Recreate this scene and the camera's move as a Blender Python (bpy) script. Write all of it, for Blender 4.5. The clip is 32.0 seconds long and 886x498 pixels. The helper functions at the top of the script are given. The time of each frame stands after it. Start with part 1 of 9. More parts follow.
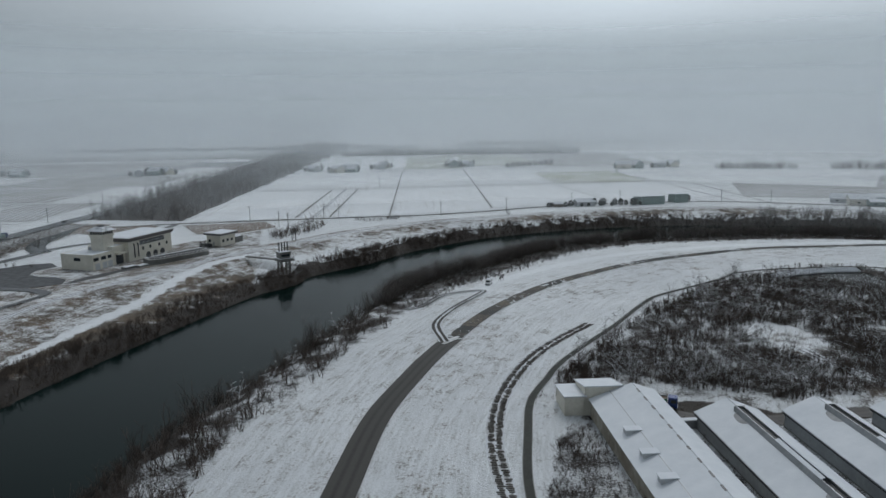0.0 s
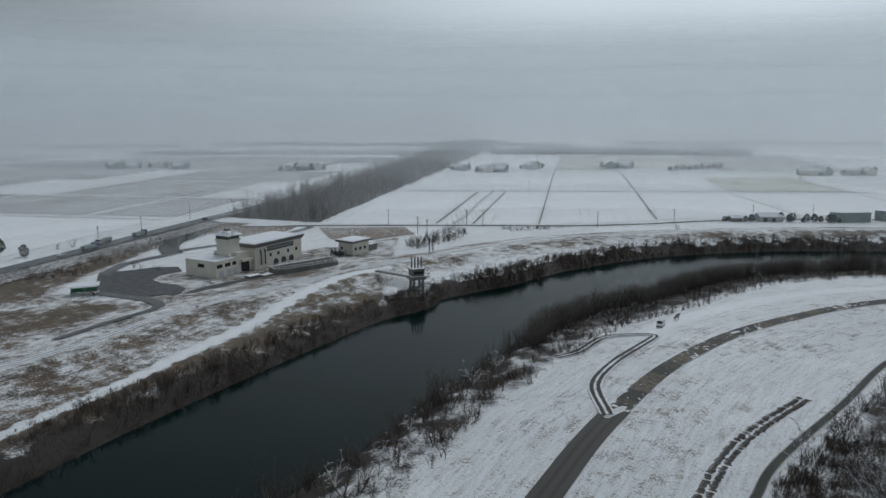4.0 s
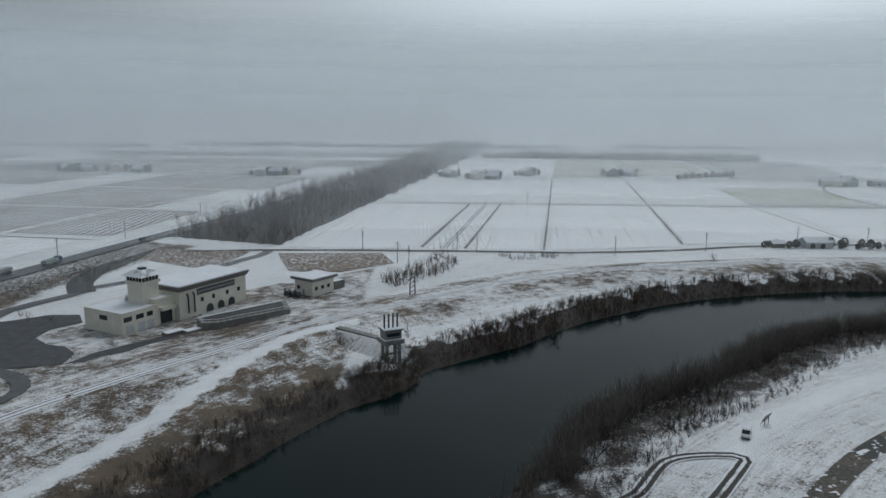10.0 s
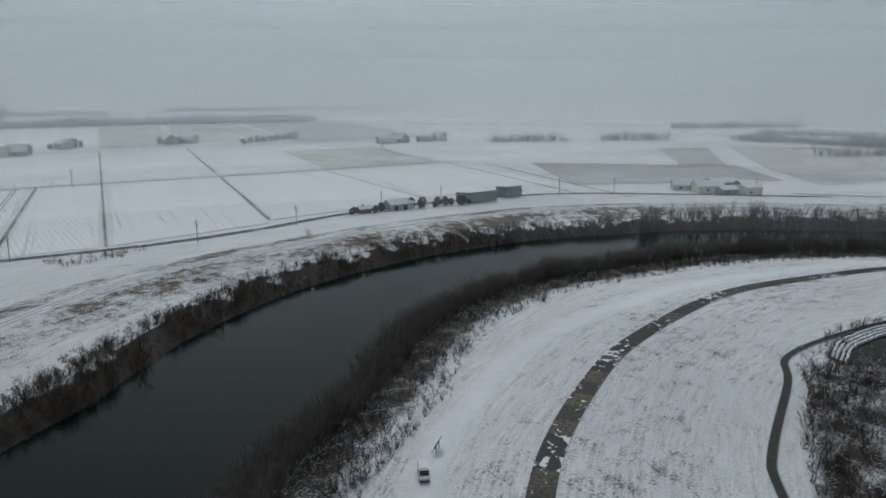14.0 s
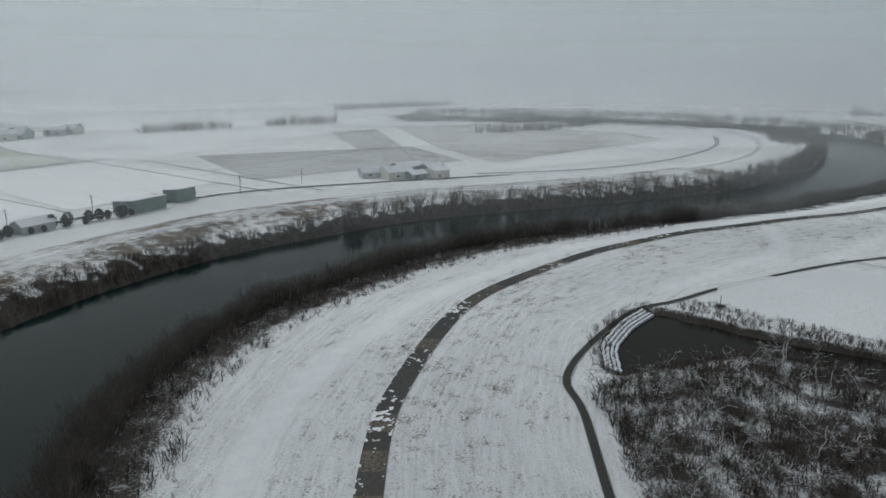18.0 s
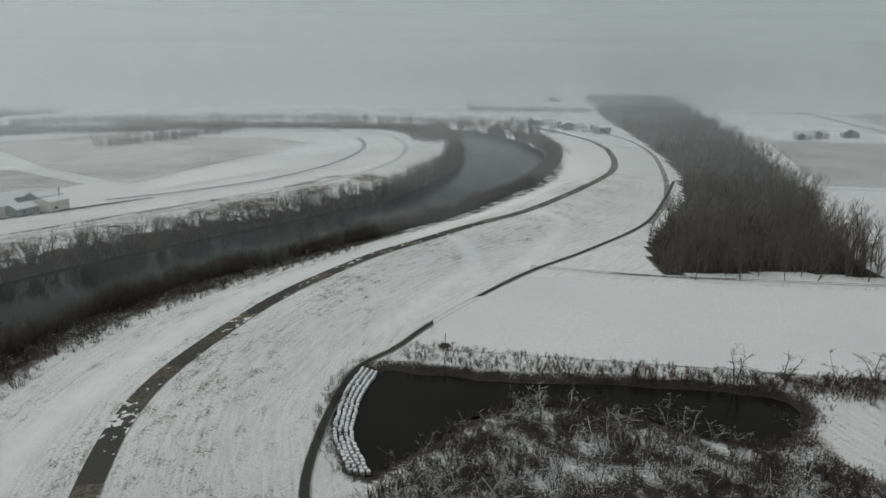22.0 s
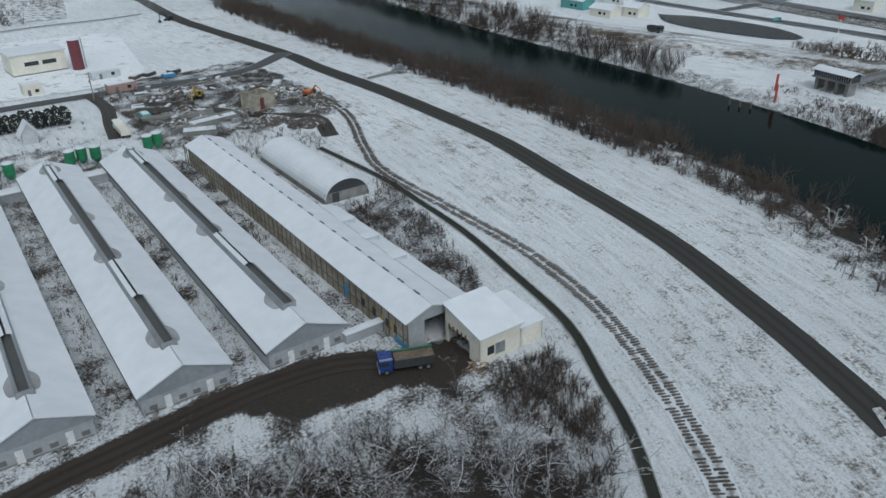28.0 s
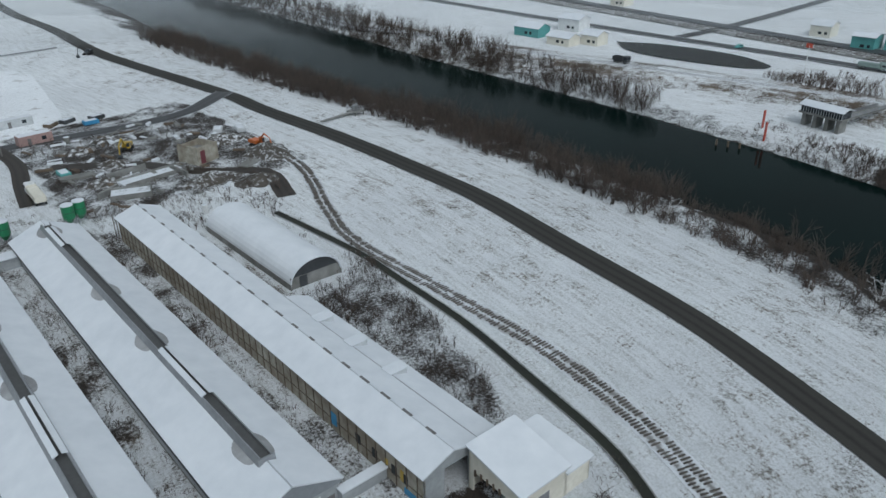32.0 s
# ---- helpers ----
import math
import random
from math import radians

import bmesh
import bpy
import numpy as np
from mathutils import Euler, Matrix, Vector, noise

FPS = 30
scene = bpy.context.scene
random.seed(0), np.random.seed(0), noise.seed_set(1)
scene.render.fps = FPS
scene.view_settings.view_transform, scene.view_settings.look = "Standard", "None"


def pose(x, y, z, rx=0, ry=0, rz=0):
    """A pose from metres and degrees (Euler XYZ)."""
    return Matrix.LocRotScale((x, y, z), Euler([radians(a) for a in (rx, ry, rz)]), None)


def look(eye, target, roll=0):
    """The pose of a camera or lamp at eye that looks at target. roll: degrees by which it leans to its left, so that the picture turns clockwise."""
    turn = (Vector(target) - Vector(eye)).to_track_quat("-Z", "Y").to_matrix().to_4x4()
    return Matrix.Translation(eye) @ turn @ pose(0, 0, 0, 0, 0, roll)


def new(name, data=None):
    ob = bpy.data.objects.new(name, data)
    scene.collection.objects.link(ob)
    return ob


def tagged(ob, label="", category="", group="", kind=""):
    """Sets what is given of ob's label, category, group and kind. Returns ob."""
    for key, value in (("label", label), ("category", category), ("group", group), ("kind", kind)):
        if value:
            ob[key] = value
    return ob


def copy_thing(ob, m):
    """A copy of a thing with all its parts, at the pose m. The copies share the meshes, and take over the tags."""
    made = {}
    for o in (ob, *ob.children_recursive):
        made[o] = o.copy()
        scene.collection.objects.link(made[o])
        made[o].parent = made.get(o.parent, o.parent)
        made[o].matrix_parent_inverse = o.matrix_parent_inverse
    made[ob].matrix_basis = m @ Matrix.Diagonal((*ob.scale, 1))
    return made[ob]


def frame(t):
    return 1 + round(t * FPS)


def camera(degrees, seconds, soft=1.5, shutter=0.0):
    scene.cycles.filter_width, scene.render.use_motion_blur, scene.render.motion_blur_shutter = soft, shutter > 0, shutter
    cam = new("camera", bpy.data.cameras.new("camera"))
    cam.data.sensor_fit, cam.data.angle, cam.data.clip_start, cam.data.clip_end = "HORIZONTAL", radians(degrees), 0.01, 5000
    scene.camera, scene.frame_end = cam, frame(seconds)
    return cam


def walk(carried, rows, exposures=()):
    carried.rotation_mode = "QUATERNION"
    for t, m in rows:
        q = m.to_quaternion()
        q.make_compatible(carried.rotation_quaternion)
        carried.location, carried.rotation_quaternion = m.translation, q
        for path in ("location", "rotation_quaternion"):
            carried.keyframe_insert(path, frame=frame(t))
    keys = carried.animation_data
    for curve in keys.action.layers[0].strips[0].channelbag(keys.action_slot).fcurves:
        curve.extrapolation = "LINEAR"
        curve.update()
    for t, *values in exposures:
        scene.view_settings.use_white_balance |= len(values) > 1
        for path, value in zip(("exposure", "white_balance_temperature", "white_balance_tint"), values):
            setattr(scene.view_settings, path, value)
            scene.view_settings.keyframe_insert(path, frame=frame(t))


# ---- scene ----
cam = camera(61.6, 32.0)
PATH = [
    (0, (-2.138, -63.24, 61.85), (-1.726, -61.316, 61.491), -0.7),
    (0.5, (-0.917, -57.67, 61.7), (-0.858, -55.703, 61.344), -0.6),
    (1, (0.204, -52.606, 61.832), (0.216, -50.638, 61.475), -0.5),
    (1.5, (1.021, -47.206, 62.007), (1.034, -45.238, 61.648), -0.4),
    (2, (1.648, -41.374, 62.081), (1.663, -39.407, 61.72), -0.3),
    (2.5, (1.956, -35.814, 62.295), (1.972, -33.848, 61.932), -0.3),
    (3, (2.464, -29.909, 62.512), (2.481, -27.943, 62.146), -0.2),
    (3.5, (2.801, -24.074, 62.637), (2.821, -22.108, 62.271), -0.2),
    (5.5, (3.556, -0.452, 62.678), (3.592, 1.513, 62.31), 0.1),
    (6, (3.957, 5.59, 62.914), (3.997, 7.555, 62.546), 0.2),
    (6.5, (4.349, 11.352, 63.149), (4.394, 13.317, 62.782), 0.2),
    (7, (4.288, 17.787, 63.163), (4.336, 19.752, 62.796), 0.2),
    (7.5, (4.396, 23.963, 63.05), (4.445, 25.929, 62.684), 0.1),
    (8, (4.362, 29.838, 63.302), (4.413, 31.804, 62.935), 0.2),
    (8.5, (4.462, 35.997, 63.396), (4.514, 37.962, 63.028), 0.2),
    (9, (4.665, 41.911, 63.439), (4.717, 43.876, 63.072), 0.3),
    (9.5, (4.641, 47.988, 63.58), (4.696, 49.953, 63.212), 0.3),
    (10, (4.624, 53.667, 63.657), (4.682, 55.632, 63.289), 0.4),
    (10.5, (4.584, 59.788, 63.649), (4.651, 61.752, 63.28), 0.5),
    (11, (5.072, 65.721, 63.51), (5.226, 67.681, 63.142), 0.6),
    (11.5, (5.541, 71.421, 63.393), (5.929, 73.349, 63.03), 0.7),
    (12, (6.128, 77.07, 63.216), (6.699, 78.953, 62.856), 0.7),
    (12.5, (6.802, 83.11, 63.446), (7.554, 84.928, 63.087), 0.7),
    (13, (7.923, 89.39, 63.235), (8.817, 91.143, 62.877), 0.5),
    (13.5, (8.379, 94.541, 63.51), (9.394, 96.227, 63.153), 0.5),
    (14, (9.501, 99.934, 63.419), (10.62, 101.526, 62.959), 0.4),
    (14.5, (11.477, 105.822, 63.855), (12.7, 107.319, 63.343), 0.5),
    (15, (14.367, 111.687, 63.449), (15.709, 113.081, 62.94), 0.5),
    (15.5, (18.008, 117.671, 62.705), (19.451, 118.962, 62.201), 0.4),
    (17.5, (30.215, 137.212, 62.473), (31.865, 138.226, 61.973), 0.3),
    (18, (33.516, 141.722, 62.729), (35.215, 142.649, 62.228), 0.4),
    (18.5, (37.473, 145.666, 62.573), (39.227, 146.487, 62.075), 0.5),
    (19, (42.164, 149.341, 62.466), (43.947, 150.097, 61.968), 0.5),
    (19.5, (46.994, 152.609, 62.32), (48.805, 153.298, 61.823), 0.4),
    (20, (51.598, 155.468, 62.586), (53.443, 156.058, 62.088), 0.4),
    (20.5, (56.049, 158.712, 62.812), (57.936, 159.15, 62.315), 0.5),
    (21, (61.176, 161.243, 62.853), (63.096, 161.508, 62.358), 0.5),
    (21.5, (66.373, 163.443, 62.841), (68.307, 163.569, 62.348), 0.4),
    (22, (72.167, 165.296, 62.968), (74.105, 165.317, 62.474), 0.5),
    (22.5, (77.888, 166.371, 63.584), (79.818, 166.199, 63.087), 1.3),
    (23, (83.832, 166.706, 63.726), (85.701, 166.19, 63.236), 0.8),
    (23.5, (90.618, 167.23, 63.523), (92.385, 166.429, 63.039), 0.9),
    (24, (96.594, 166.22, 63.349), (98.226, 165.168, 62.87), 0.6),
    (24.5, (102.077, 165.502, 63.273), (103.475, 164.164, 62.771), 0.2),
    (25, (107.173, 164.112, 63.539), (108.27, 162.546, 62.952), 0.0),
    (25.5, (111.672, 161.524, 64.363), (112.401, 159.812, 63.628), -1.0),
    (26, (116.865, 157.615, 65.601), (117.193, 155.807, 64.811), -1.0),
    (26.5, (121.196, 154.021, 65.051), (121.1, 152.185, 64.264), -1.1),
    (28.5, (129.275, 133.873, 63.91), (127.937, 132.72, 62.971), -0.9),
    (29, (129.175, 129.604, 63.913), (127.827, 128.46, 62.978), -1.0),
    (29.5, (128.285, 126.048, 64.05), (126.936, 124.907, 63.113), -0.9),
    (30, (126.917, 123.36, 64.324), (125.569, 122.219, 63.385), -0.8),
    (30.5, (124.966, 120.983, 63.899), (123.618, 119.84, 62.963), -0.8),
    (31, (122.434, 118.524, 64.021), (121.085, 117.384, 63.083), -0.8),
    (31.5, (119.569, 115.594, 64.67), (118.21, 114.455, 63.745), -0.7),
    (32, (116.485, 112.903, 64.663), (115.125, 111.735, 63.776), -0.6),
]
walk(cam, [(t, look(eye, target, roll)) for t, eye, target, roll in PATH],
     [(0, -0.54, 6300, 10), (8, -0.42, 6300, 10), (14, -0.54, 6350, 9), (17.5, -0.38, 6500, 9), (20, -0.30, 7000, 9), (22.5, -0.38, 7050, 8), (24, -0.54, 6500, 10), (25.5, -0.47, 6100, 8), (29, -0.12, 6150, 8), (32, -0.20, 6150, 8)])

# ---- sky and sun: overcast winter day, snow haze ----
world = bpy.data.worlds.new("world")
scene.world = world
world.use_nodes = True
wn, wl = world.node_tree.nodes, world.node_tree.links
sky = wn.new("ShaderNodeTexSky")
sky.sky_type, sky.sun_disc = "NISHITA", False
sky.sun_elevation, sky.sun_rotation = radians(50), radians(26)
sky.air_density, sky.dust_density = 1.0, 9.0
grey = wn.new("ShaderNodeHueSaturation")
grey.inputs["Saturation"].default_value = 0.10
wl.new(sky.outputs[0], grey.inputs["Color"])
sky_gain = wn.new("ShaderNodeVectorMath")
sky_gain.operation = "SCALE"
sky_gain.inputs["Scale"].default_value = 0.052
wl.new(grey.outputs[0], sky_gain.inputs[0])
ray_dir = wn.new("ShaderNodeTexCoord")
cloud = wn.new("ShaderNodeTexNoise")
cloud.inputs["Scale"].default_value, cloud.inputs["Detail"].default_value = 1.5, 2.0
wl.new(ray_dir.outputs["Generated"], cloud.inputs["Vector"])
cloud_ramp = wn.new("ShaderNodeMapRange")
for key, value in (("From Min", 0.25), ("From Max", 0.75), ("To Min", 0.24), ("To Max", 0.40)):
    cloud_ramp.inputs[key].default_value = value
wl.new(cloud.outputs["Fac"], cloud_ramp.inputs["Value"])
cloud_col = wn.new("ShaderNodeVectorMath")
cloud_col.operation = "SCALE"
cloud_col.inputs[0].default_value = (0.83, 1.0, 1.115)
# the cloud is brighter round the hidden sun and darker away from it
toward = wn.new("ShaderNodeVectorMath")
toward.operation = "DOT_PRODUCT"
toward.inputs[1].default_value = (math.sin(radians(27)) * math.cos(radians(42)), math.cos(radians(27)) * math.cos(radians(42)), math.sin(radians(42)))
wl.new(ray_dir.outputs["Generated"], toward.inputs[0])
glow = wn.new("ShaderNodeMapRange")
glow.interpolation_type = "SMOOTHSTEP"
for key, value in (("From Min", 0.50), ("From Max", 0.93), ("To Min", 0.86), ("To Max", 2.15)):
    glow.inputs[key].default_value = value
wl.new(toward.outputs["Value"], glow.inputs["Value"])
cloud_gain = wn.new("ShaderNodeMath")
cloud_gain.operation = "MULTIPLY"
wl.new(cloud_ramp.outputs[0], cloud_gain.inputs[0])
wl.new(glow.outputs[0], cloud_gain.inputs[1])
wl.new(cloud_gain.outputs[0], cloud_col.inputs["Scale"])
sky_sum = wn.new("ShaderNodeVectorMath")
wl.new(cloud_col.outputs[0], sky_sum.inputs[0])
wl.new(sky_gain.outputs[0], sky_sum.inputs[1])
wl.new(sky_sum.outputs[0], wn["Background"].inputs["Color"])
wn["Background"].inputs["Strength"].default_value = 1.0

sun = new("sun", bpy.data.lights.new("sun", "SUN"))
sun.data.energy, sun.data.angle, sun.data.color = 0.5, radians(20), (1.0, 0.99, 0.96)
sun.matrix_world = look((0, 0, 300), (-math.sin(radians(26)) * 300, -math.cos(radians(26)) * 300, 300 - 300 * math.tan(radians(50))))


# ---- helpers ----
def finish(name, bm, mat, parent=None, label="", smooth=False):
    me = bpy.data.meshes.new(name)
    bm.to_mesh(me)
    bm.free()
    for m in mat if isinstance(mat, (list, tuple)) else (mat,):
        me.materials.append(m)
    if smooth:
        me.polygons.foreach_set("use_smooth", [True] * len(me.polygons))
    ob = new(name, me)
    if parent:
        ob.parent = parent
    if label:
        ob["label"] = label
    return ob


def part(name, bm, mat, parent, label="", smooth=False):
    return finish(name, bm, mat, parent, label, smooth)


def share(name, ob, parent, m=None):
    """Another part on the same mesh."""
    o = new(name, ob.data)
    o.parent = parent
    if m is not None:
        o.matrix_basis = m
    return o


def empty(name, m=None, **tags):
    ob = new(name)
    if m is not None:
        ob.matrix_basis = m
    return tagged(ob, **tags)


def box(bm, x0, x1, y0, y1, z0, z1, bevel=0.0):
    vs = [bm.verts.new((x, y, z)) for z in (z0, z1) for y in (y0, y1) for x in (x0, x1)]
    fs = [bm.faces.new([vs[i] for i in f]) for f in ((0, 2, 3, 1), (4, 5, 7, 6), (0, 1, 5, 4), (2, 6, 7, 3), (0, 4, 6, 2), (1, 3, 7, 5))]
    if bevel:
        es = {e for f in fs for e in f.edges}
        bmesh.ops.bevel(bm, geom=list(es), offset=bevel, segments=1, affect="EDGES")
    return bm


def boxes(*rows, bevel=0.0):
    bm = bmesh.new()
    for r in rows:
        box(bm, *r, bevel=bevel)
    return bm


def rod(bm, a, b, r0, r1=None, n=8, caps=True):
    a, b = Vector(a), Vector(b)
    r1 = r0 if r1 is None else r1
    q = (b - a).to_track_quat("Z", "Y").to_matrix()
    rings = []
    for p, r in ((a, r0), (b, r1)):
        rings.append([bm.verts.new(p + q @ Vector((r * math.cos(2 * math.pi * i / n), r * math.sin(2 * math.pi * i / n), 0))) for i in range(n)])
    for i in range(n):
        j = (i + 1) % n
        bm.faces.new((rings[0][i], rings[0][j], rings[1][j], rings[1][i]))
    if caps:
        bm.faces.new(rings[0][::-1])
        bm.faces.new(rings[1])
    return bm


def lathe(bm, profile, n=16, x=0, y=0):
    """A turned shape from (radius, height) pairs."""
    rings = [[bm.verts.new((x + r * math.cos(2 * math.pi * i / n), y + r * math.sin(2 * math.pi * i / n), z)) for i in range(n)] for r, z in profile]
    for a, b in zip(rings, rings[1:]):
        for i in range(n):
            j = (i + 1) % n
            bm.faces.new((a[i], a[j], b[j], b[i]))
    bm.faces.new(rings[0][::-1])
    bm.faces.new(rings[-1])
    return bm


def prism(bm, outline, y0, y1):
    """An outline in x and z, drawn out along y."""
    a = [bm.verts.new((x, y0, z)) for x, z in outline]
    b = [bm.verts.new((x, y1, z)) for x, z in outline]
    n = len(outline)
    for i in range(n):
        j = (i + 1) % n
        bm.faces.new((a[i], a[j], b[j], b[i]))
    bm.faces.new(a[::-1])
    bm.faces.new(b)
    bmesh.ops.recalc_face_normals(bm, faces=bm.faces)
    return bm


def slab(bm, outline, z0, z1):
    """An outline in x and y with thickness."""
    a = [bm.verts.new((x, y, z0)) for x, y in outline]
    b = [bm.verts.new((x, y, z1)) for x, y in outline]
    n = len(outline)
    for i in range(n):
        j = (i + 1) % n
        bm.faces.new((a[i], a[j], b[j], b[i]))
    bm.faces.new(a[::-1])
    bm.faces.new(b)
    bmesh.ops.recalc_face_normals(bm, faces=bm.faces)
    return bm


def smooth_line(points, step=4.0):
    """Catmull-Rom through the points, at about even steps."""
    p = np.array(points, float)
    p = np.vstack([2 * p[0] - p[1], p, 2 * p[-1] - p[-2]])
    out = []
    for i in range(1, len(p) - 2):
        n = max(2, int(np.linalg.norm(p[i + 1] - p[i]) / step))
        for t in np.arange(n) / n:
            out.append(0.5 * (2 * p[i] + (p[i + 1] - p[i - 1]) * t + (2 * p[i - 1] - 5 * p[i] + 4 * p[i + 1] - p[i + 2]) * t * t
                              + (3 * p[i] - p[i - 1] - 3 * p[i + 1] + p[i + 2]) * t**3))
    out.append(p[-2])
    return np.array(out)


def from_arrays(name, verts, faces, mats, index=None):
    """A mesh from arrays of vertices and of faces that all have the same number of corners."""
    verts, faces = np.asarray(verts, np.float32), np.asarray(faces, np.int32)
    me = bpy.data.meshes.new(name)
    k = faces.shape[1]
    me.vertices.add(len(verts))
    me.vertices.foreach_set("co", verts.ravel())
    me.loops.add(faces.size)
    me.loops.foreach_set("vertex_index", faces.ravel())
    me.polygons.add(len(faces))
    me.polygons.foreach_set("loop_start", np.arange(len(faces), dtype=np.int32) * k)
    for m in mats:
        me.materials.append(m)
    if index is not None:
        me.polygons.foreach_set("material_index", np.asarray(index, np.int32))
    me.update(calc_edges=True)
    return me


# ---- materials ----
class Mat:
    """A small wrapper for node materials."""

    def __init__(self, name, rough=0.8, metal=0.0):
        self.m = bpy.data.materials.new(name)
        self.m.use_nodes = True
        self.t = self.m.node_tree
        self.b = self.t.nodes["Principled BSDF"]
        self.b.inputs["Roughness"].default_value, self.b.inputs["Metallic"].default_value = rough, metal
        self.where = None

    def add(self, kind, **values):
        n = self.t.nodes.new("ShaderNode" + kind)
        for key, value in values.items():
            n.inputs[key.replace("_", " ")].default_value = value
        return n

    def link(self, a, b):
        self.t.links.new(a, b)

    def place(self, world_space=True):
        if world_space:
            return self.add("NewGeometry").outputs["Position"]
        return self.add("TexCoord").outputs["Object"]

    def noise(self, scale, detail=4.0, where=None, stretch=None, rough=0.55):
        n = self.add("TexNoise", Scale=scale, Detail=detail, Roughness=rough)
        vec = where if where is not None else self.place()
        if stretch:
            mp = self.add("Mapping")
            mp.inputs["Scale"].default_value = stretch
            self.link(vec, mp.inputs["Vector"])
            vec = mp.outputs[0]
        self.link(vec, n.inputs["Vector"])
        return n.outputs["Fac"]

    def math(self, op, a, b=None, c=None):
        n = self.t.nodes.new("ShaderNodeMath")
        n.operation = op
        for i, v in enumerate((a, b, c)):
            if v is None:
                continue
            if isinstance(v, (int, float)):
                n.inputs[i].default_value = v
            else:
                self.link(v, n.inputs[i])
        return n.outputs[0]

    def range(self, v, a, b, c=0.0, d=1.0):
        n = self.add("MapRange", From_Min=a, From_Max=b, To_Min=c, To_Max=d)
        self.link(v, n.inputs["Value"])
        return n.outputs[0]

    def mix(self, fac, a, b):
        n = self.t.nodes.new("ShaderNodeMix")
        n.data_type = "RGBA"
        for key, v in ((0, fac), (6, a), (7, b)):
            if isinstance(v, (int, float)):
                n.inputs[key].default_value = v
            elif isinstance(v, tuple):
                n.inputs[key].default_value = (*v, 1)
            else:
                self.link(v, n.inputs[key])
        return n.outputs[2]

    def attr(self, name):
        n = self.t.nodes.new("ShaderNodeAttribute")
        n.attribute_name = name
        return n.outputs["Fac"]

    def color(self, c):
        if isinstance(c, tuple):
            self.b.inputs["Base Color"].default_value = (*c, 1)
        else:
            self.link(c, self.b.inputs["Base Color"])
        return self

    def rough(self, v):
        self.link(v, self.b.inputs["Roughness"])
        return self

    def bump(self, h, strength=0.5, distance=0.05):
        n = self.add("Bump", Strength=strength, Distance=distance)
        self.link(h, n.inputs["Height"])
        self.link(n.outputs[0], self.b.inputs["Normal"])
        return self


SNOW, SNOW_DIM = (0.80, 0.82, 0.84), (0.68, 0.70, 0.73)
STRAW, EARTH, TWIG = (0.17, 0.13, 0.085), (0.055, 0.045, 0.038), (0.075, 0.06, 0.052)


def painted(name, c, c2=None, rough=0.6, scale=1.5, metal=0.0, bump=0.1, own=False):
    """A plain coating with faint streaks and dirt."""
    k = Mat(name, rough, metal)
    c2 = c2 or tuple(v * 0.75 for v in c)
    where = k.place(not own)
    f = k.math("MULTIPLY", k.noise(scale, 5, where), k.noise(scale * 0.17, 2, where))
    col = k.mix(k.range(f, 0.15, 0.42), c2, c)
    k.color(col).bump(k.noise(scale * 8, 3, where), bump, 0.02)
    k.rough(k.range(k.noise(scale * 2, 3, where), 0.2, 0.8, rough - 0.12, min(1, rough + 0.15)))
    return k.m


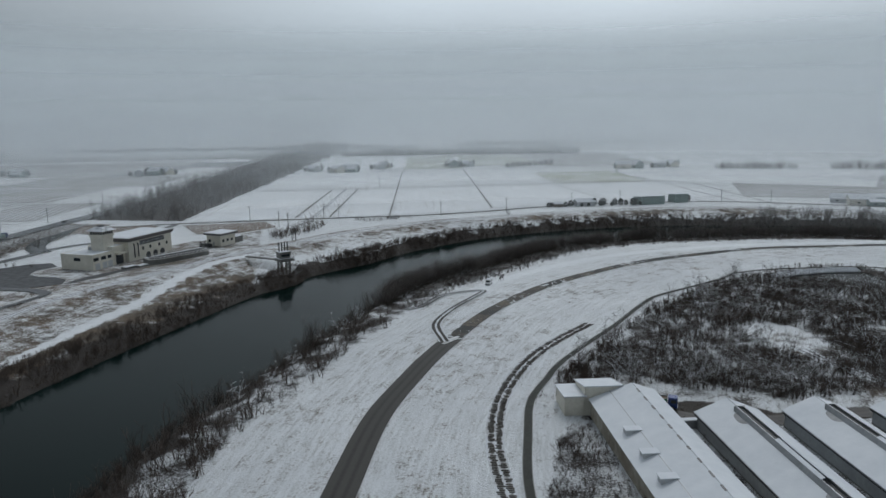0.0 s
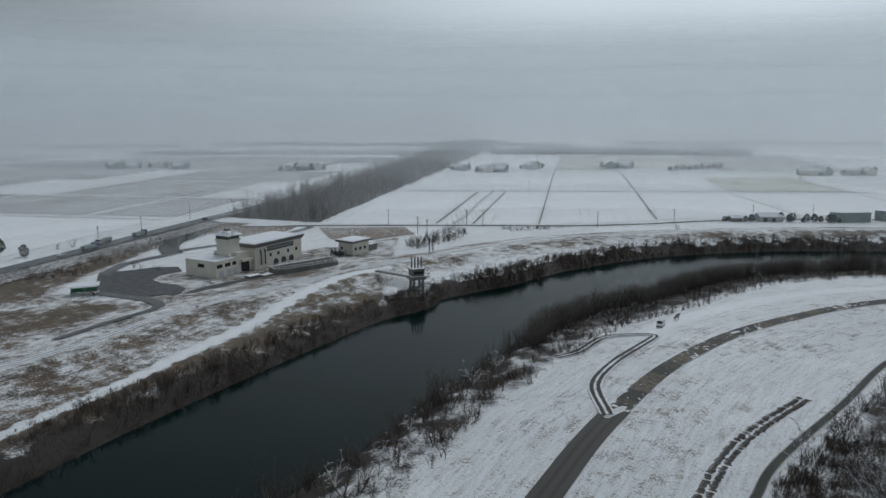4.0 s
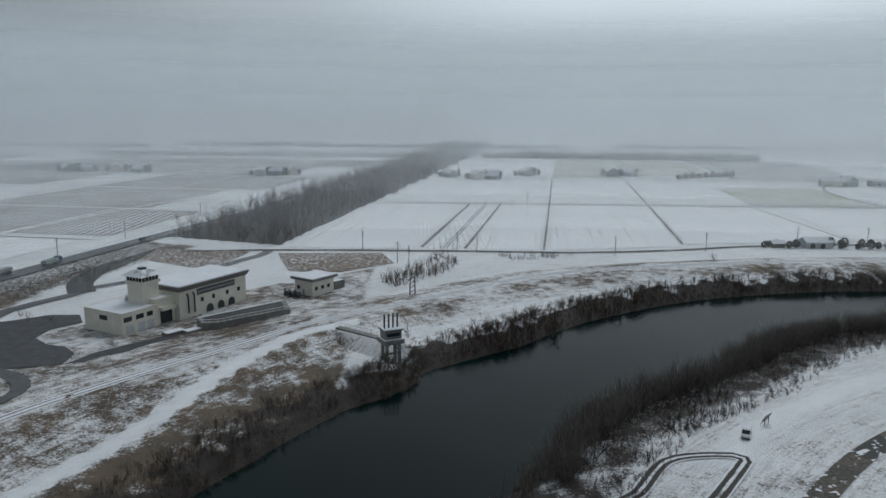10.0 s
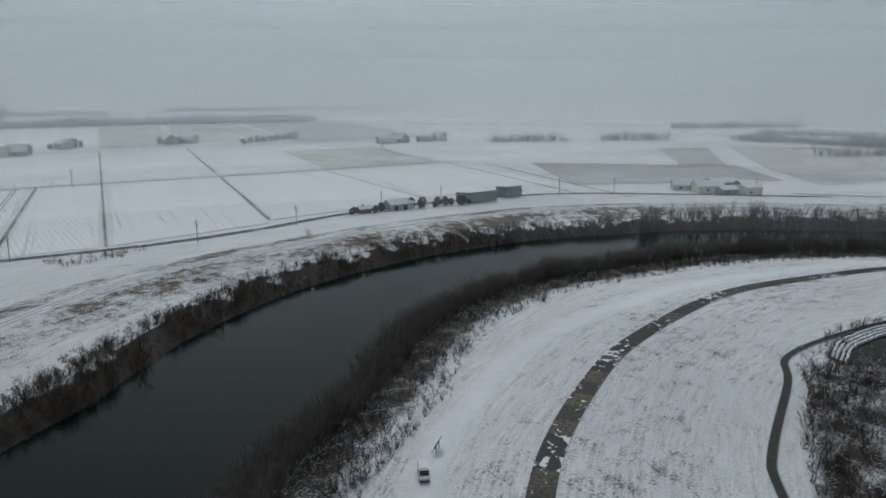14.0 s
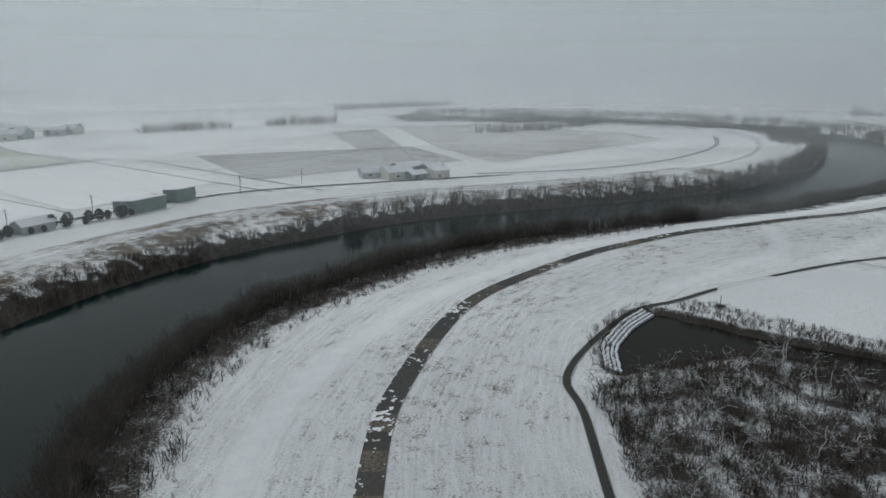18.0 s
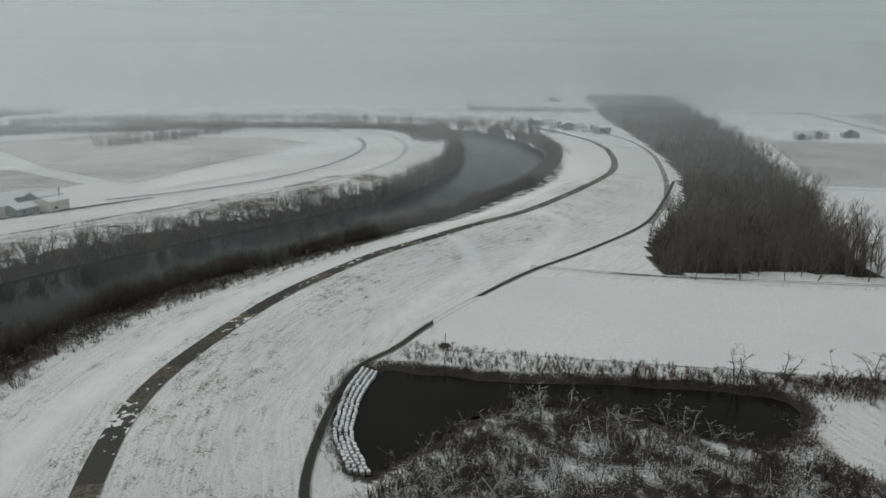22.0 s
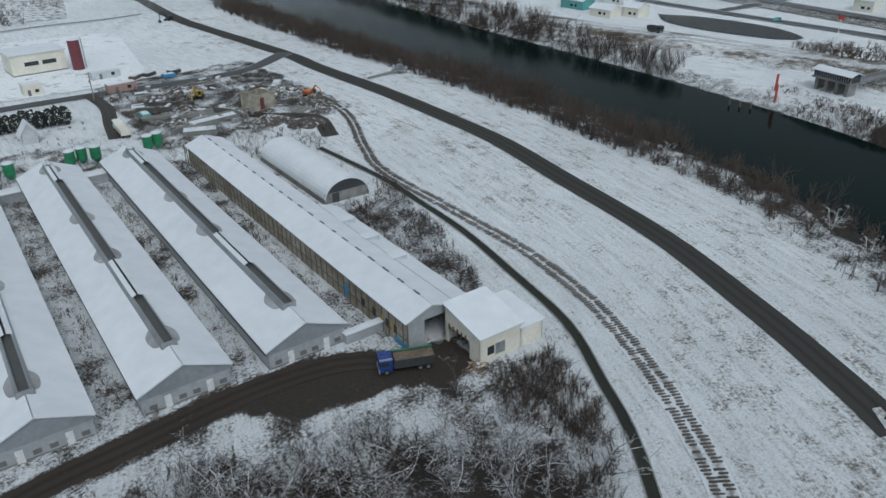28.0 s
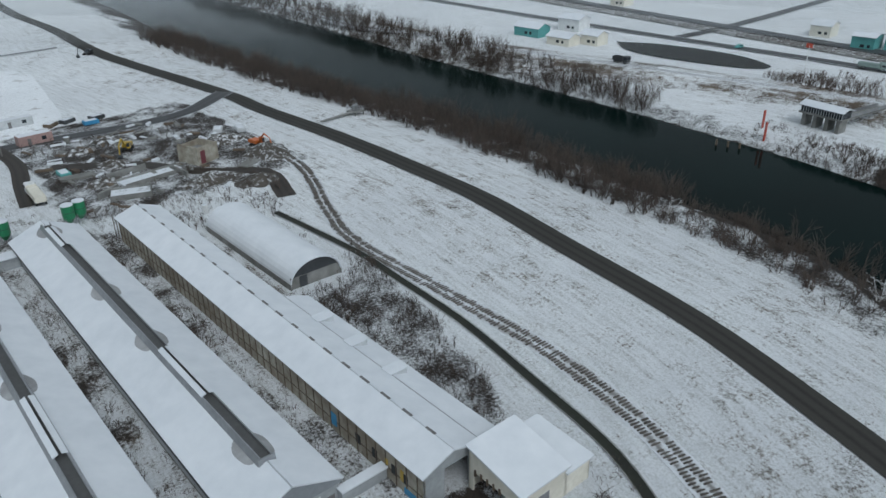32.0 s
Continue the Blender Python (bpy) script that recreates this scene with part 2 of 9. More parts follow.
def ground_material():
    k = Mat("snowy_ground", 0.85)
    fine, mid, broad = k.noise(1.9, 7, rough=0.75), k.noise(0.3, 5), k.noise(0.018, 3)
    speck = k.noise(6.5, 4, rough=0.8)
    tuft = k.noise(2.5, 4, rough=0.7)
    # mown swaths lie along the levee: streaks that follow the distance to its road
    lie = k.add("CombineXYZ")
    k.link(k.math("MULTIPLY", k.attr("swath"), 1.0), lie.inputs[2])
    along = k.t.nodes.new("ShaderNodeVectorMath")
    along.operation = "MULTIPLY_ADD"
    k.link(k.place(), along.inputs[0])
    along.inputs[1].default_value = (0.10, 0.10, 0)
    k.link(lie.outputs[0], along.inputs[2])
    swath = k.noise(1.1, 4, along.outputs[0], rough=0.65)
    clean = k.attr("clean")
    snow = k.mix(k.range(k.math("ADD", broad, k.math("MULTIPLY", mid, 0.6)), 0.6, 1.0), SNOW_DIM, SNOW)
    # frosty grass plus the small shading of snow clumps, both painted as grey grain
    grain = k.math("ADD", k.math("MULTIPLY", k.noise(2.6, 8, rough=0.85), 0.75), k.math("MULTIPLY", swath, 0.25))
    frost_shade = k.math("MULTIPLY", k.range(grain, 0.46, 0.57), k.math("SUBTRACT", 0.85, k.math("MULTIPLY", clean, 0.7)))
    snow = k.mix(frost_shade, snow, (0.48, 0.495, 0.495))
    mixed = k.math("ADD", k.math("MULTIPLY", fine, 0.55), k.math("ADD", k.math("MULTIPLY", mid, 0.25), k.math("MULTIPLY", speck, 0.2)))
    drift = k.math("MULTIPLY", k.attr("straw"), k.math("ADD", k.math("MULTIPLY", k.noise(0.075, 4, rough=0.6), 0.9), 0.22))
    straw = k.range(k.math("ADD", k.math("ADD", mixed, k.math("MULTIPLY", k.math("SUBTRACT", swath, 0.5), 0.16)), k.math("SUBTRACT", drift, k.math("MULTIPLY", clean, 0.3))), 0.665, 0.775)
    tint = k.mix(k.range(k.math("ADD", k.math("MULTIPLY", speck, 0.55), k.math("MULTIPLY", k.noise(0.11, 5), 0.45)), 0.38, 0.62), (0.028, 0.022, 0.017), (0.135, 0.092, 0.056))
    col = k.mix(straw, snow, tint)
    # grass tips that pierce the snow, one by one
    tips = k.math("ADD", k.math("ADD", k.math("MULTIPLY", tuft, 0.7), k.math("MULTIPLY", swath, 0.22)), k.math("MULTIPLY", k.attr("straw"), 0.34))
    col = k.mix(k.math("MULTIPLY", k.range(tips, 0.625, 0.685), k.math("SUBTRACT", 0.80, k.math("MULTIPLY", clean, 0.7))), col, k.mix(k.range(speck, 0.35, 0.65), (0.055, 0.052, 0.040), (0.13, 0.115, 0.085)))
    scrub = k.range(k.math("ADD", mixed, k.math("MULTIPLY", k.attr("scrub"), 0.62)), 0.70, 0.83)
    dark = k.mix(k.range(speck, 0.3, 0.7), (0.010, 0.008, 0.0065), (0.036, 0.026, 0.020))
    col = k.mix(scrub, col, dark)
    mud = k.range(k.math("ADD", k.math("MULTIPLY", mixed, 0.9), k.attr("mud")), 0.98, 1.10)
    col = k.mix(mud, col, k.mix(k.range(fine, 0.3, 0.7), (0.016, 0.0125, 0.0095), (0.048, 0.036, 0.027)))
    k.color(col).bump(k.math("ADD", fine, k.math("MULTIPLY", speck, 0.7)), 0.9, 0.32)
    return k.m


def snow_sheet(name, cover, dirt=STRAW, rows=None, dim=SNOW_DIM, patch=0.9, bright=SNOW):
    """Snow lying on a surface: cover 1 hides all, lower lets the ground through; rows: spacing of furrows along local x."""
    k = Mat(name, 0.85)
    fine, broad = k.noise(patch, 6, rough=0.7), k.noise(0.02, 3)
    snow = k.mix(k.range(broad, 0.3, 0.7), dim, bright)
    # grey mottling: shading of the snow clumps put into the colour
    snow = k.mix(k.math("MULTIPLY", k.range(k.noise(1.7, 8, rough=0.85), 0.45, 0.60), 0.6), snow, (0.46, 0.475, 0.485))
    f = fine
    if rows:
        w = k.add("TexWave", Scale=0.31 / rows, Distortion=1.5, Detail=3.0, Detail_Scale=1.5)
        k.link(k.place(False), w.inputs["Vector"])
        f = k.math("ADD", k.math("MULTIPLY", fine, 0.75), k.math("MULTIPLY", w.outputs["Fac"], 0.17))
    f = k.math("ADD", f, k.math("MULTIPLY", broad, 0.25))
    edge = cover * 0.9 + 0.18
    if rows:
        # long thin tractor lines along the fields, faint and broken
        turn = k.add("VectorRotate")
        turn.rotation_type = "Z_AXIS"
        turn.inputs["Angle"].default_value = radians(8.7)
        k.link(k.place(), turn.inputs["Vector"])
        line = k.noise(1.0, 3, turn.outputs[0], stretch=(0.55, 0.006, 0.006), rough=0.6)
        snow = k.mix(k.math("MULTIPLY", k.range(line, 0.55, 0.66), k.range(k.noise(0.02, 3), 0.4, 0.62, 0.0, 0.55)), snow, dirt)
    k.color(k.mix(k.range(f, edge - 0.09, edge + 0.09), snow, k.mix(k.range(k.noise(0.25, 3), 0.3, 0.7), dirt, tuple(v * 0.6 for v in dirt))))
    k.bump(f, 0.5, 0.12)
    return k.m


def water_material(name, deep, rough=0.06):
    k = Mat(name, rough)
    k.b.inputs["IOR"].default_value, k.b.inputs["Specular IOR Level"].default_value = 1.33, 0.055
    k.color(k.mix(k.range(k.noise(0.03, 3), 0.3, 0.7), deep, tuple(v * 1.5 for v in deep)))
    k.rough(k.range(k.noise(0.05, 4), 0.35, 0.7, rough, rough + 0.10))
    k.bump(k.noise(0.9, 4, stretch=(1, 1.6, 1)), 0.05, 0.05)
    return k.m


def bark_material(name, c, c2, snow=0.0):
    k = Mat(name, 0.9)
    col = k.mix(k.range(k.noise(0.5, 3), 0.3, 0.7), c, c2)
    if snow:
        up = k.add("SeparateXYZ")
        k.link(k.add("NewGeometry").outputs["Normal"], up.inputs[0])
        f = k.range(k.math("ADD", up.outputs["Z"], k.math("MULTIPLY", k.noise(0.8, 3), 1.2)), 1.45 - snow, 1.6 - snow)
        col = k.mix(f, col, (0.72, 0.74, 0.77))
    return k.color(col).m


def roof_snow(name, cover=1.0, under=(0.30, 0.32, 0.33)):
    k = Mat(name, 0.8)
    n = k.math("ADD", k.math("MULTIPLY", k.noise(0.35, 5), 0.6), k.math("MULTIPLY", k.noise(0.06, 3), 0.4))
    snow = k.mix(k.range(n, 0.35, 0.65), (0.55, 0.575, 0.61), (0.64, 0.66, 0.69))
    if cover < 1:
        snow = k.mix(k.range(n, cover * 0.7, cover * 0.7 + 0.08), snow, under)
    return k.color(snow).bump(k.noise(0.8, 5), 0.35, 0.12).m


M_GROUND = ground_material()
M_SNOW = snow_sheet("clean_snow", 0.70, (0.20, 0.18, 0.15), dim=(0.60, 0.62, 0.65), patch=2.2)
M_ROOF = roof_snow("roof_snow")
M_ROOF_THIN = roof_snow("thin_roof_snow", 0.8)
M_RIVER = water_material("river_water", (0.0010, 0.0056, 0.0050))
M_POND = water_material("pond_water", (0.0075, 0.0068, 0.0050), 0.08)
M_BARK = bark_material("dark_bark", (0.042, 0.034, 0.029), (0.090, 0.072, 0.060))
M_BARK_SNOWY = bark_material("snowy_bark", (0.040, 0.032, 0.027), (0.085, 0.069, 0.058), 0.58)
M_TWIG = bark_material("brown_twigs", (0.045, 0.034, 0.029), (0.110, 0.082, 0.066))
M_TWIG_SNOWY = bark_material("snowy_twigs", (0.030, 0.023, 0.020), (0.070, 0.052, 0.041), 0.20)
# grey-brown twigs, with distance haze put into the base colour as a paler tone
M_HAZY_TWIG = bark_material("haze_paled_brown_twigs", (0.098, 0.086, 0.079), (0.168, 0.146, 0.131))
M_REED = bark_material("dry_reeds", (0.16, 0.10, 0.055), (0.28, 0.19, 0.11), 0.15)
M_WILLOW = bark_material("pale_bare_limbs", (0.32, 0.30, 0.28), (0.45, 0.43, 0.41), 0.5)
M_EVERGREEN = bark_material("dark_evergreen", (0.016, 0.023, 0.018), (0.034, 0.043, 0.034))
M_WALL_GREY = painted("grey_sheet_cladding", (0.36, 0.38, 0.39), rough=0.5)
M_WALL_PALE = painted("pale_grey_siding", (0.52, 0.54, 0.55), rough=0.55)
M_WALL_CREAM = painted("cream_render", (0.70, 0.67, 0.59), (0.58, 0.55, 0.47))
M_WALL_OLD = painted("stained_old_boards", (0.42, 0.40, 0.34), (0.20, 0.17, 0.13), 0.85, 0.7, bump=0.4)
M_FASCIA = painted("brown_grey_fascia", (0.16, 0.15, 0.15), rough=0.45)
M_CONCRETE = painted("weathered_concrete", (0.26, 0.26, 0.25), (0.14, 0.14, 0.13), 0.85, 0.6, bump=0.3)
# near-black; on doorways and slots it paints the shade of the interior
M_DARK = painted("dark_opening", (0.02, 0.02, 0.022), rough=0.7)
M_GLASS = painted("dark_window_glass", (0.035, 0.042, 0.05), rough=0.12)
M_STEEL = painted("galvanised_steel", (0.40, 0.41, 0.42), rough=0.4, metal=0.7)
M_STEEL_DARK = painted("dark_steel", (0.07, 0.075, 0.08), rough=0.5, metal=0.4)
M_WHITE = painted("white_paint", (0.72, 0.73, 0.73), rough=0.45)
M_GREEN = painted("green_silo_paint", (0.03, 0.22, 0.10), rough=0.35)
M_TEAL = painted("teal_cladding", (0.10, 0.33, 0.32), rough=0.5)
M_GREEN_GREY = painted("grey_green_cladding", (0.22, 0.29, 0.27), rough=0.6)
M_RED = painted("red_paint", (0.45, 0.06, 0.03), rough=0.45)
M_ORANGE = painted("orange_machine_paint", (0.50, 0.13, 0.03), rough=0.4)
M_YELLOW = painted("yellow_machine_paint", (0.45, 0.30, 0.03), rough=0.4)
M_BLUE = painted("blue_cab_paint", (0.02, 0.05, 0.20), rough=0.3)
M_BLUE_TARP = painted("blue_tarpaulin", (0.05, 0.25, 0.45), rough=0.6)
M_RUBBER = painted("black_rubber", (0.02, 0.02, 0.02), rough=0.9)
M_PINK = painted("faded_pink_siding", (0.36, 0.24, 0.22))
M_MAROON = painted("maroon_cladding", (0.16, 0.04, 0.05), rough=0.5)
M_WOOD = painted("weathered_wood", (0.17, 0.13, 0.09), (0.08, 0.06, 0.045), 0.85, 2.0)
M_ASPHALT = painted("wet_asphalt", (0.045, 0.046, 0.05), (0.028, 0.029, 0.032), 0.45, 0.3)
M_LOT = painted("wet_car_park_asphalt", (0.024, 0.026, 0.031), (0.015, 0.016, 0.019), 0.6, 0.2)
M_DITCH = painted("mossy_ditch_concrete", (0.018, 0.021, 0.013), (0.009, 0.010, 0.007), 0.8, 0.7)


# ---- plan: the fields, roads and buildings share one grid, turned by TURN ----
TURN = radians(-8.7)
CT, ST = math.cos(TURN), math.sin(TURN)


def g(X, Y):
    """Grid to world."""
    return X * CT - Y * ST, X * ST + Y * CT


def gp(X, Y, z=0.0, deg=0.0):
    """A pose on the grid."""
    return Matrix.Translation((*g(X, Y), z)) @ Matrix.Rotation(TURN + radians(deg), 4, "Z")


NORTH_BANK = smooth_line([(-330, -1100), (-190, -420), (-143, -191), (-125, -116), (-111, -43), (-100, 11), (-92, 43), (-84, 71), (-65, 117), (-45, 155), (-25, 190), (-12, 211), (1, 222), (9, 238),
                          (34, 257), (54, 278), (86, 300), (116, 313), (161, 322), (210, 321), (239, 313), (289, 295), (340, 259), (403, 211), (444, 188), (508, 168), (582, 157), (695, 162), (770, 195), (800, 265), (770, 380), (710, 560)], 5)
SOUTH_BANK = smooth_line([(-260, -1100), (-130, -430), (-83, -233), (-64, -122), (-60, -73), (-55, -15), (-48, 21), (-42, 49), (-36, 76), (-25, 99), (-14, 115), (-2, 138), (9, 157), (26, 185),
                          (44, 210), (75, 231), (93, 248), (123, 266), (157, 275), (190, 274), (240, 266), (280, 246), (317, 216), (363, 178), (405, 157), (473, 127), (565, 104), (638, 101), (745, 122), (803, 162), (850, 220), (862, 300), (840, 420), (770, 580)], 5)
ROAD = smooth_line([(-170, -800), (-65, -400), (-44, -277), (-29, -193), (-24, -107), (-20, -80), (-15, -35), (-7, 13), (4, 48), (14, 78), (25, 100), (34, 116), (41, 127), (60, 153), (87, 180), (120, 201), (146, 212), (188, 222), (222, 220), (262, 208),
                    (298, 189), (343, 155), (375, 131), (445, 93), (507, 70), (606, 58), (690, 70), (790, 105), (900, 160)], 4)
BANK_TRACK = smooth_line([(62, 180), (73, 193), (92, 207), (118, 223), (150, 232), (177, 235), (209, 233), (258, 219), (298, 194), (343, 165), (422, 123), (514, 94), (627, 91), (732, 120), (855, 178)], 4)
FOOT_PATH = smooth_line([(-104, 68), (-86, 112), (-68, 152), (-62, 169), (-53, 191), (-42, 224), (-29, 250), (-16, 262)], 4)
RAMP_A = smooth_line([(321, 163), (311, 160), (300, 157), (287, 161), (273, 168.5), (250, 177), (236, 183)], 4)
RAMP_B = smooth_line([(368, 130), (358, 121), (342, 125), (325, 132), (296, 144)], 4)
NORTH_PATH = smooth_line([(-230, -500), (-155, -220), (-136, -119), (-134, -60), (-137, -19), (-138, 13), (-139, 52), (-134, 85), (-115, 130), (-89, 168), (-75, 199), (-43, 241), (-24, 264), (11, 293), (38, 316), (66, 331), (120, 344), (170, 351), (221, 350),
                          (262, 341), (318, 312), (382, 265), (446, 225), (525, 200), (615, 200), (700, 228), (735, 290), (725, 400)], 4)
DITCH = smooth_line([(27, -12), (29, 15), (32, 30), (36, 48), (42, 66), (48, 82), (56, 94), (65, 106), (90, 131), (113, 155), (124, 163), (154, 178), (167, 186), (188, 187.5), (215, 185), (229, 177), (250, 167), (289, 143), (320, 118), (363, 88), (410, 68), (472, 45)], 3)
ROCKS = smooth_line([(-1, -60), (5, -30), (19, -4), (26, 12), (31, 43), (35, 65), (44, 88), (60, 112), (84, 135)], 3)
POND = [g(*p) for p in ((148, 203), (165, 211), (186, 212.5), (188, 200), (187, 182), (190, 158), (188, 130), (171, 136), (172, 150), (178, 160), (178.5, 177), (172, 188), (160, 195))]
WOOD = [(63, 98), (88, 126), (125, 158), (153, 173), (164, 180), (180, 170), (196, 158), (203, 148), (198, 130), (191, 116), (181, 102), (168, 94), (153, 86), (143, 77), (123, 70), g(104, 85), g(92, 84), g(83, 89), g(72, 92), g(65, 98), g(56, 104)]


CLEARING = [(123, 121), (133, 123), (139, 117), (136, 96), (122, 96), (123, 108)]
FARM_TRACK = [(58, 84), (63, 79.5), (69, 76), (81, 74.5), (97, 76), (110, 77.5), (118, 82), (124, 89), (137, 93), (154, 94), (166, 93.5), (171, 91)]
FARM_LINE = smooth_line([g(*p) for p in FARM_TRACK], 3)
YARD = [(69, 75.5), (78, 75), (89, 75.5), (84, 79), (78, 85), (67, 86), (61, 88), (60, 95), (57, 90), (51.5, 89.5), (51, 80.2), (62, 79)]
EAST_WOOD = [(290, 101), (295, 60), (289, 34), (322, 30), (415, 0), (540, -40), (740, -80), (1150, -160), (1350, -190), (1350, -60), (920, -5), (740, 8), (620, 18), (515, 32), (420, 56), (364, 81), (322, 99)]
BELT_RING = [g(*p) for p in ((-186, 402), (-123, 388), (-107, 728), (-80, 1400), (-170, 1420), (-168, 870))]


def distance(px, py, line):
    """Distance from points to a polyline."""
    line = np.asarray(line, float)
    if len(line) > 60:
        line = np.vstack([line[:-1:3], line[-1:]])
    a, d = line[:-1], np.diff(line, axis=0)
    dd = (d * d).sum(1)
    if px.size < 3000:
        t = np.clip(((px[:, None] - a[:, 0]) * d[:, 0] + (py[:, None] - a[:, 1]) * d[:, 1]) / dd, 0, 1)
        return np.sqrt(((px[:, None] - a[:, 0] - t * d[:, 0]) ** 2 + (py[:, None] - a[:, 1] - t * d[:, 1]) ** 2).min(1))
    best = np.full(px.shape, 1e9)
    for (ax, ay), (dx, dy), q in zip(a, d, dd):
        t = np.clip(((px - ax) * dx + (py - ay) * dy) / q, 0, 1)
        best = np.minimum(best, (px - ax - t * dx) ** 2 + (py - ay - t * dy) ** 2)
    return np.sqrt(best)


def inside(px, py, ring):
    """Which points lie in a polygon."""
    ring = np.asarray(ring, float)
    if len(ring) > 60:
        ring = ring[::2]
    nxt = np.roll(ring, -1, 0)
    if px.size < 3000:
        x0, y0, x1, y1 = ring[:, 0], ring[:, 1], nxt[:, 0], nxt[:, 1] + 1e-9
        X, Y = px[:, None], py[:, None]
        return (((y0 > Y) != (y1 > Y)) & (X < (x1 - x0) * (Y - y0) / (y1 - y0) + x0)).sum(1) % 2 == 1
    odd = np.zeros(px.shape, bool)
    for (x0, y0), (x1, y1) in zip(ring, nxt):
        if y0 != y1:
            odd ^= ((y0 > py) != (y1 > py)) & (px < (x1 - x0) * (py - y0) / (y1 - y0) + x0)
    return odd


def soft(px, py, ring, a=-1.5, b=2.5):
    """1 in a polygon, falling to 0 across its edge."""
    ring = np.asarray(ring, float)
    d = distance(px, py, np.vstack([ring, ring[:1]]))
    return 1 - ease(np.where(inside(px, py, ring), -d, d), a, b)


def ease(v, a, b):
    t = np.clip((v - a) / (b - a), 0, 1)
    return t * t * (3 - 2 * t)


RIVER = np.vstack([NORTH_BANK, SOUTH_BANK[::-1]])
POND_RING = smooth_line(POND + POND[:1], 4)
WOOD_RING = smooth_line(WOOD + WOOD[:1], 4)
INLET = np.array([(-13, 250), (-3, 242), (14, 231)])
WATER_Z, POND_Z = -3.0, -1.2


def heights(px, py):
    """Ground height, and the distances that it comes from."""
    d_river = np.minimum(distance(px, py, NORTH_BANK), distance(px, py, SOUTH_BANK))
    wet = inside(px, py, RIVER)
    d_river = np.where(wet, -d_river, d_river)
    d_road, d_path = distance(px, py, ROAD), distance(px, py, NORTH_PATH)
    d_pond = distance(px, py, POND_RING)
    d_pond = np.where(inside(px, py, POND_RING), -d_pond, d_pond)
    top = 1.4 + 2.4 * ease(px, 180, 350)
    levee = top * np.exp(-np.maximum(d_road - 4, 0) ** 2 / (2 * 13.0**2))
    north = 3.2 * np.exp(-np.maximum(d_path - 3, 0) ** 2 / (2 * 10.0**2))
    z = np.maximum(levee, north) + 0.12 * np.sin(px * 0.11 + 2 * np.sin(py * 0.05)) * np.exp(-((d_road / 60) ** 2))
    bank = -3.4 + 3.4 * ease(d_river, -1, 9)
    z = np.where(d_river < 9, np.minimum(z, 3.5) * ease(d_river, 0, 12) + bank, z)
    z = np.where(d_river < 0, -3.4 + d_river * 0.25, z)
    z = np.maximum(z, -6)
    z = np.where(d_pond < 3, np.where(d_pond < 0, -1.6, z * ease(d_pond, 0, 3) - 1.6 * (1 - ease(d_pond, 0, 3))), z)
    d_in = distance(px, py, INLET)
    z = np.where(d_in < 5, np.minimum(z, -3.6 + 4.5 * ease(d_in, 2.5, 5) + np.clip((py - 244) * 0.25, 0, 3)), z)
    return z, d_river, d_road, d_path, d_pond


def z_at(x, y):
    return float(heights(np.array([float(x)]), np.array([float(y)]))[0][0])


def axis_steps(lo, hi, step, far):
    out, v, s = list(np.arange(lo, hi + step, step)), hi, step
    while v < far:
        s *= 1.16
        v += s
        out.append(v)
    v, s = lo, step
    while v > -far:
        s *= 1.16
        v -= s
        out.insert(0, v)
    return np.array(out)


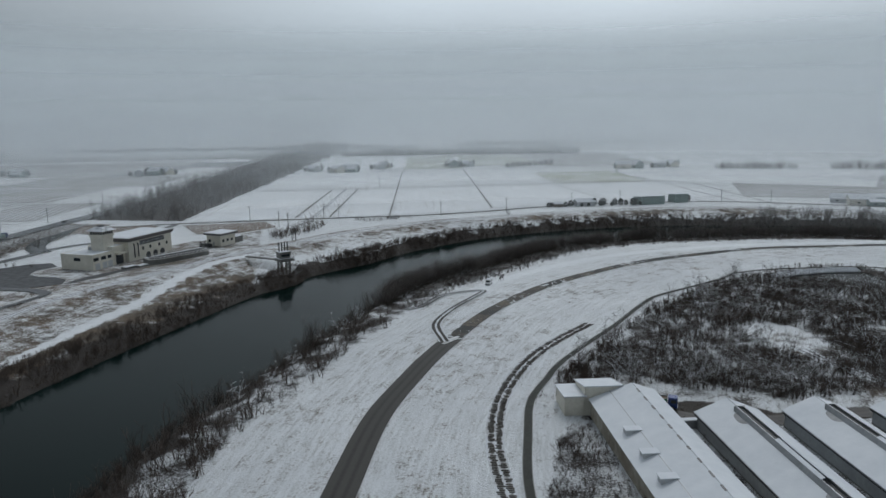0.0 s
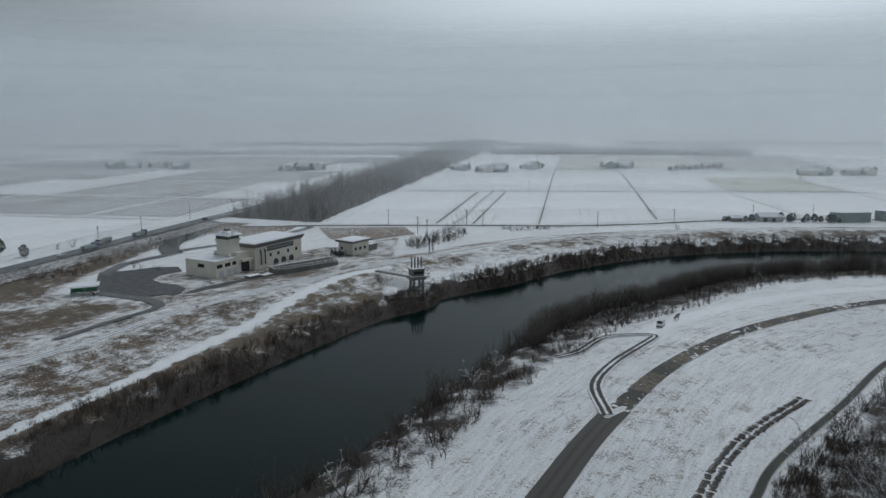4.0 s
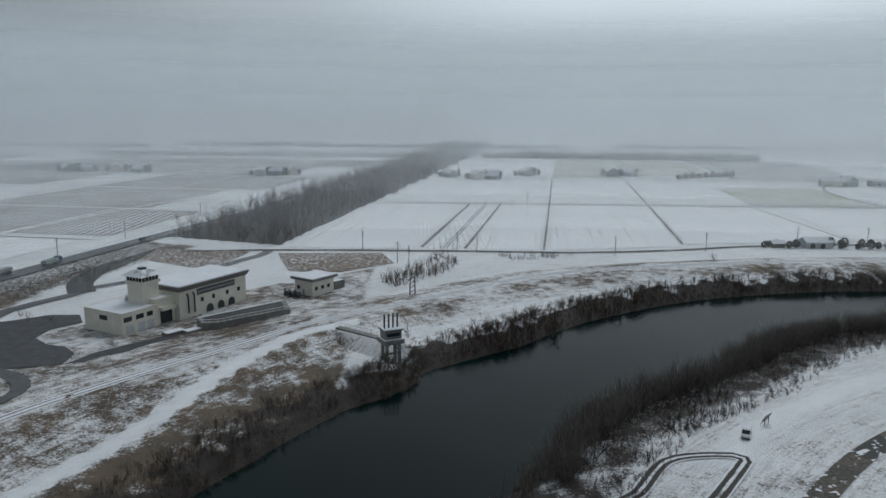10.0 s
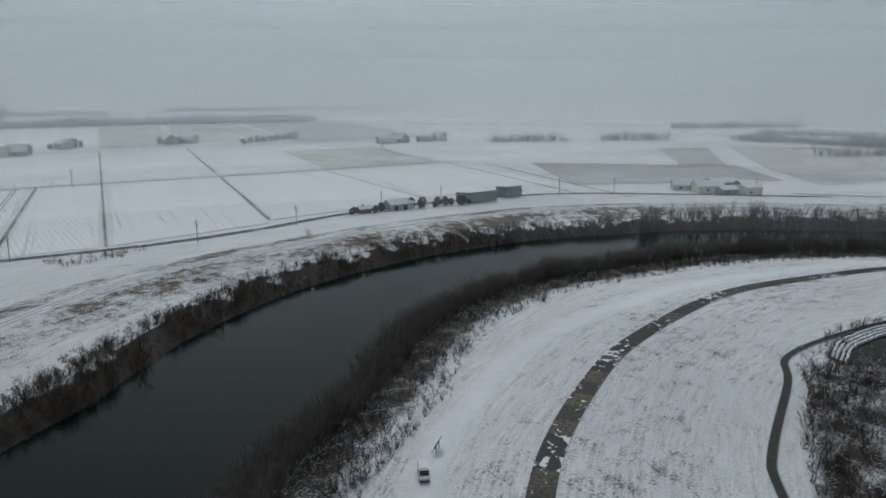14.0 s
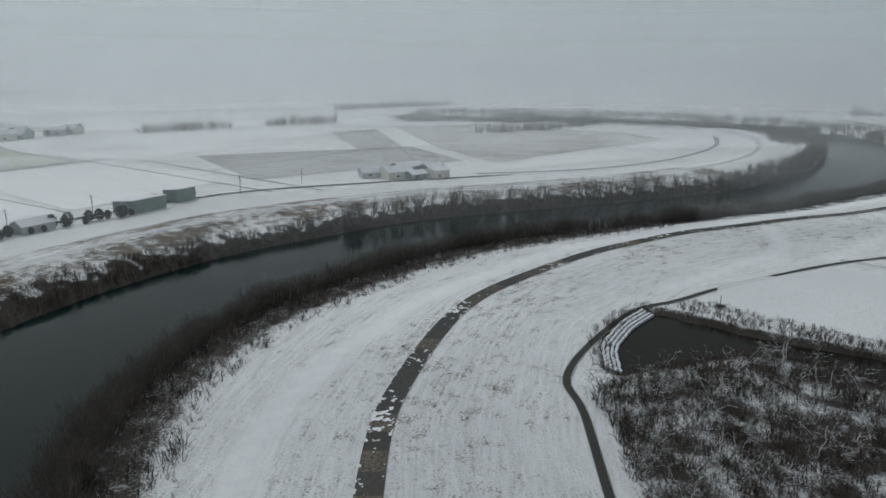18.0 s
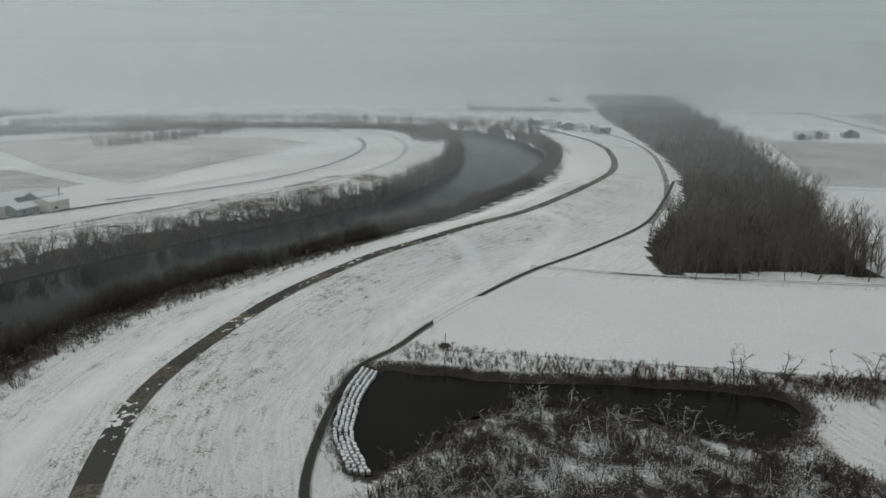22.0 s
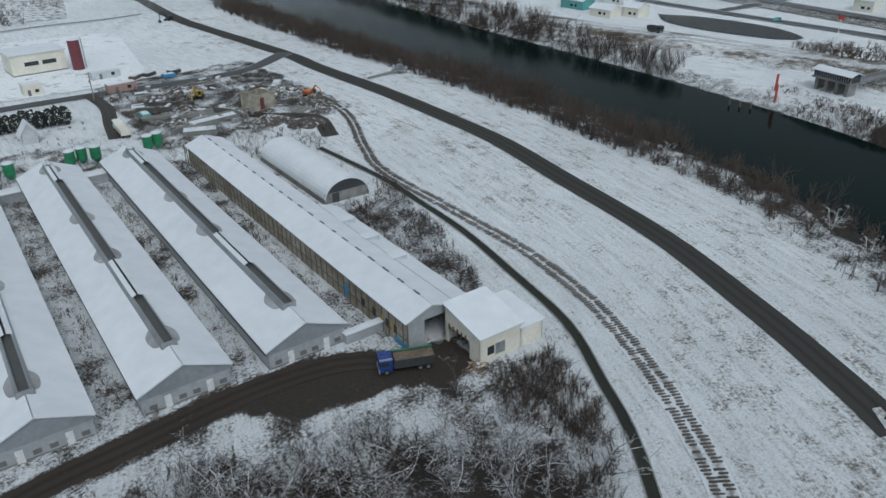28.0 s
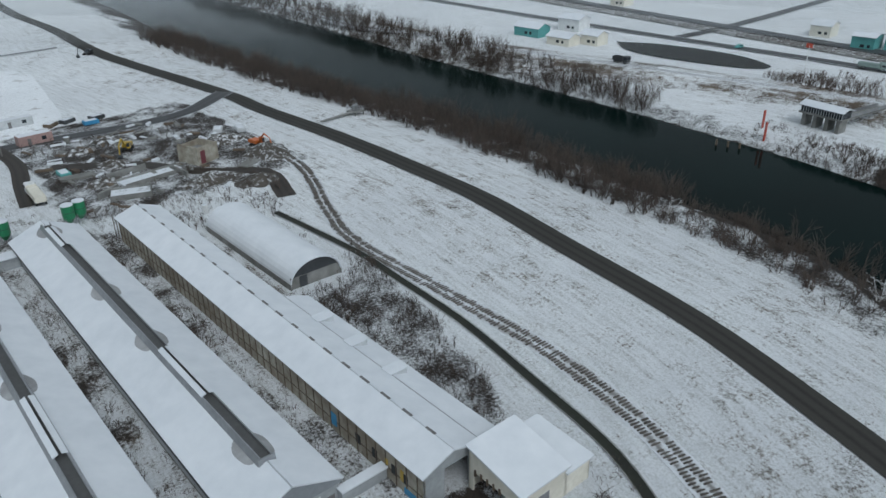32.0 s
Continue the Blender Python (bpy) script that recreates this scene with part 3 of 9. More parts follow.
def build_ground():
    xs, ys = axis_steps(-190, 420, 2.6, 4600), axis_steps(-150, 420, 2.6, 4600)
    gx, gy = np.meshgrid(xs, ys)
    px, py = gx.ravel(), gy.ravel()
    z, d_river, d_road, d_path, d_pond = heights(px, py)
    rng = np.random.default_rng(3)
    z = z + rng.normal(0, 0.03, z.shape) * (d_river > 2)
    nx = len(xs)
    i = (np.arange(len(ys) - 1)[:, None] * nx + np.arange(nx - 1)[None]).ravel()
    me = from_arrays("ground", np.stack([px, py, z], 1), np.stack([i, i + 1, i + nx + 1, i + nx], 1), [M_GROUND])
    me.polygons.foreach_set("use_smooth", [True] * len(me.polygons))
    X, Y = px * CT + py * ST, -px * ST + py * CT
    d_wood = distance(px, py, WOOD_RING)
    in_wood = inside(px, py, WOOD_RING)
    d_wood = np.where(in_wood, -d_wood, d_wood)
    north_side = inside(px, py, np.vstack([NORTH_BANK, [(900, 4000), (-4000, 4000), (-4000, -1100)]]))
    patch = 0.5 + 0.5 * np.sin(px * 0.061 + 1.7 * np.sin(py * 0.043)) * np.sin(py * 0.057 + 1.3 * np.sin(px * 0.039))
    patch2 = 0.5 + 0.5 * np.sin(px * 0.37 + 2.1 * np.sin(py * 0.23)) * np.sin(py * 0.31 + 1.9 * np.sin(px * 0.19))
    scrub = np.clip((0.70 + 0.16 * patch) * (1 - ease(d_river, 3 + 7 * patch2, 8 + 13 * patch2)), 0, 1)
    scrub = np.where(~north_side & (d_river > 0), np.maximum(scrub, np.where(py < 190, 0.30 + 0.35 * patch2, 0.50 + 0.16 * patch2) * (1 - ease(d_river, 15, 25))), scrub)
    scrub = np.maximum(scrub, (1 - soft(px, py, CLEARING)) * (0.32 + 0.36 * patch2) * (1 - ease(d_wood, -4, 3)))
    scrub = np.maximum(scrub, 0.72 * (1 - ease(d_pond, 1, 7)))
    farm = (X > 44) & (X < 174) & (Y > -52) & (Y < 100)
    d_ditch, d_rocks = distance(px, py, DITCH), distance(px, py, ROCKS)
    strip = soft(px, py, [g(25, 20), g(33, 28), g(45, 30), g(44, 76), g(37, 70), g(31, 50)])
    scrub = np.maximum(scrub, (0.34 + 0.24 * patch2) * strip)
    scrub = np.maximum(scrub, (0.14 + 0.36 * patch2) * farm)
    straw = np.full(px.shape, 0.17)
    straw = np.maximum(straw, (0.195 + 0.05 * patch) * np.exp(-((d_road / 60) ** 2)))
    upstream = north_side & (px < -15) & (py > 82)
    scrub = np.where(north_side & (py < 82), scrub * 0.5, scrub)
    straw = np.where(north_side, np.maximum(straw, (0.28 + 0.16 * patch) * np.exp(-(((d_path - 9) / 14) ** 2))), straw)
    straw = np.where(upstream & (d_river < 30), np.maximum(straw, (0.40 + 0.24 * patch2) * (1 - ease(d_river, 15, 32))), straw)
    straw = np.where(upstream & (d_path < 60), np.maximum(straw, 0.26 + 0.14 * patch), straw)
    straw = np.maximum(straw, (0.16 + 0.20 * patch2) * farm)
    straw = np.maximum(straw, (0.20 + 0.24 * patch2) * ((X > 170) & (X < 200) & (Y > -78) & (Y < 100)))
    rough = (X > 108) & (X < 202) & (Y > 84) & (Y < 134)
    open_snow = ease(np.hypot((px - 187.4) / 1.5, py - 91), 7, 12)
    straw = np.maximum(straw, (0.20 + 0.22 * patch2) * rough * open_snow)
    scrub = np.maximum(scrub, (0.12 + 0.34 * patch2) * rough * open_snow)
    verge = soft(px, py, [g(-203, 60), g(-150, 80), g(-128, 150), g(-128, 205), g(-165, 215), g(-172, 290), g(-160, 380), g(-196, 392), g(-204, 250)], -8, 8)
    straw = np.maximum(straw, (0.34 + 0.22 * patch) * verge)
    far = np.hypot(px - 60, py - 120)
    straw = np.where(far > 420, 0.18, straw)
    waste = (X > 0) & (X < 62) & (Y > -110) & (Y < -30) & (d_road > 14)
    works = 0.7 * ((X > 205) & (X < 640) & (Y < -104) & (Y > -520))
    scrub = np.maximum(scrub, (0.34 + 0.28 * patch2) * waste)
    scrub = np.maximum(scrub, (0.24 + 0.28 * patch) * works)
    for ring in (BELT_RING, EAST_WOOD):
        scrub = np.maximum(scrub, 0.68 * inside(px, py, ring))
    mud = np.maximum(0.18 * waste * patch, 0.12 * works * patch)
    mud = np.maximum(mud, 0.74 * (1 - ease(distance(px, py, FARM_LINE), 2.0, 6.0)))
    mud = np.maximum(mud, 0.85 * soft(px, py, [g(*p) for p in YARD]))
    clean = np.zeros(px.shape)
    for line, half in ((BANK_TRACK, 2.6), (FOOT_PATH, 1.0), (RAMP_A, 2.0), (RAMP_B, 2.0)):
        clean = np.maximum(clean, 1 - ease(distance(px, py, line), half - 0.7, half + 1.1))
    scrub, straw = scrub * (1 - 0.8 * clean), straw * (1 - 0.8 * clean)
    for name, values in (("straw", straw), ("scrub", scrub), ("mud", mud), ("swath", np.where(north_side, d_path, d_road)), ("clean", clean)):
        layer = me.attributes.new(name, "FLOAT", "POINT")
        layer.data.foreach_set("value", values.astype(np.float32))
    ob = new("ground", me)
    return tagged(ob, "snow-covered plain with river banks, levees and dry grass", "ground", kind="structure")


build_ground()


def sheet(name, ring, z, mat, label, category, kind="structure", thick=0.0):
    bm = bmesh.new()
    vs = [bm.verts.new((x, y, z)) for x, y in ring]
    f = bm.faces.new(vs)
    if f.normal.z < 0 or f.calc_area() and sum((a[0] - b[0]) * (a[1] + b[1]) for a, b in zip(np.roll(ring, -1, 0), ring)) > 0:
        f.normal_flip()
    bmesh.ops.triangulate(bm, faces=[f])
    return tagged(finish(name, bm, mat), label, category, kind=kind)


# water: the river lies between its banks, a little wider so that it meets the slopes
def river_sheet():
    n = 260
    def even(line):
        s = np.r_[0, np.cumsum(np.hypot(*np.diff(line, axis=0).T))]
        t = np.linspace(0, s[-1], n)
        return np.stack([np.interp(t, s, line[:, 0]), np.interp(t, s, line[:, 1])], 1)
    a, b = even(NORTH_BANK), even(SOUTH_BANK)
    d = (a - b) / np.linalg.norm(a - b, axis=1, keepdims=True)
    a, b = a + d * 2.5, b - d * 2.5
    v = np.zeros((2 * n, 3))
    v[:n, :2], v[n:, :2], v[:, 2] = a, b, WATER_Z
    i = np.arange(n - 1)
    me = from_arrays("river", v, np.stack([i + n, i + n + 1, i + 1, i], 1), [M_RIVER])
    return tagged(new("river", me), "dark green calm river between snowy brush-lined banks", "river", kind="structure")


river_sheet()
sheet("pond", [(x + (x - 195) * 0.05, y + (y - 145) * 0.02) for x, y in POND_RING[:-1]], POND_Z, M_POND, "dark still pond beside a snowy thicket", "pond")


def ribbon(name, line, width, mat, label, category, lift=0.06, kind="structure", drape=True, crown=0.0):
    """A strip of road on the ground, with its length and width in metres as its UV map."""
    line = np.asarray(line, float)
    d = np.gradient(line, axis=0)
    d /= np.linalg.norm(d, axis=1, keepdims=True)
    side = np.stack([-d[:, 1], d[:, 0]], 1)
    cols = np.linspace(-0.5, 0.5, 5)
    w = width if isinstance(width, (int, float)) else np.interp(np.linspace(0, 1, len(line)), np.linspace(0, 1, len(width)), width)
    pts = line[:, None] + side[:, None] * (cols[None, :, None] * (w if isinstance(w, (int, float)) else w[:, None, None]))
    px, py = pts[..., 0].ravel(), pts[..., 1].ravel()
    z = heights(px, py)[0] if drape else np.zeros(px.shape)
    z = z.reshape(len(line), 5)
    z = np.maximum(z, z.mean(1, keepdims=True) - 0.15) + lift
    n = len(line)
    i = (np.arange(n - 1)[:, None] * 5 + np.arange(4)[None]).ravel()
    me = from_arrays(name, np.stack([px, py, z.ravel()], 1), np.stack([i, i + 5, i + 6, i + 1], 1)[:, ::-1], [mat])
    uv = me.uv_layers.new(name="UVMap")
    run = np.r_[0, np.cumsum(np.hypot(*np.diff(line, axis=0).T))]
    u, v = np.repeat(run, 5), (np.ones((n, 1)) * cols[None] * (w if isinstance(w, (int, float)) else w[:, None])).ravel()
    loops = np.empty(len(me.loops), np.int32)
    me.loops.foreach_get("vertex_index", loops)
    uv.data.foreach_set("uv", np.stack([u[loops], v[loops]], 1).astype(np.float32).ravel())
    return tagged(new(name, me), label, category, kind=kind)


def road_material(name, bare, snow=0.3, tracks=0.9, gap=1.6, rough=0.6, edge=2.2, split=None):
    """A road with two bare wheel tracks and snow left between them and at its edges."""
    k = Mat(name, rough)
    k.b.inputs["Specular IOR Level"].default_value = 0.2
    uv = k.add("SeparateXYZ")
    n = k.t.nodes.new("ShaderNodeUVMap")
    k.link(n.outputs[0], uv.inputs[0])
    v = k.math("ABSOLUTE", uv.outputs[1])
    fine, mid = k.noise(1.6, 6, rough=0.7), k.noise(0.12, 4)
    wheel = k.math("ABSOLUTE", k.math("SUBTRACT", v, gap / 2))
    amount = k.math("ADD", k.range(wheel, 0.1, tracks, -0.25, 0.18), k.range(v, edge - 0.6, edge, 0.0, 0.45))
    f = k.math("ADD", k.math("ADD", k.math("MULTIPLY", fine, 0.5), k.math("MULTIPLY", mid, 0.5)), amount)
    lie = k.range(f, 0.95 - snow - 0.06, 0.95 - snow + 0.10)
    dirt = k.mix(k.range(k.math("ADD", k.math("MULTIPLY", fine, 0.6), k.math("MULTIPLY", k.range(wheel, 0.1, 0.6), 0.4)), 0.25, 0.7), tuple(c * 0.55 for c in bare), bare)
    k.color(k.mix(lie, dirt, (0.56, 0.58, 0.61))).bump(f, 0.4, 0.08)
    return k.m


M_ROAD_DARK = road_material("wet_levee_road", (0.042, 0.040, 0.036), 0.0, 1.4, 1.9, 0.7, 4.4)


def patched_road():
    """Old concrete lane: worn slabs of differing tone with islands of melting snow."""
    k = Mat("patchy_snow_road", 0.75)
    k.b.inputs["Specular IOR Level"].default_value = 0.2
    uv = k.add("SeparateXYZ")
    k.link(k.t.nodes.new("ShaderNodeUVMap").outputs[0], uv.inputs[0])
    cell = k.add("TexWhiteNoise")
    cell.noise_dimensions = "1D"
    k.link(k.math("FLOOR", k.math("MULTIPLY", uv.outputs[0], 0.16)), cell.inputs["W"])
    tone = k.mix(k.range(cell.outputs["Value"], 0.35, 0.9), (0.042, 0.042, 0.038), (0.15, 0.125, 0.092))
    tone = k.mix(k.range(k.noise(1.4, 5), 0.35, 0.65), tuple([0.03] * 3), tone)
    side = k.range(k.math("ABSOLUTE", uv.outputs[1]), 1.5, 2.3, 0.0, 0.05)
    isle = k.math("ADD", k.math("ADD", k.math("MULTIPLY", k.noise(0.55, 3), 0.62), k.math("MULTIPLY", k.noise(0.06, 2), 0.38)), side)
    k.color(k.mix(k.range(isle, 0.578, 0.60), tone, (0.60, 0.62, 0.64))).bump(isle, 0.3, 0.06)
    return k.m


M_ROAD_ICY = patched_road()
M_TRACK = road_material("rutted_track", (0.07, 0.06, 0.052), 0.40, 0.6, 1.6, 0.7, 1.9)
M_PATH_SNOW = road_material("snowy_lane", (0.12, 0.10, 0.08), 0.56, 0.35, 1.6, 0.8, 2.0)
M_LOOP = road_material("muddy_loop", (0.040, 0.033, 0.027), 0.36, 0.55, 1.5, 0.7, 1.9)
M_RUTS = road_material("dozer_ruts", (0.34, 0.335, 0.33), 0.62, 2.0, 1.6, 0.8, 3.6)

fork = int(np.argmin(np.hypot(ROAD[:, 0] - 40, ROAD[:, 1] - 126)))
ribbon("levee_road", ROAD[: fork + 1], [6.0, 6.0, 6.2, 6.4, 6.2, 5.4], M_ROAD_DARK, "wet dark gravel road along the levee top", "road", lift=0.15)
ribbon("levee_road", ROAD[fork:], [4.6, 4.0, 4.0, 4.0, 4.0], M_ROAD_ICY, "narrow levee road with patches of melting snow", "road", lift=0.14)
ribbon("loop_road", smooth_line([g(*p) for p in ((19, 129), (17.5, 146), (23, 162), (33, 180), (36, 186.5), (31, 188), (22, 185), (15, 172), (9, 167))], 2), 3.1, M_LOOP, "muddy turning loop beside the river bank", "road", lift=0.18)
ribbon("north_levee_path", NORTH_PATH, 3.4, M_PATH_SNOW, "snowy two-rut lane on the far levee", "road")


# ---- farm: long livestock houses ----
def gable_wall(w, eave, apex, y, t=0.2, z0=-0.3):
    """A gable end across x, t thick."""
    return prism(bmesh.new(), [(-w / 2, z0), (w / 2, z0), (w / 2, eave), (0, apex), (-w / 2, eave)], y - t / 2, y + t / 2)


def roof_slope(bm, x0, z0, x1, z1, ya, yb, t=0.22):
    """A slab that slopes from (x0, z0) to (x1, z1)."""
    n = Vector((-(z1 - z0), 0, x1 - x0)).normalized() * t
    if n.z < 0:
        n = -n
    return prism(bm, [(x0, z0), (x1, z1), (x1 + n.x, z1 + n.z), (x0 + n.x, z0 + n.z)], ya, yb)


M_STAIN = painted("bare_wet_roof_sheet", (0.36, 0.365, 0.37), (0.22, 0.22, 0.225), 0.7, 0.8)
# shade inside vent slots, given as a dark base colour
M_VENT_SHADE = painted("vent_slot_shade", (0.09, 0.09, 0.09), rough=0.6)
M_SOFFIT = painted("blue_grey_gable_panel", (0.27, 0.29, 0.31), rough=0.5)


def long_barn(L=94.0, W=12.0, eave=3.4, apex=5.9):
    """A low gabled livestock house with an open trough vent along the ridge; front gable at y = 0, back at -L."""
    ob = empty("livestock_barn", label="long grey livestock barn with snowy gable roof and ridge vent", category="barn", group="row of livestock barns")
    part("side_wall", boxes((-W / 2, -W / 2 + 0.2, -L, 0, -0.3, eave)), M_WALL_GREY, ob)
    part("side_wall", boxes((W / 2 - 0.2, W / 2, -L, 0, -0.3, eave)), M_WALL_GREY, ob)
    part("gable_wall", boxes((-W / 2, W / 2, -0.25, -0.05, -0.3, 2.6)), M_WALL_GREY, ob)
    part("gable_panel", prism(bmesh.new(), [(-W / 2 - 0.35, 2.55), (W / 2 + 0.35, 2.55), (W / 2 + 0.35, eave), (0, apex), (-W / 2 - 0.35, eave)], -0.1, 0.12), M_SOFFIT, ob, "smooth blue-grey gable panel")
    part("gable_wall", gable_wall(W, eave, apex, -L + 0.1), M_WALL_GREY, ob)
    k = (apex - eave) / (W / 2)
    for s in (-1, 1):
        part("roof_slope", roof_slope(bmesh.new(), s * (W / 2 + 0.45), eave - 0.45 * k, s * 0.02, apex, -L - 0.4, 0.5), M_ROOF, ob, "snow-covered roof slope")
        part("gutter", boxes((s * (W / 2 + 0.5) - 0.07, s * (W / 2 + 0.5) + 0.07, -L - 0.3, 0.4, eave - 0.5, eave - 0.33)), M_STEEL_DARK, ob)
    # the open trough on the ridge: two upstands, a floor coloured dark for the shade inside, part of it bridged by
    # snow-covered lids
    y0, y1 = -5.0, -L + 3
    for s in (-1, 1):
        bm = prism(bmesh.new(), [(s * 0.95, apex - 0.5), (s * 1.25, apex - 0.5), (s * 0.78, apex + 0.75), (s * 0.62, apex + 0.75)], y1, y0)
        part("vent_board", bm, M_STEEL, ob, "grey ridge vent upstand")
    part("vent_floor", boxes((-0.9, 0.9, y1, y0, apex - 0.1, apex + 0.22)), M_VENT_SHADE, ob)
    part("vent_end", boxes((-1.05, 1.05, y0 - 0.1, y0 + 0.12, apex - 0.5, apex + 0.75)), M_STEEL, ob)
    for a, b in ((-34, -20), (-88, -78)):
        for s in (-1, 1):
            part("vent_lid", roof_slope(bmesh.new(), s * 0.85, apex + 0.72, s * 0.16, apex + 1.0, a, b, 0.1), M_ROOF, ob, "snowy vent lid")
    # melted half-rounds in the snow, one pair at each end of the open stretches
    for c in (-8.5, -39, -58, -89):
        bm = bmesh.new()
        n = 20
        for s in (-1, 1):
            mid = bm.verts.new((s * 0.8, c, apex + 0.245 - 0.8 * k))
            ring = []
            for i in range(n + 1):
                a = math.pi * i / n
                q = 1 + 0.03 * math.sin(5 * a + c)
                x, y = 0.8 + 1.35 * math.sin(a) * q, c + 2.7 * math.cos(a) * q
                ring.append(bm.verts.new((s * x, y, apex + 0.25 - x * k)))
            for i in range(n):
                bm.faces.new((mid, ring[i], ring[i + 1]) if s < 0 else (mid, ring[i + 1], ring[i]))
        part("melt_patch", bm, M_STAIN, ob, "grey melted patch in the roof snow")
    for x in (-3.1, 2.6):
        d = part("door", boxes((x - 0.45, x + 0.45, -0.05, 0.03, 0.0, 1.95), bevel=0.02), M_WHITE, ob, "white door")
        part("door_handle", boxes((x + 0.3, x + 0.36, 0.03, 0.08, 0.95, 1.1)), M_STEEL_DARK, d)
    for x in (-4.9, -1.2, 0.7, 4.6):
        part("vent_hatch", boxes((x - 0.5, x + 0.5, -0.05, 0.02, 0.5, 1.2)), M_FASCIA, ob, "small dark vent hatch")
    part("plinth", boxes((-W / 2 - 0.05, W / 2 + 0.05, -L - 0.05, -0.02, -0.4, 0.25)), M_CONCRETE, ob)
    return ob


BARN_L = 94.0
BARN_X, BARN_Y = [124.4, 106.5, 88.6, 71.1], [71.0, 71.1, 71.2, 71.8]
barn = long_barn()
barn.matrix_basis = gp(BARN_X[0], BARN_Y[0])
for X, Y in zip(BARN_X[1:], BARN_Y[1:]):
    copy_thing(barn, gp(X, Y))


# ---- kinds of things ----
def utility_pole(h=9.0, arms=2):
    ob = empty("utility_pole", label="grey concrete utility pole with steel crossarms", category="utility pole", group="utility poles")
    part("shaft", rod(bmesh.new(), (0, 0, -0.5), (0, 0, h), 0.17, 0.11, 8), M_CONCRETE, ob)
    for i in range(arms):
        z = h - 0.5 - 0.9 * i
        part("crossarm", boxes((-0.9, 0.9, -0.06, 0.06, z - 0.06, z + 0.06)), M_STEEL_DARK, ob)
        bm = bmesh.new()
        for x in (-0.75, -0.3, 0.3, 0.75):
            rod(bm, (x, 0, z + 0.06), (x, 0, z + 0.26), 0.05, n=6)
        part("insulators", bm, M_WHITE, ob)
    part("transformer", rod(bmesh.new(), (0.25, 0, h - 3.2), (0.25, 0, h - 2.4), 0.2, n=8), M_STEEL, ob)
    return ob


def gable_house(name, w, d, eave, apex, wall, roof, label, category, openings=(), overhang=0.5, chimney=False):
    """A small gabled building, w across the gable (x), d deep (y). openings: rows of face, offset, bottom, width, height, material."""
    ob = empty(name, label=label, category=category)
    t = 0.2
    part("gable_wall", gable_wall(w, eave, apex, -d / 2 + t / 2, t), wall, ob)
    part("gable_wall", gable_wall(w, eave, apex, d / 2 - t / 2, t), wall, ob)
    part("side_wall", boxes((-w / 2, -w / 2 + t, -d / 2 + t, d / 2 - t, -0.3, eave)), wall, ob)
    part("side_wall", boxes((w / 2 - t, w / 2, -d / 2 + t, d / 2 - t, -0.3, eave)), wall, ob)
    k = (apex - eave) / (w / 2)
    for s in (-1, 1):
        part("roof_slope", roof_slope(bmesh.new(), s * (w / 2 + overhang), eave - overhang * k, s * 0.01, apex, -d / 2 - overhang, d / 2 + overhang), roof, ob, "snowy roof slope")
    if chimney:
        part("chimney", boxes((w * 0.2, w * 0.2 + 0.5, -0.3, 0.3, eave, apex + 0.9)), M_CONCRETE, ob)
    for face, off, z, ow, oh, m in openings:
        o = "window" if z > 0.3 else "door"
        if face in "fb":
            y = -d / 2 if face == "f" else d / 2
            s = -1 if face == "f" else 1
            b = boxes((off - ow / 2, off + ow / 2, min(y, y + s * 0.05), max(y, y + s * 0.05), z, z + oh))
        else:
            x = -w / 2 if face == "l" else w / 2
            s = -1 if face == "l" else 1
            b = boxes((min(x, x + s * 0.05), max(x, x + s * 0.05), off - ow / 2, off + ow / 2, z, z + oh))
        part(o, b, m, ob)
    return ob


def shed_house(name, w, d, high, low, wall, roof, label, category, openings=(), overhang=0.35):
    """A box with a single roof slope that falls from -x (high) to +x (low)."""
    ob = empty(name, label=label, category=category)
    t = 0.18
    ends = [(-w / 2, -0.3), (w / 2, -0.3), (w / 2, low), (-w / 2, high)]
    part("end_wall", prism(bmesh.new(), ends, -d / 2, -d / 2 + t), wall, ob)
    part("end_wall", prism(bmesh.new(), ends, d / 2 - t, d / 2), wall, ob)
    part("side_wall", boxes((-w / 2, -w / 2 + t, -d / 2 + t, d / 2 - t, -0.3, high)), wall, ob)
    part("side_wall", boxes((w / 2 - t, w / 2, -d / 2 + t, d / 2 - t, -0.3, low)), wall, ob)
    k = (high - low) / w
    part("roof", roof_slope(bmesh.new(), -w / 2 - overhang, high + overhang * k, w / 2 + overhang, low - overhang * k, -d / 2 - overhang, d / 2 + overhang), roof, ob, "snowy sloping roof")
    for face, off, z, ow, oh, m in openings:
        o = "window" if z > 0.3 else "door"
        if face in "fb":
            y, s = (-d / 2, -1) if face == "f" else (d / 2, 1)
            b = boxes((off - ow / 2, off + ow / 2, min(y, y + s * 0.05), max(y, y + s * 0.05), z, z + oh))
        else:
            x, s = (-w / 2, -1) if face == "l" else (w / 2, 1)
            b = boxes((min(x, x + s * 0.05), max(x, x + s * 0.05), off - ow / 2, off + ow / 2, z, z + oh))
        part(o, b, m, ob)
    return ob


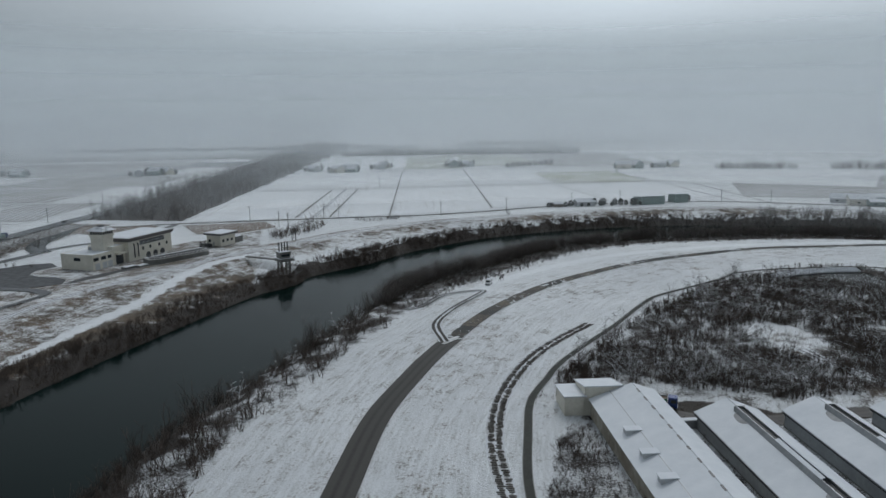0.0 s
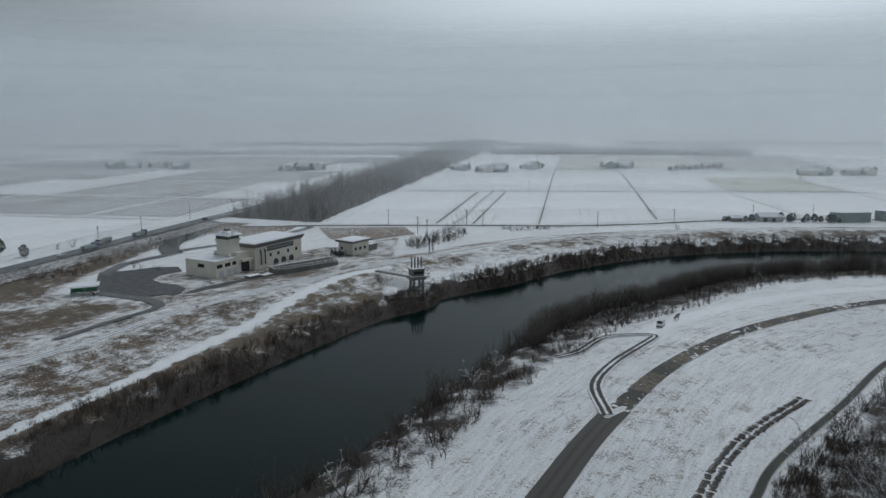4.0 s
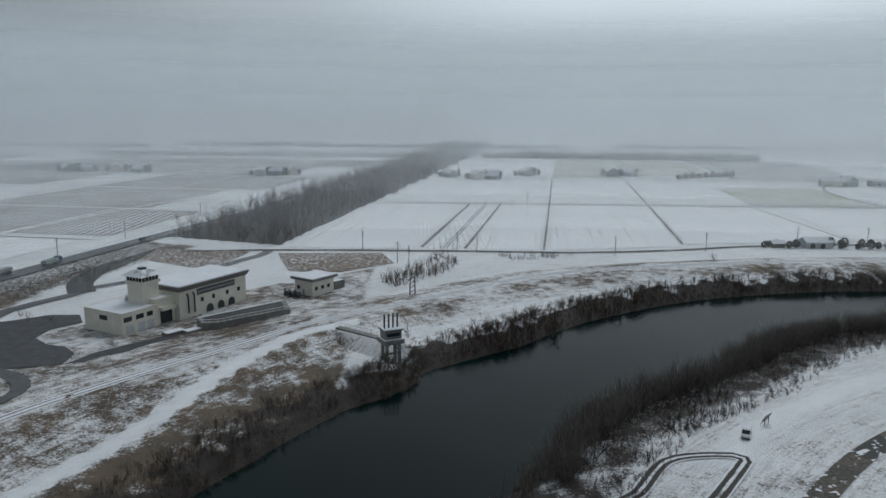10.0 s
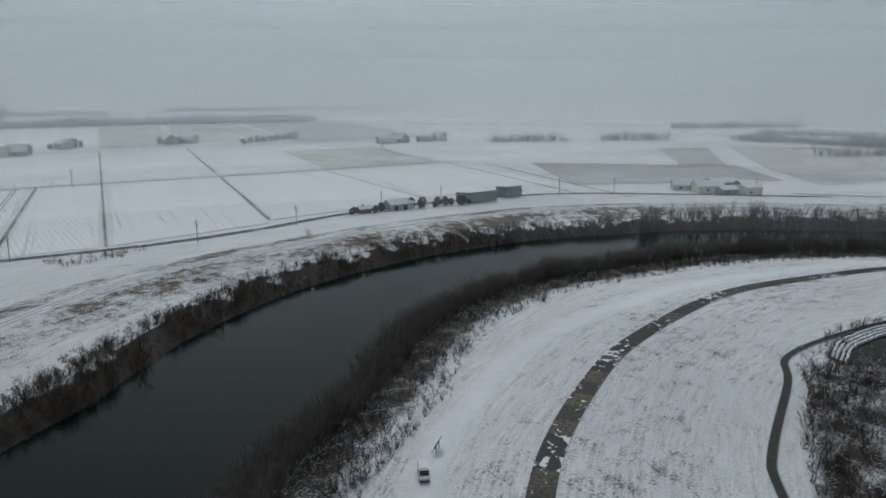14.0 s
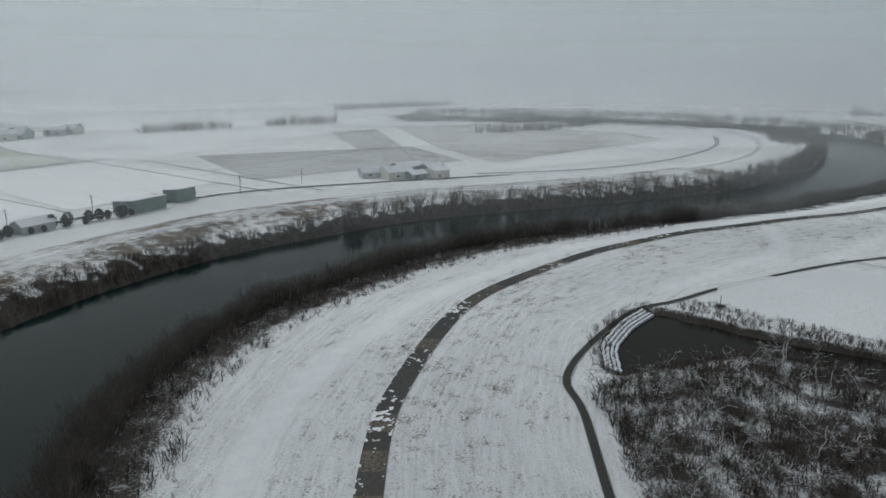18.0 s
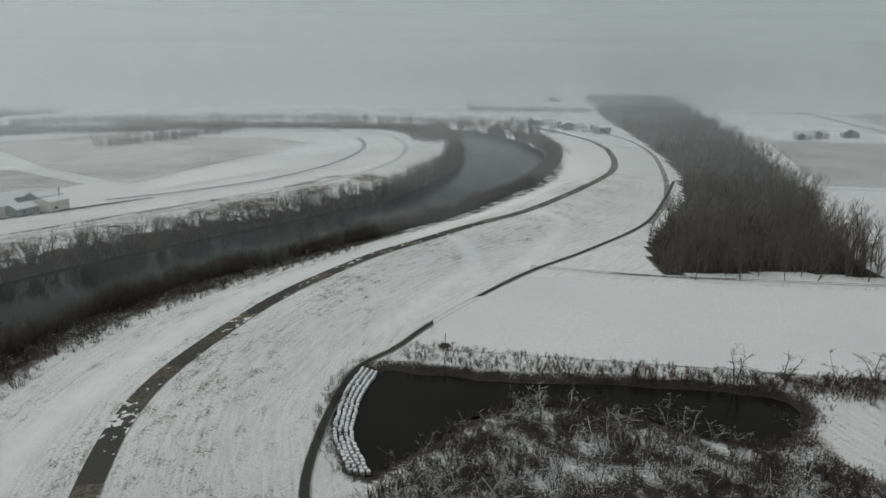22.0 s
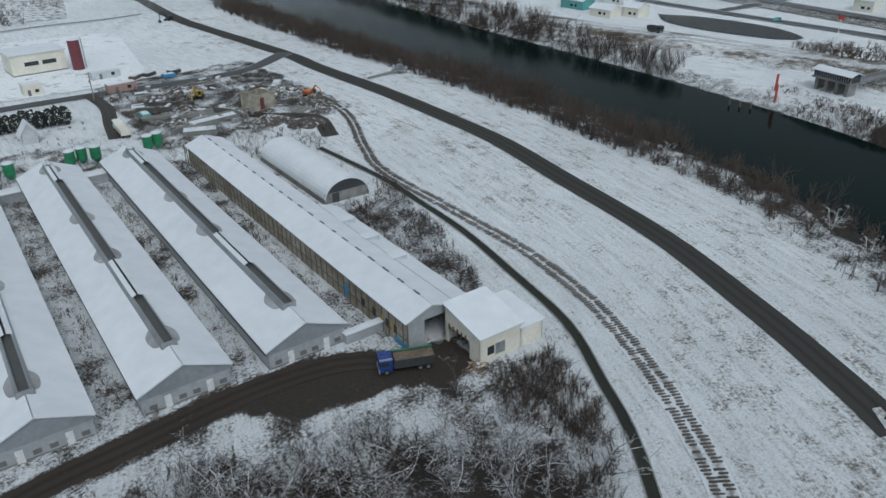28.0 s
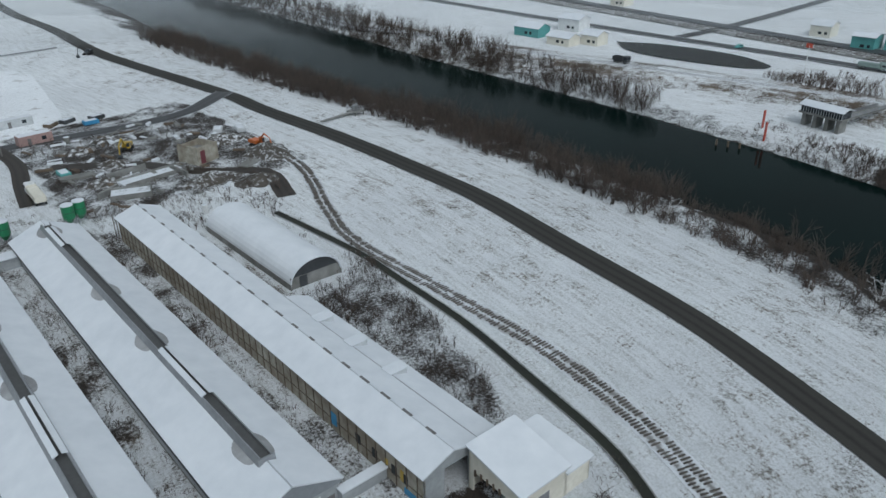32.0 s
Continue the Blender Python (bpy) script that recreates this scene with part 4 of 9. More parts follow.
def flat_block(ob, name, x0, x1, y0, y1, h, wall, parapet=0.3, roof=None, z0=-0.3):
    """A flat-roofed block as wall, parapet and snowy roof parts of ob."""
    part(name, boxes((x0, x1, y0, y1, z0, h)), wall, ob)
    if parapet:
        part("parapet", boxes((x0 - 0.05, x1 + 0.05, y0 - 0.05, y0 + 0.2, h, h + parapet), (x0 - 0.05, x1 + 0.05, y1 - 0.2, y1 + 0.05, h, h + parapet),
                              (x0 - 0.05, x0 + 0.2, y0 + 0.2, y1 - 0.2, h, h + parapet), (x1 - 0.2, x1 + 0.05, y0 + 0.2, y1 - 0.2, h, h + parapet)), wall, ob)
    part("roof_snow", boxes((x0 + 0.2, x1 - 0.2, y0 + 0.2, y1 - 0.2, h, h + max(0.12, parapet - 0.12))), roof or M_ROOF, ob, "snow on the flat roof")


def silo(r=1.25, h=4.6):
    ob = empty("feed_silo", label="green cylindrical feed silo with snow on its lid", category="silo", group="feed silos")
    part("tank", lathe(bmesh.new(), [(0.35, 0.7), (r, 1.9), (r, h), (r * 0.96, h + 0.1)], 16), M_GREEN, ob, smooth=False)
    part("lid", lathe(bmesh.new(), [(r * 1.03, h + 0.08), (r * 1.0, h + 0.3), (0.25, h + 0.62)], 16), M_ROOF, ob, "snowy conical lid")
    for i in range(4):
        a = math.pi / 4 + i * math.pi / 2
        part("leg", rod(bmesh.new(), (r * math.cos(a), r * math.sin(a), -0.2), (r * math.cos(a), r * math.sin(a), 2.1), 0.07, n=6), M_STEEL, ob)
    part("hoop", lathe(bmesh.new(), [(r + 0.03, 3.2), (r + 0.03, 3.28)], 16), M_STEEL_DARK, ob)
    return ob


def wheel(parent, x, y, r=0.5, w=0.3):
    t = part("wheel", rod(bmesh.new(), (x - w / 2, y, r), (x + w / 2, y, r), r, n=12), M_RUBBER, parent)
    part("rim", rod(bmesh.new(), (x - w / 2 - 0.02, y, r), (x + w / 2 + 0.02, y, r), r * 0.5, n=10), M_STEEL, t)


def truck(cab, bed, label, load=None, length=8.0, tarp=None):
    """A lorry along y, front at +y."""
    ob = empty("truck", label=label, category="truck")
    w = 2.4
    part("chassis", boxes((-0.45, 0.45, -length / 2, length / 2 - 0.4, 0.55, 0.85)), M_STEEL_DARK, ob)
    c = part("cab", prism(bmesh.new(), [(-w / 2 + 0.05, 0.6), (w / 2 - 0.05, 0.6), (w / 2 - 0.05, 2.5), (w / 2 - 0.25, 2.75), (-w / 2 + 0.25, 2.75), (-w / 2 + 0.05, 2.5)], length / 2 - 1.9, length / 2), cab, ob)
    part("windscreen", boxes((-w / 2 + 0.2, w / 2 - 0.2, length / 2, length / 2 + 0.03, 1.6, 2.4)), M_GLASS, c)
    for s in (-1, 1):
        x = s * (w / 2 - 0.05)
        part("side_window", boxes((min(x, x + s * 0.03), max(x, x + s * 0.03), length / 2 - 1.4, length / 2 - 0.3, 1.6, 2.35)), M_GLASS, c)
        part("headlight", boxes((s * 0.95 - 0.16, s * 0.95 + 0.16, length / 2, length / 2 + 0.04, 0.8, 1.0)), M_WHITE, c)
        part("mirror", boxes((s * (w / 2 + 0.12) - 0.08, s * (w / 2 + 0.12) + 0.08, length / 2 - 0.15, length / 2 - 0.05, 1.7, 2.2)), M_RUBBER, c)
    part("bumper", boxes((-w / 2, w / 2, length / 2 - 0.1, length / 2 + 0.1, 0.4, 0.7)), M_STEEL, ob)
    y0, y1 = -length / 2, length / 2 - 2.1
    part("bed_floor", boxes((-w / 2, w / 2, y0, y1, 0.95, 1.1)), bed, ob)
    for b in ((-w / 2, -w / 2 + 0.08, y0, y1, 1.1, 2.3), (w / 2 - 0.08, w / 2, y0, y1, 1.1, 2.3), (-w / 2 + 0.08, w / 2 - 0.08, y0, y0 + 0.08, 1.1, 2.3), (-w / 2 + 0.08, w / 2 - 0.08, y1 - 0.08, y1, 1.1, 2.5)):
        part("bed_side", boxes(b), bed, ob)
    if load:
        bm = boxes((-w / 2 + 0.1, w / 2 - 0.1, y0 + 0.1, y1 - 0.1, 1.1, 2.15))
        part("load", bm, load, ob)
    if tarp:
        part("side_board", boxes((w / 2, w / 2 + 0.12, y0, y1, 2.0, 2.45)), tarp, ob, "green rolled side board")
    for y in (length / 2 - 1.0, -length / 2 + 1.0, -length / 2 + 2.2):
        for s in (-1, 1):
            wheel(ob, s * (w / 2 - 0.2), y)
    return ob


def car(paint, label):
    ob = empty("car", label=label, category="car")
    part("body", prism(bmesh.new(), [(-2.1, 0.35), (2.1, 0.35), (2.15, 0.85), (1.3, 0.98), (0.7, 1.45), (-1.2, 1.5), (-2.0, 1.0)], -0.85, 0.85), paint, ob)
    part("windows", prism(bmesh.new(), [(1.15, 1.0), (0.65, 1.4), (-1.15, 1.44), (-1.75, 1.02)], -0.87, 0.87), M_GLASS, ob)
    for x in (-1.3, 1.3):
        for y in (-0.75, 0.75):
            t = part("wheel", rod(bmesh.new(), (x, y - 0.1, 0.32), (x, y + 0.1, 0.32), 0.32, n=10), M_RUBBER, ob)
    return ob


def excavator(paint, label, reach=1.0, swing=0):
    ob = empty("excavator", label=label, category="excavator")
    for s in (-1, 1):
        part("track", prism(bmesh.new(), [(-1.7, 0.1), (1.7, 0.1), (2.0, 0.45), (1.7, 0.8), (-1.7, 0.8), (-2.0, 0.45)], s * 1.05 - 0.28, s * 1.05 + 0.28), M_RUBBER, ob)
    part("base", boxes((-0.9, 0.9, -0.8, 0.8, 0.5, 1.0)), M_STEEL_DARK, ob)
    part("engine_deck", boxes((-2.2, 0.6, -1.2, 1.2, 1.0, 2.0), bevel=0.12), paint, ob)
    c = part("cab", boxes((0.3, 1.7, 0.2, 1.2, 1.0, 2.75), bevel=0.1), paint, ob)
    part("cab_window", boxes((1.68, 1.73, 0.3, 1.1, 1.5, 2.6), (0.5, 1.6, 1.18, 1.22, 1.6, 2.55)), M_GLASS, c)
    part("counterweight", boxes((-2.7, -2.1, -1.15, 1.15, 1.0, 1.8), bevel=0.15), paint, ob)
    part("boom", rod(rod(bmesh.new(), (1.0, -0.3, 1.6), (3.6, -0.3, 4.4), 0.3, 0.26, 4), (3.6, -0.3, 4.4), (5.8 * reach, -0.3, 3.6), 0.26, 0.2, 4), paint, ob)
    part("arm", rod(bmesh.new(), (5.8 * reach, -0.3, 3.7), (6.6 * reach, -0.3, 1.4), 0.2, 0.15, 4), paint, ob)
    part("bucket", prism(bmesh.new(), [(6.1 * reach, 0.3), (6.9 * reach, 0.2), (7.1 * reach, 1.0), (6.6 * reach, 1.5)], -0.8, 0.2), M_STEEL_DARK, ob)
    return ob


def clump_tree(name, h, r, label, category="evergreen", seed=0, cone=False):
    """A dark evergreen: trunk and a crown of many small needle clumps with an uneven outline."""
    rng = random.Random(seed)
    ob = empty(name, label=label, category=category)
    part("trunk", rod(bmesh.new(), (0, 0, -0.3), (0, 0, h * 0.8), 0.14, 0.05, 6), M_BARK, ob)
    verts, faces = [], []
    for i in range(int(150 + h * 14)):
        z = rng.random()
        lim = r * ((1 - z) ** 0.8 + 0.08 if cone else math.sin(math.pi * min(1, 0.12 + z * 0.85)) ** 0.6)
        a, q = rng.uniform(0, 6.283), lim * (0.45 + 0.6 * rng.random())
        c = Vector((q * math.cos(a), q * math.sin(a), h * (0.08 + 0.9 * z)))
        s = rng.uniform(0.22, 0.5) * (0.6 + r * 0.25)
        u = Vector((rng.gauss(0, 1), rng.gauss(0, 1), rng.gauss(0, 0.6))).normalized() * s
        v = u.cross(Vector((rng.gauss(0, 1), rng.gauss(0, 1), rng.gauss(0, 1)))).normalized() * s * 0.7
        n = u.cross(v).normalized() * s * 0.35
        k = len(verts)
        verts += [c + u, c - u, c + v, c - v, c + n, c - n]
        faces += [(k, k + 2, k + 4), (k + 2, k + 1, k + 4), (k + 1, k + 3, k + 4), (k + 3, k, k + 4), (k + 2, k, k + 5), (k + 1, k + 2, k + 5), (k + 3, k + 1, k + 5), (k, k + 3, k + 5)]
    me = from_arrays("crown", [tuple(v) for v in verts], faces, [M_EVERGREEN])
    o = new("crown", me)
    o.parent = ob
    return ob


def put(ob, X, Y, deg=0.0, z=None, lift=0.0):
    """Stand a thing on the grid, on the ground."""
    x, y = g(X, Y)
    ob.matrix_basis = gp(X, Y, (z_at(x, y) if z is None else z) + lift, deg)
    return ob


def put_w(ob, x, y, deg=0.0, z=None):
    ob.matrix_basis = Matrix.Translation((x, y, z_at(x, y) if z is None else z)) @ Matrix.Rotation(radians(deg), 4, "Z")
    return ob


# ---- bare trees, brush and hedges ----
def grow(rng, height, spread, stems=1, splits=4, depth=3, upward=0.5, droop=0.0, thick=None, wiggle=0.25, bare=0.25, kinks=1):
    """Branch segments of one bare tree: rows of start, end and two radii; the first rows are the trunk."""
    trunk, twigs = [], []
    thick = thick or height * 0.014

    def limb(a, d, length, r, level):
        steps = (2 if level == 0 else 1) * kinks
        p = a
        for i in range(steps):
            d = (d + Vector((rng.gauss(0, wiggle), rng.gauss(0, wiggle), rng.gauss(0, wiggle * 0.5) - droop * level)) * (0.5 if level == 0 else 1)).normalized()
            q = p + d * (length / steps)
            r0, r1 = r * (1 - 0.75 * i / steps), r * (1 - 0.75 * (i + 1) / steps)
            (trunk if level == 0 else twigs).append((p, q, max(r0, 0.03), max(r1, 0.02)))
            if level < depth and (i + 1) / steps > bare:
                for _ in range(splits if level == 0 else max(2, splits - 1)):
                    t = rng.uniform(0.1, 1)
                    out = Vector((rng.gauss(0, 1), rng.gauss(0, 1), 0)).normalized()
                    nd = (d * upward + out * spread + Vector((0, 0, 0.15))).normalized()
                    limb(p + (q - p) * t, nd, length * rng.uniform(0.32, 0.55) * (0.9 if level == 0 else 0.8), r1 * 0.55 + 0.006, level + 1)
            p = q

    for s in range(stems):
        lean = Vector((rng.gauss(0, 0.25), rng.gauss(0, 0.25), 1)) if stems > 1 else Vector((rng.gauss(0, 0.05), rng.gauss(0, 0.05), 1))
        base = Vector((rng.gauss(0, 0.3), rng.gauss(0, 0.3), -0.3)) if stems > 1 else Vector((0, 0, -0.4))
        limb(base, lean.normalized(), height * rng.uniform(0.75, 1.0), thick, 0)
    return trunk, twigs


def tubes(rows, sides=3):
    """Vertices and quads for tapered branch segments."""
    n = len(rows)
    a = np.array([r[0] for r in rows], float)
    b = np.array([r[1] for r in rows], float)
    r = np.array([(x[2], x[3]) for x in rows])
    d = b - a
    d /= np.linalg.norm(d, axis=1, keepdims=True) + 1e-9
    ref = np.where(np.abs(d[:, 2:3]) > 0.9, np.array([[1.0, 0, 0]]), np.array([[0, 0, 1.0]]))
    s = np.cross(d, ref)
    s /= np.linalg.norm(s, axis=1, keepdims=True) + 1e-9
    u = np.cross(d, s)
    v = np.zeros((n, 2, sides, 3))
    for i in range(sides):
        w = s * math.cos(2 * math.pi * i / sides) + u * math.sin(2 * math.pi * i / sides)
        v[:, 0, i], v[:, 1, i] = a + w * r[:, :1], b + w * r[:, 1:]
    f = np.zeros((n, sides, 4), np.int64)
    k = np.arange(n) * 2 * sides
    for i in range(sides):
        j = (i + 1) % sides
        f[:, i] = np.stack([k + i, k + j, k + sides + j, k + sides + i], 1)
    return v.reshape(-1, 3), f.reshape(-1, 4)


def templates(seed, count, **args):
    out = []
    for i in range(count):
        trunk, twigs = grow(random.Random(seed + i), **args)
        out.append((tubes(trunk, 4), tubes(twigs, 3)))
    return out


def spread_stuff(name, places, kinds, mats, label, category, seed=0, size=(0.75, 1.2), group=""):
    """Many plants as one object; places are rows of x, y, z."""
    rng = np.random.default_rng(seed)
    allv, allf, alli, base = [], [], [], 0
    flat = []
    for tv, wv in kinds:
        v = np.vstack([tv[0], wv[0]])
        f = np.vstack([tv[1], wv[1] + len(tv[0])])
        flat.append((v, f, np.r_[np.zeros(len(tv[1])), np.ones(len(wv[1]))]))
    for x, y, z in places:
        v, f, idx = flat[rng.integers(len(flat))]
        a, s = rng.uniform(0, 2 * math.pi), rng.uniform(*size) * (0.72 + 0.5 * float(clumps(x, y, 7.0, seed * 0.37)))
        c, sn = math.cos(a) * s, math.sin(a) * s
        w = np.empty_like(v)
        w[:, 0], w[:, 1], w[:, 2] = v[:, 0] * c - v[:, 1] * sn + x, v[:, 0] * sn + v[:, 1] * c + y, v[:, 2] * s * rng.uniform(0.85, 1.15) + z
        allv.append(w)
        allf.append(f + base)
        alli.append(idx)
        base += len(v)
    me = from_arrays(name, np.vstack(allv), np.vstack(allf), mats, np.concatenate(alli))
    return tagged(new(name, me), label, category, group, "stuff")


def single_trees(name, places, kinds, mats, label, category, group, seed=0, size=(0.8, 1.15)):
    """Trees as things of their own, each with trunk and crown."""
    rng = np.random.default_rng(seed)
    made = []
    for i, (tv, wv) in enumerate(kinds):
        meshes = []
        for n, (v, f), m in (("trunk", tv, mats[0]), ("crown", wv, mats[1])):
            meshes.append((n, from_arrays(n, v, f, [m])))
        made.append(meshes)
    for x, y, z in places:
        s = float(rng.uniform(*size))
        m = Matrix.Translation((x, y, z)) @ Matrix.Rotation(float(rng.uniform(0, 6.28)), 4, "Z") @ Matrix.Diagonal((s, s, s * float(rng.uniform(0.9, 1.15)), 1))
        ob = empty(name, m, label=label, category=category, group=group)
        for n, me in made[int(rng.integers(len(made)))]:
            o = new(n, me)
            o.parent = ob


def on_ground(xy):
    xy = np.asarray(xy, float)
    z = heights(xy[:, 0], xy[:, 1])[0]
    return np.c_[xy, z]


def band(line, lo, hi, per_metre, seed, a=0.0, b=1.0, side=1):
    """Points scattered beside a line, lo to hi metres to its left (side 1) or right."""
    rng = np.random.default_rng(seed)
    n0, n1 = int(len(line) * a), int(len(line) * b)
    seg = line[n0:n1]
    d = np.gradient(seg, axis=0)
    d /= np.linalg.norm(d, axis=1, keepdims=True)
    run = np.r_[0, np.cumsum(np.hypot(*np.diff(seg, axis=0).T))]
    n = int(run[-1] * per_metre)
    t = rng.uniform(0, run[-1], n)
    p = np.stack([np.interp(t, run, seg[:, 0]), np.interp(t, run, seg[:, 1])], 1)
    q = np.stack([np.interp(t, run, d[:, 0]), np.interp(t, run, d[:, 1])], 1)
    off = rng.uniform(lo, hi, n)
    return p + np.stack([-q[:, 1], q[:, 0]], 1) * (off * side)[:, None]


def fill(ring, count, seed, keep=None):
    """Points scattered in a polygon."""
    rng = np.random.default_rng(seed)
    ring = np.asarray(ring, float)
    lo, hi = ring.min(0), ring.max(0)
    p = rng.uniform(lo, hi, (int(count * 4), 2))
    p = p[inside(p[:, 0], p[:, 1], ring)]
    if keep is not None:
        p = p[keep(p[:, 0], p[:, 1])]
    return p[:count]


def clumps(x, y, size=9.0, seed=0.0):
    """A smooth value from 0 to 1 that comes and goes over the ground."""
    u, v = x / size + seed, y / size + 0.7 * seed
    return 0.5 + 0.5 * np.sin(u + 1.6 * np.sin(0.63 * v)) * np.sin(1.13 * v + 1.4 * np.sin(0.71 * u))


def patchy(xy, keep=0.5, size=9.0, seed=0.0):
    """Thin scattered points out into clumps with gaps."""
    xy = np.asarray(xy, float)
    roll = np.random.default_rng(int(seed * 10) + 5).random(len(xy))
    return xy[clumps(xy[:, 0], xy[:, 1], size, seed) * 1.5 - 0.25 + keep > roll + 0.25]


def near(line, x, y):
    """The share of the way along a line at which it passes nearest to a place."""
    return float(np.argmin(np.hypot(line[:, 0] - x, line[:, 1] - y)) / len(line))


SHRUB = templates(10, 6, height=2.6, spread=0.8, stems=6, splits=2, depth=1, thick=0.055, wiggle=0.35, bare=0.6)
LOW = templates(20, 6, height=1.2, spread=0.9, stems=5, splits=1, depth=1, thick=0.045, wiggle=0.4, bare=0.6)
BANK_TREE = templates(30, 6, height=6.0, spread=0.6, stems=3, splits=4, depth=1, thick=0.10, upward=0.8, bare=0.3)
POLE_TREE = templates(35, 6, height=6.6, spread=0.5, stems=4, splits=4, depth=1, thick=0.075, upward=0.9, wiggle=0.18, bare=0.2)
WOOD_TREE = templates(40, 7, height=13.0, spread=0.62, stems=1, splits=6, depth=2, thick=0.17, upward=0.85, wiggle=0.2, bare=0.2)
THICKET = templates(50, 8, height=6.8, spread=1.0, stems=2, splits=2, depth=2, thick=0.10, upward=0.55, wiggle=0.42, bare=0.2, kinks=2)
SPREADING = templates(60, 3, height=6.5, spread=1.0, stems=3, splits=4, depth=3, thick=0.14, upward=0.45, wiggle=0.35, droop=0.05, bare=0.1)

# river banks (side 1 of the north bank line is the land side, side -1 of the south bank line)
a1 = near(SOUTH_BANK, 700, 98)
b0, b1 = near(SOUTH_BANK, 18, 180), near(SOUTH_BANK, 330, 218)
spread_stuff("bank_trees", on_ground(band(SOUTH_BANK, 2.5, 11, 4.0, 1, b0, a1, -1)), POLE_TREE, [M_BARK, M_HAZY_TWIG], "dense bare brown trees along the river bank", "bank trees", 1, (0.68, 0.95))
spread_stuff("bank_shrubs", on_ground(band(SOUTH_BANK, -0.5, 5, 1.6, 17, b0, b1, -1)), SHRUB, [M_TWIG, M_TWIG], "bare brown shrubs at the water's edge", "shrubs", 17, (0.5, 1.0))
spread_stuff("bank_shrubs", on_ground(patchy(band(SOUTH_BANK, 10, 24, 3.6, 2, b0, b1, -1), 0.6, 6.0, 2.0)), SHRUB, [M_TWIG_SNOWY, M_TWIG_SNOWY], "bare snowy shrubs on the river bank", "shrubs", 2, (0.45, 1.0))
spread_stuff("bank_shrubs", on_ground(patchy(band(SOUTH_BANK, -0.5, 20, 4.4, 3, near(SOUTH_BANK, -60, -110), b0, -1), 0.42, 8.0, 3.0)), SHRUB, [M_TWIG, M_TWIG], "bare brown shrubs at the water's edge", "shrubs", 3, (0.6, 1.4))
spread_stuff("bank_trees", on_ground(patchy(band(SOUTH_BANK, 2, 15, 1.1, 18, near(SOUTH_BANK, -38, 66), b0, -1), 0.45, 11.0, 1.0)), BANK_TREE, [M_BARK, M_TWIG], "bare brown trees in clumps along the river bank", "bank trees", 18, (0.6, 1.15))
spread_stuff("bank_trees", on_ground(band(SOUTH_BANK, 1, 21, 4.6, 4, near(SOUTH_BANK, -75, -220), near(SOUTH_BANK, -40, 58), -1)), POLE_TREE, [M_BARK, M_TWIG], "dense bare brown trees along the river bank", "bank trees", 4, (0.6, 1.0))
n0, n1 = near(NORTH_BANK, -95, 60), near(NORTH_BANK, 280, 310)
spread_stuff("bank_shrubs", on_ground(patchy(band(NORTH_BANK, 0.0, 13, 8.0, 5, n0, n1, 1), 0.56, 9.0, 4.0)), SHRUB, [M_TWIG, M_TWIG], "brown bare brush at the foot of the far bank", "shrubs", 5, (0.4, 1.1))
spread_stuff("bank_trees", on_ground(band(NORTH_BANK, 0.5, 10, 2.0, 6, near(NORTH_BANK, 265, 314), near(NORTH_BANK, 820, 190), 1)), POLE_TREE, [M_HAZY_TWIG, M_HAZY_TWIG], "row of bare trees on the far bank", "bank trees", 6, (0.75, 1.2))
spread_stuff("bank_trees", on_ground(band(NORTH_BANK, 0.5, 12, 2.4, 7, near(NORTH_BANK, -190, -390), near(NORTH_BANK, -103, 16), 1)), POLE_TREE, [M_BARK, M_TWIG], "row of bare trees on the far bank", "bank trees", 7, (0.7, 1.05))
spread_stuff("bank_shrubs", on_ground(patchy(band(NORTH_BANK, 1, 12, 1.8, 8, near(NORTH_BANK, 14, 245), near(NORTH_BANK, 90, 300), 1), 0.5, 6.0, 7.0)), BANK_TREE, [M_TWIG, M_TWIG], "taller brown brush on the far bank", "shrubs", 8, (0.45, 0.85))
spread_stuff("bank_shrubs", on_ground(patchy(band(NORTH_BANK, 1, 9, 0.7, 19, near(NORTH_BANK, -70, 105), near(NORTH_BANK, -8, 214), 1), 0.4, 9.0, 5.0)), BANK_TREE, [M_TWIG, M_TWIG], "taller brown brush on the far bank", "shrubs", 19, (0.35, 0.65))
spread_stuff("bank_weeds", on_ground(patchy(band(NORTH_BANK, 0, 17, 6.5, 15, near(NORTH_BANK, -93, 43), near(NORTH_BANK, 120, 314), 1), 0.5, 5.0, 6.0)), LOW, [M_TWIG, M_TWIG], "low red-brown weeds and dry reeds on the bank", "weeds", 15, (0.5, 1.3))
spread_stuff("bank_weeds", on_ground(patchy(band(SOUTH_BANK, 10, 24, 4.0, 16, b0, near(SOUTH_BANK, 330, 205), -1), 0.5, 4.0, 8.0)), LOW, [M_TWIG, M_TWIG], "low brown weeds in the snow on the bank", "weeds", 16, (0.5, 1.2))
# beyond the last bend the banks are wooded
spread_stuff("bank_woods", on_ground(band(NORTH_BANK, 0, 40, 3.0, 9, near(NORTH_BANK, 650, 162), 1.0, 1)), BANK_TREE, [M_BARK, M_TWIG], "dark bare woods round the river bend", "woods", 9, (0.8, 1.3))
spread_stuff("bank_woods", on_ground(band(SOUTH_BANK, 0, 30, 2.2, 10, near(SOUTH_BANK, 690, 98), 1.0, -1)), BANK_TREE, [M_BARK, M_TWIG], "dark bare woods round the river bend", "woods", 10, (0.7, 1.2))

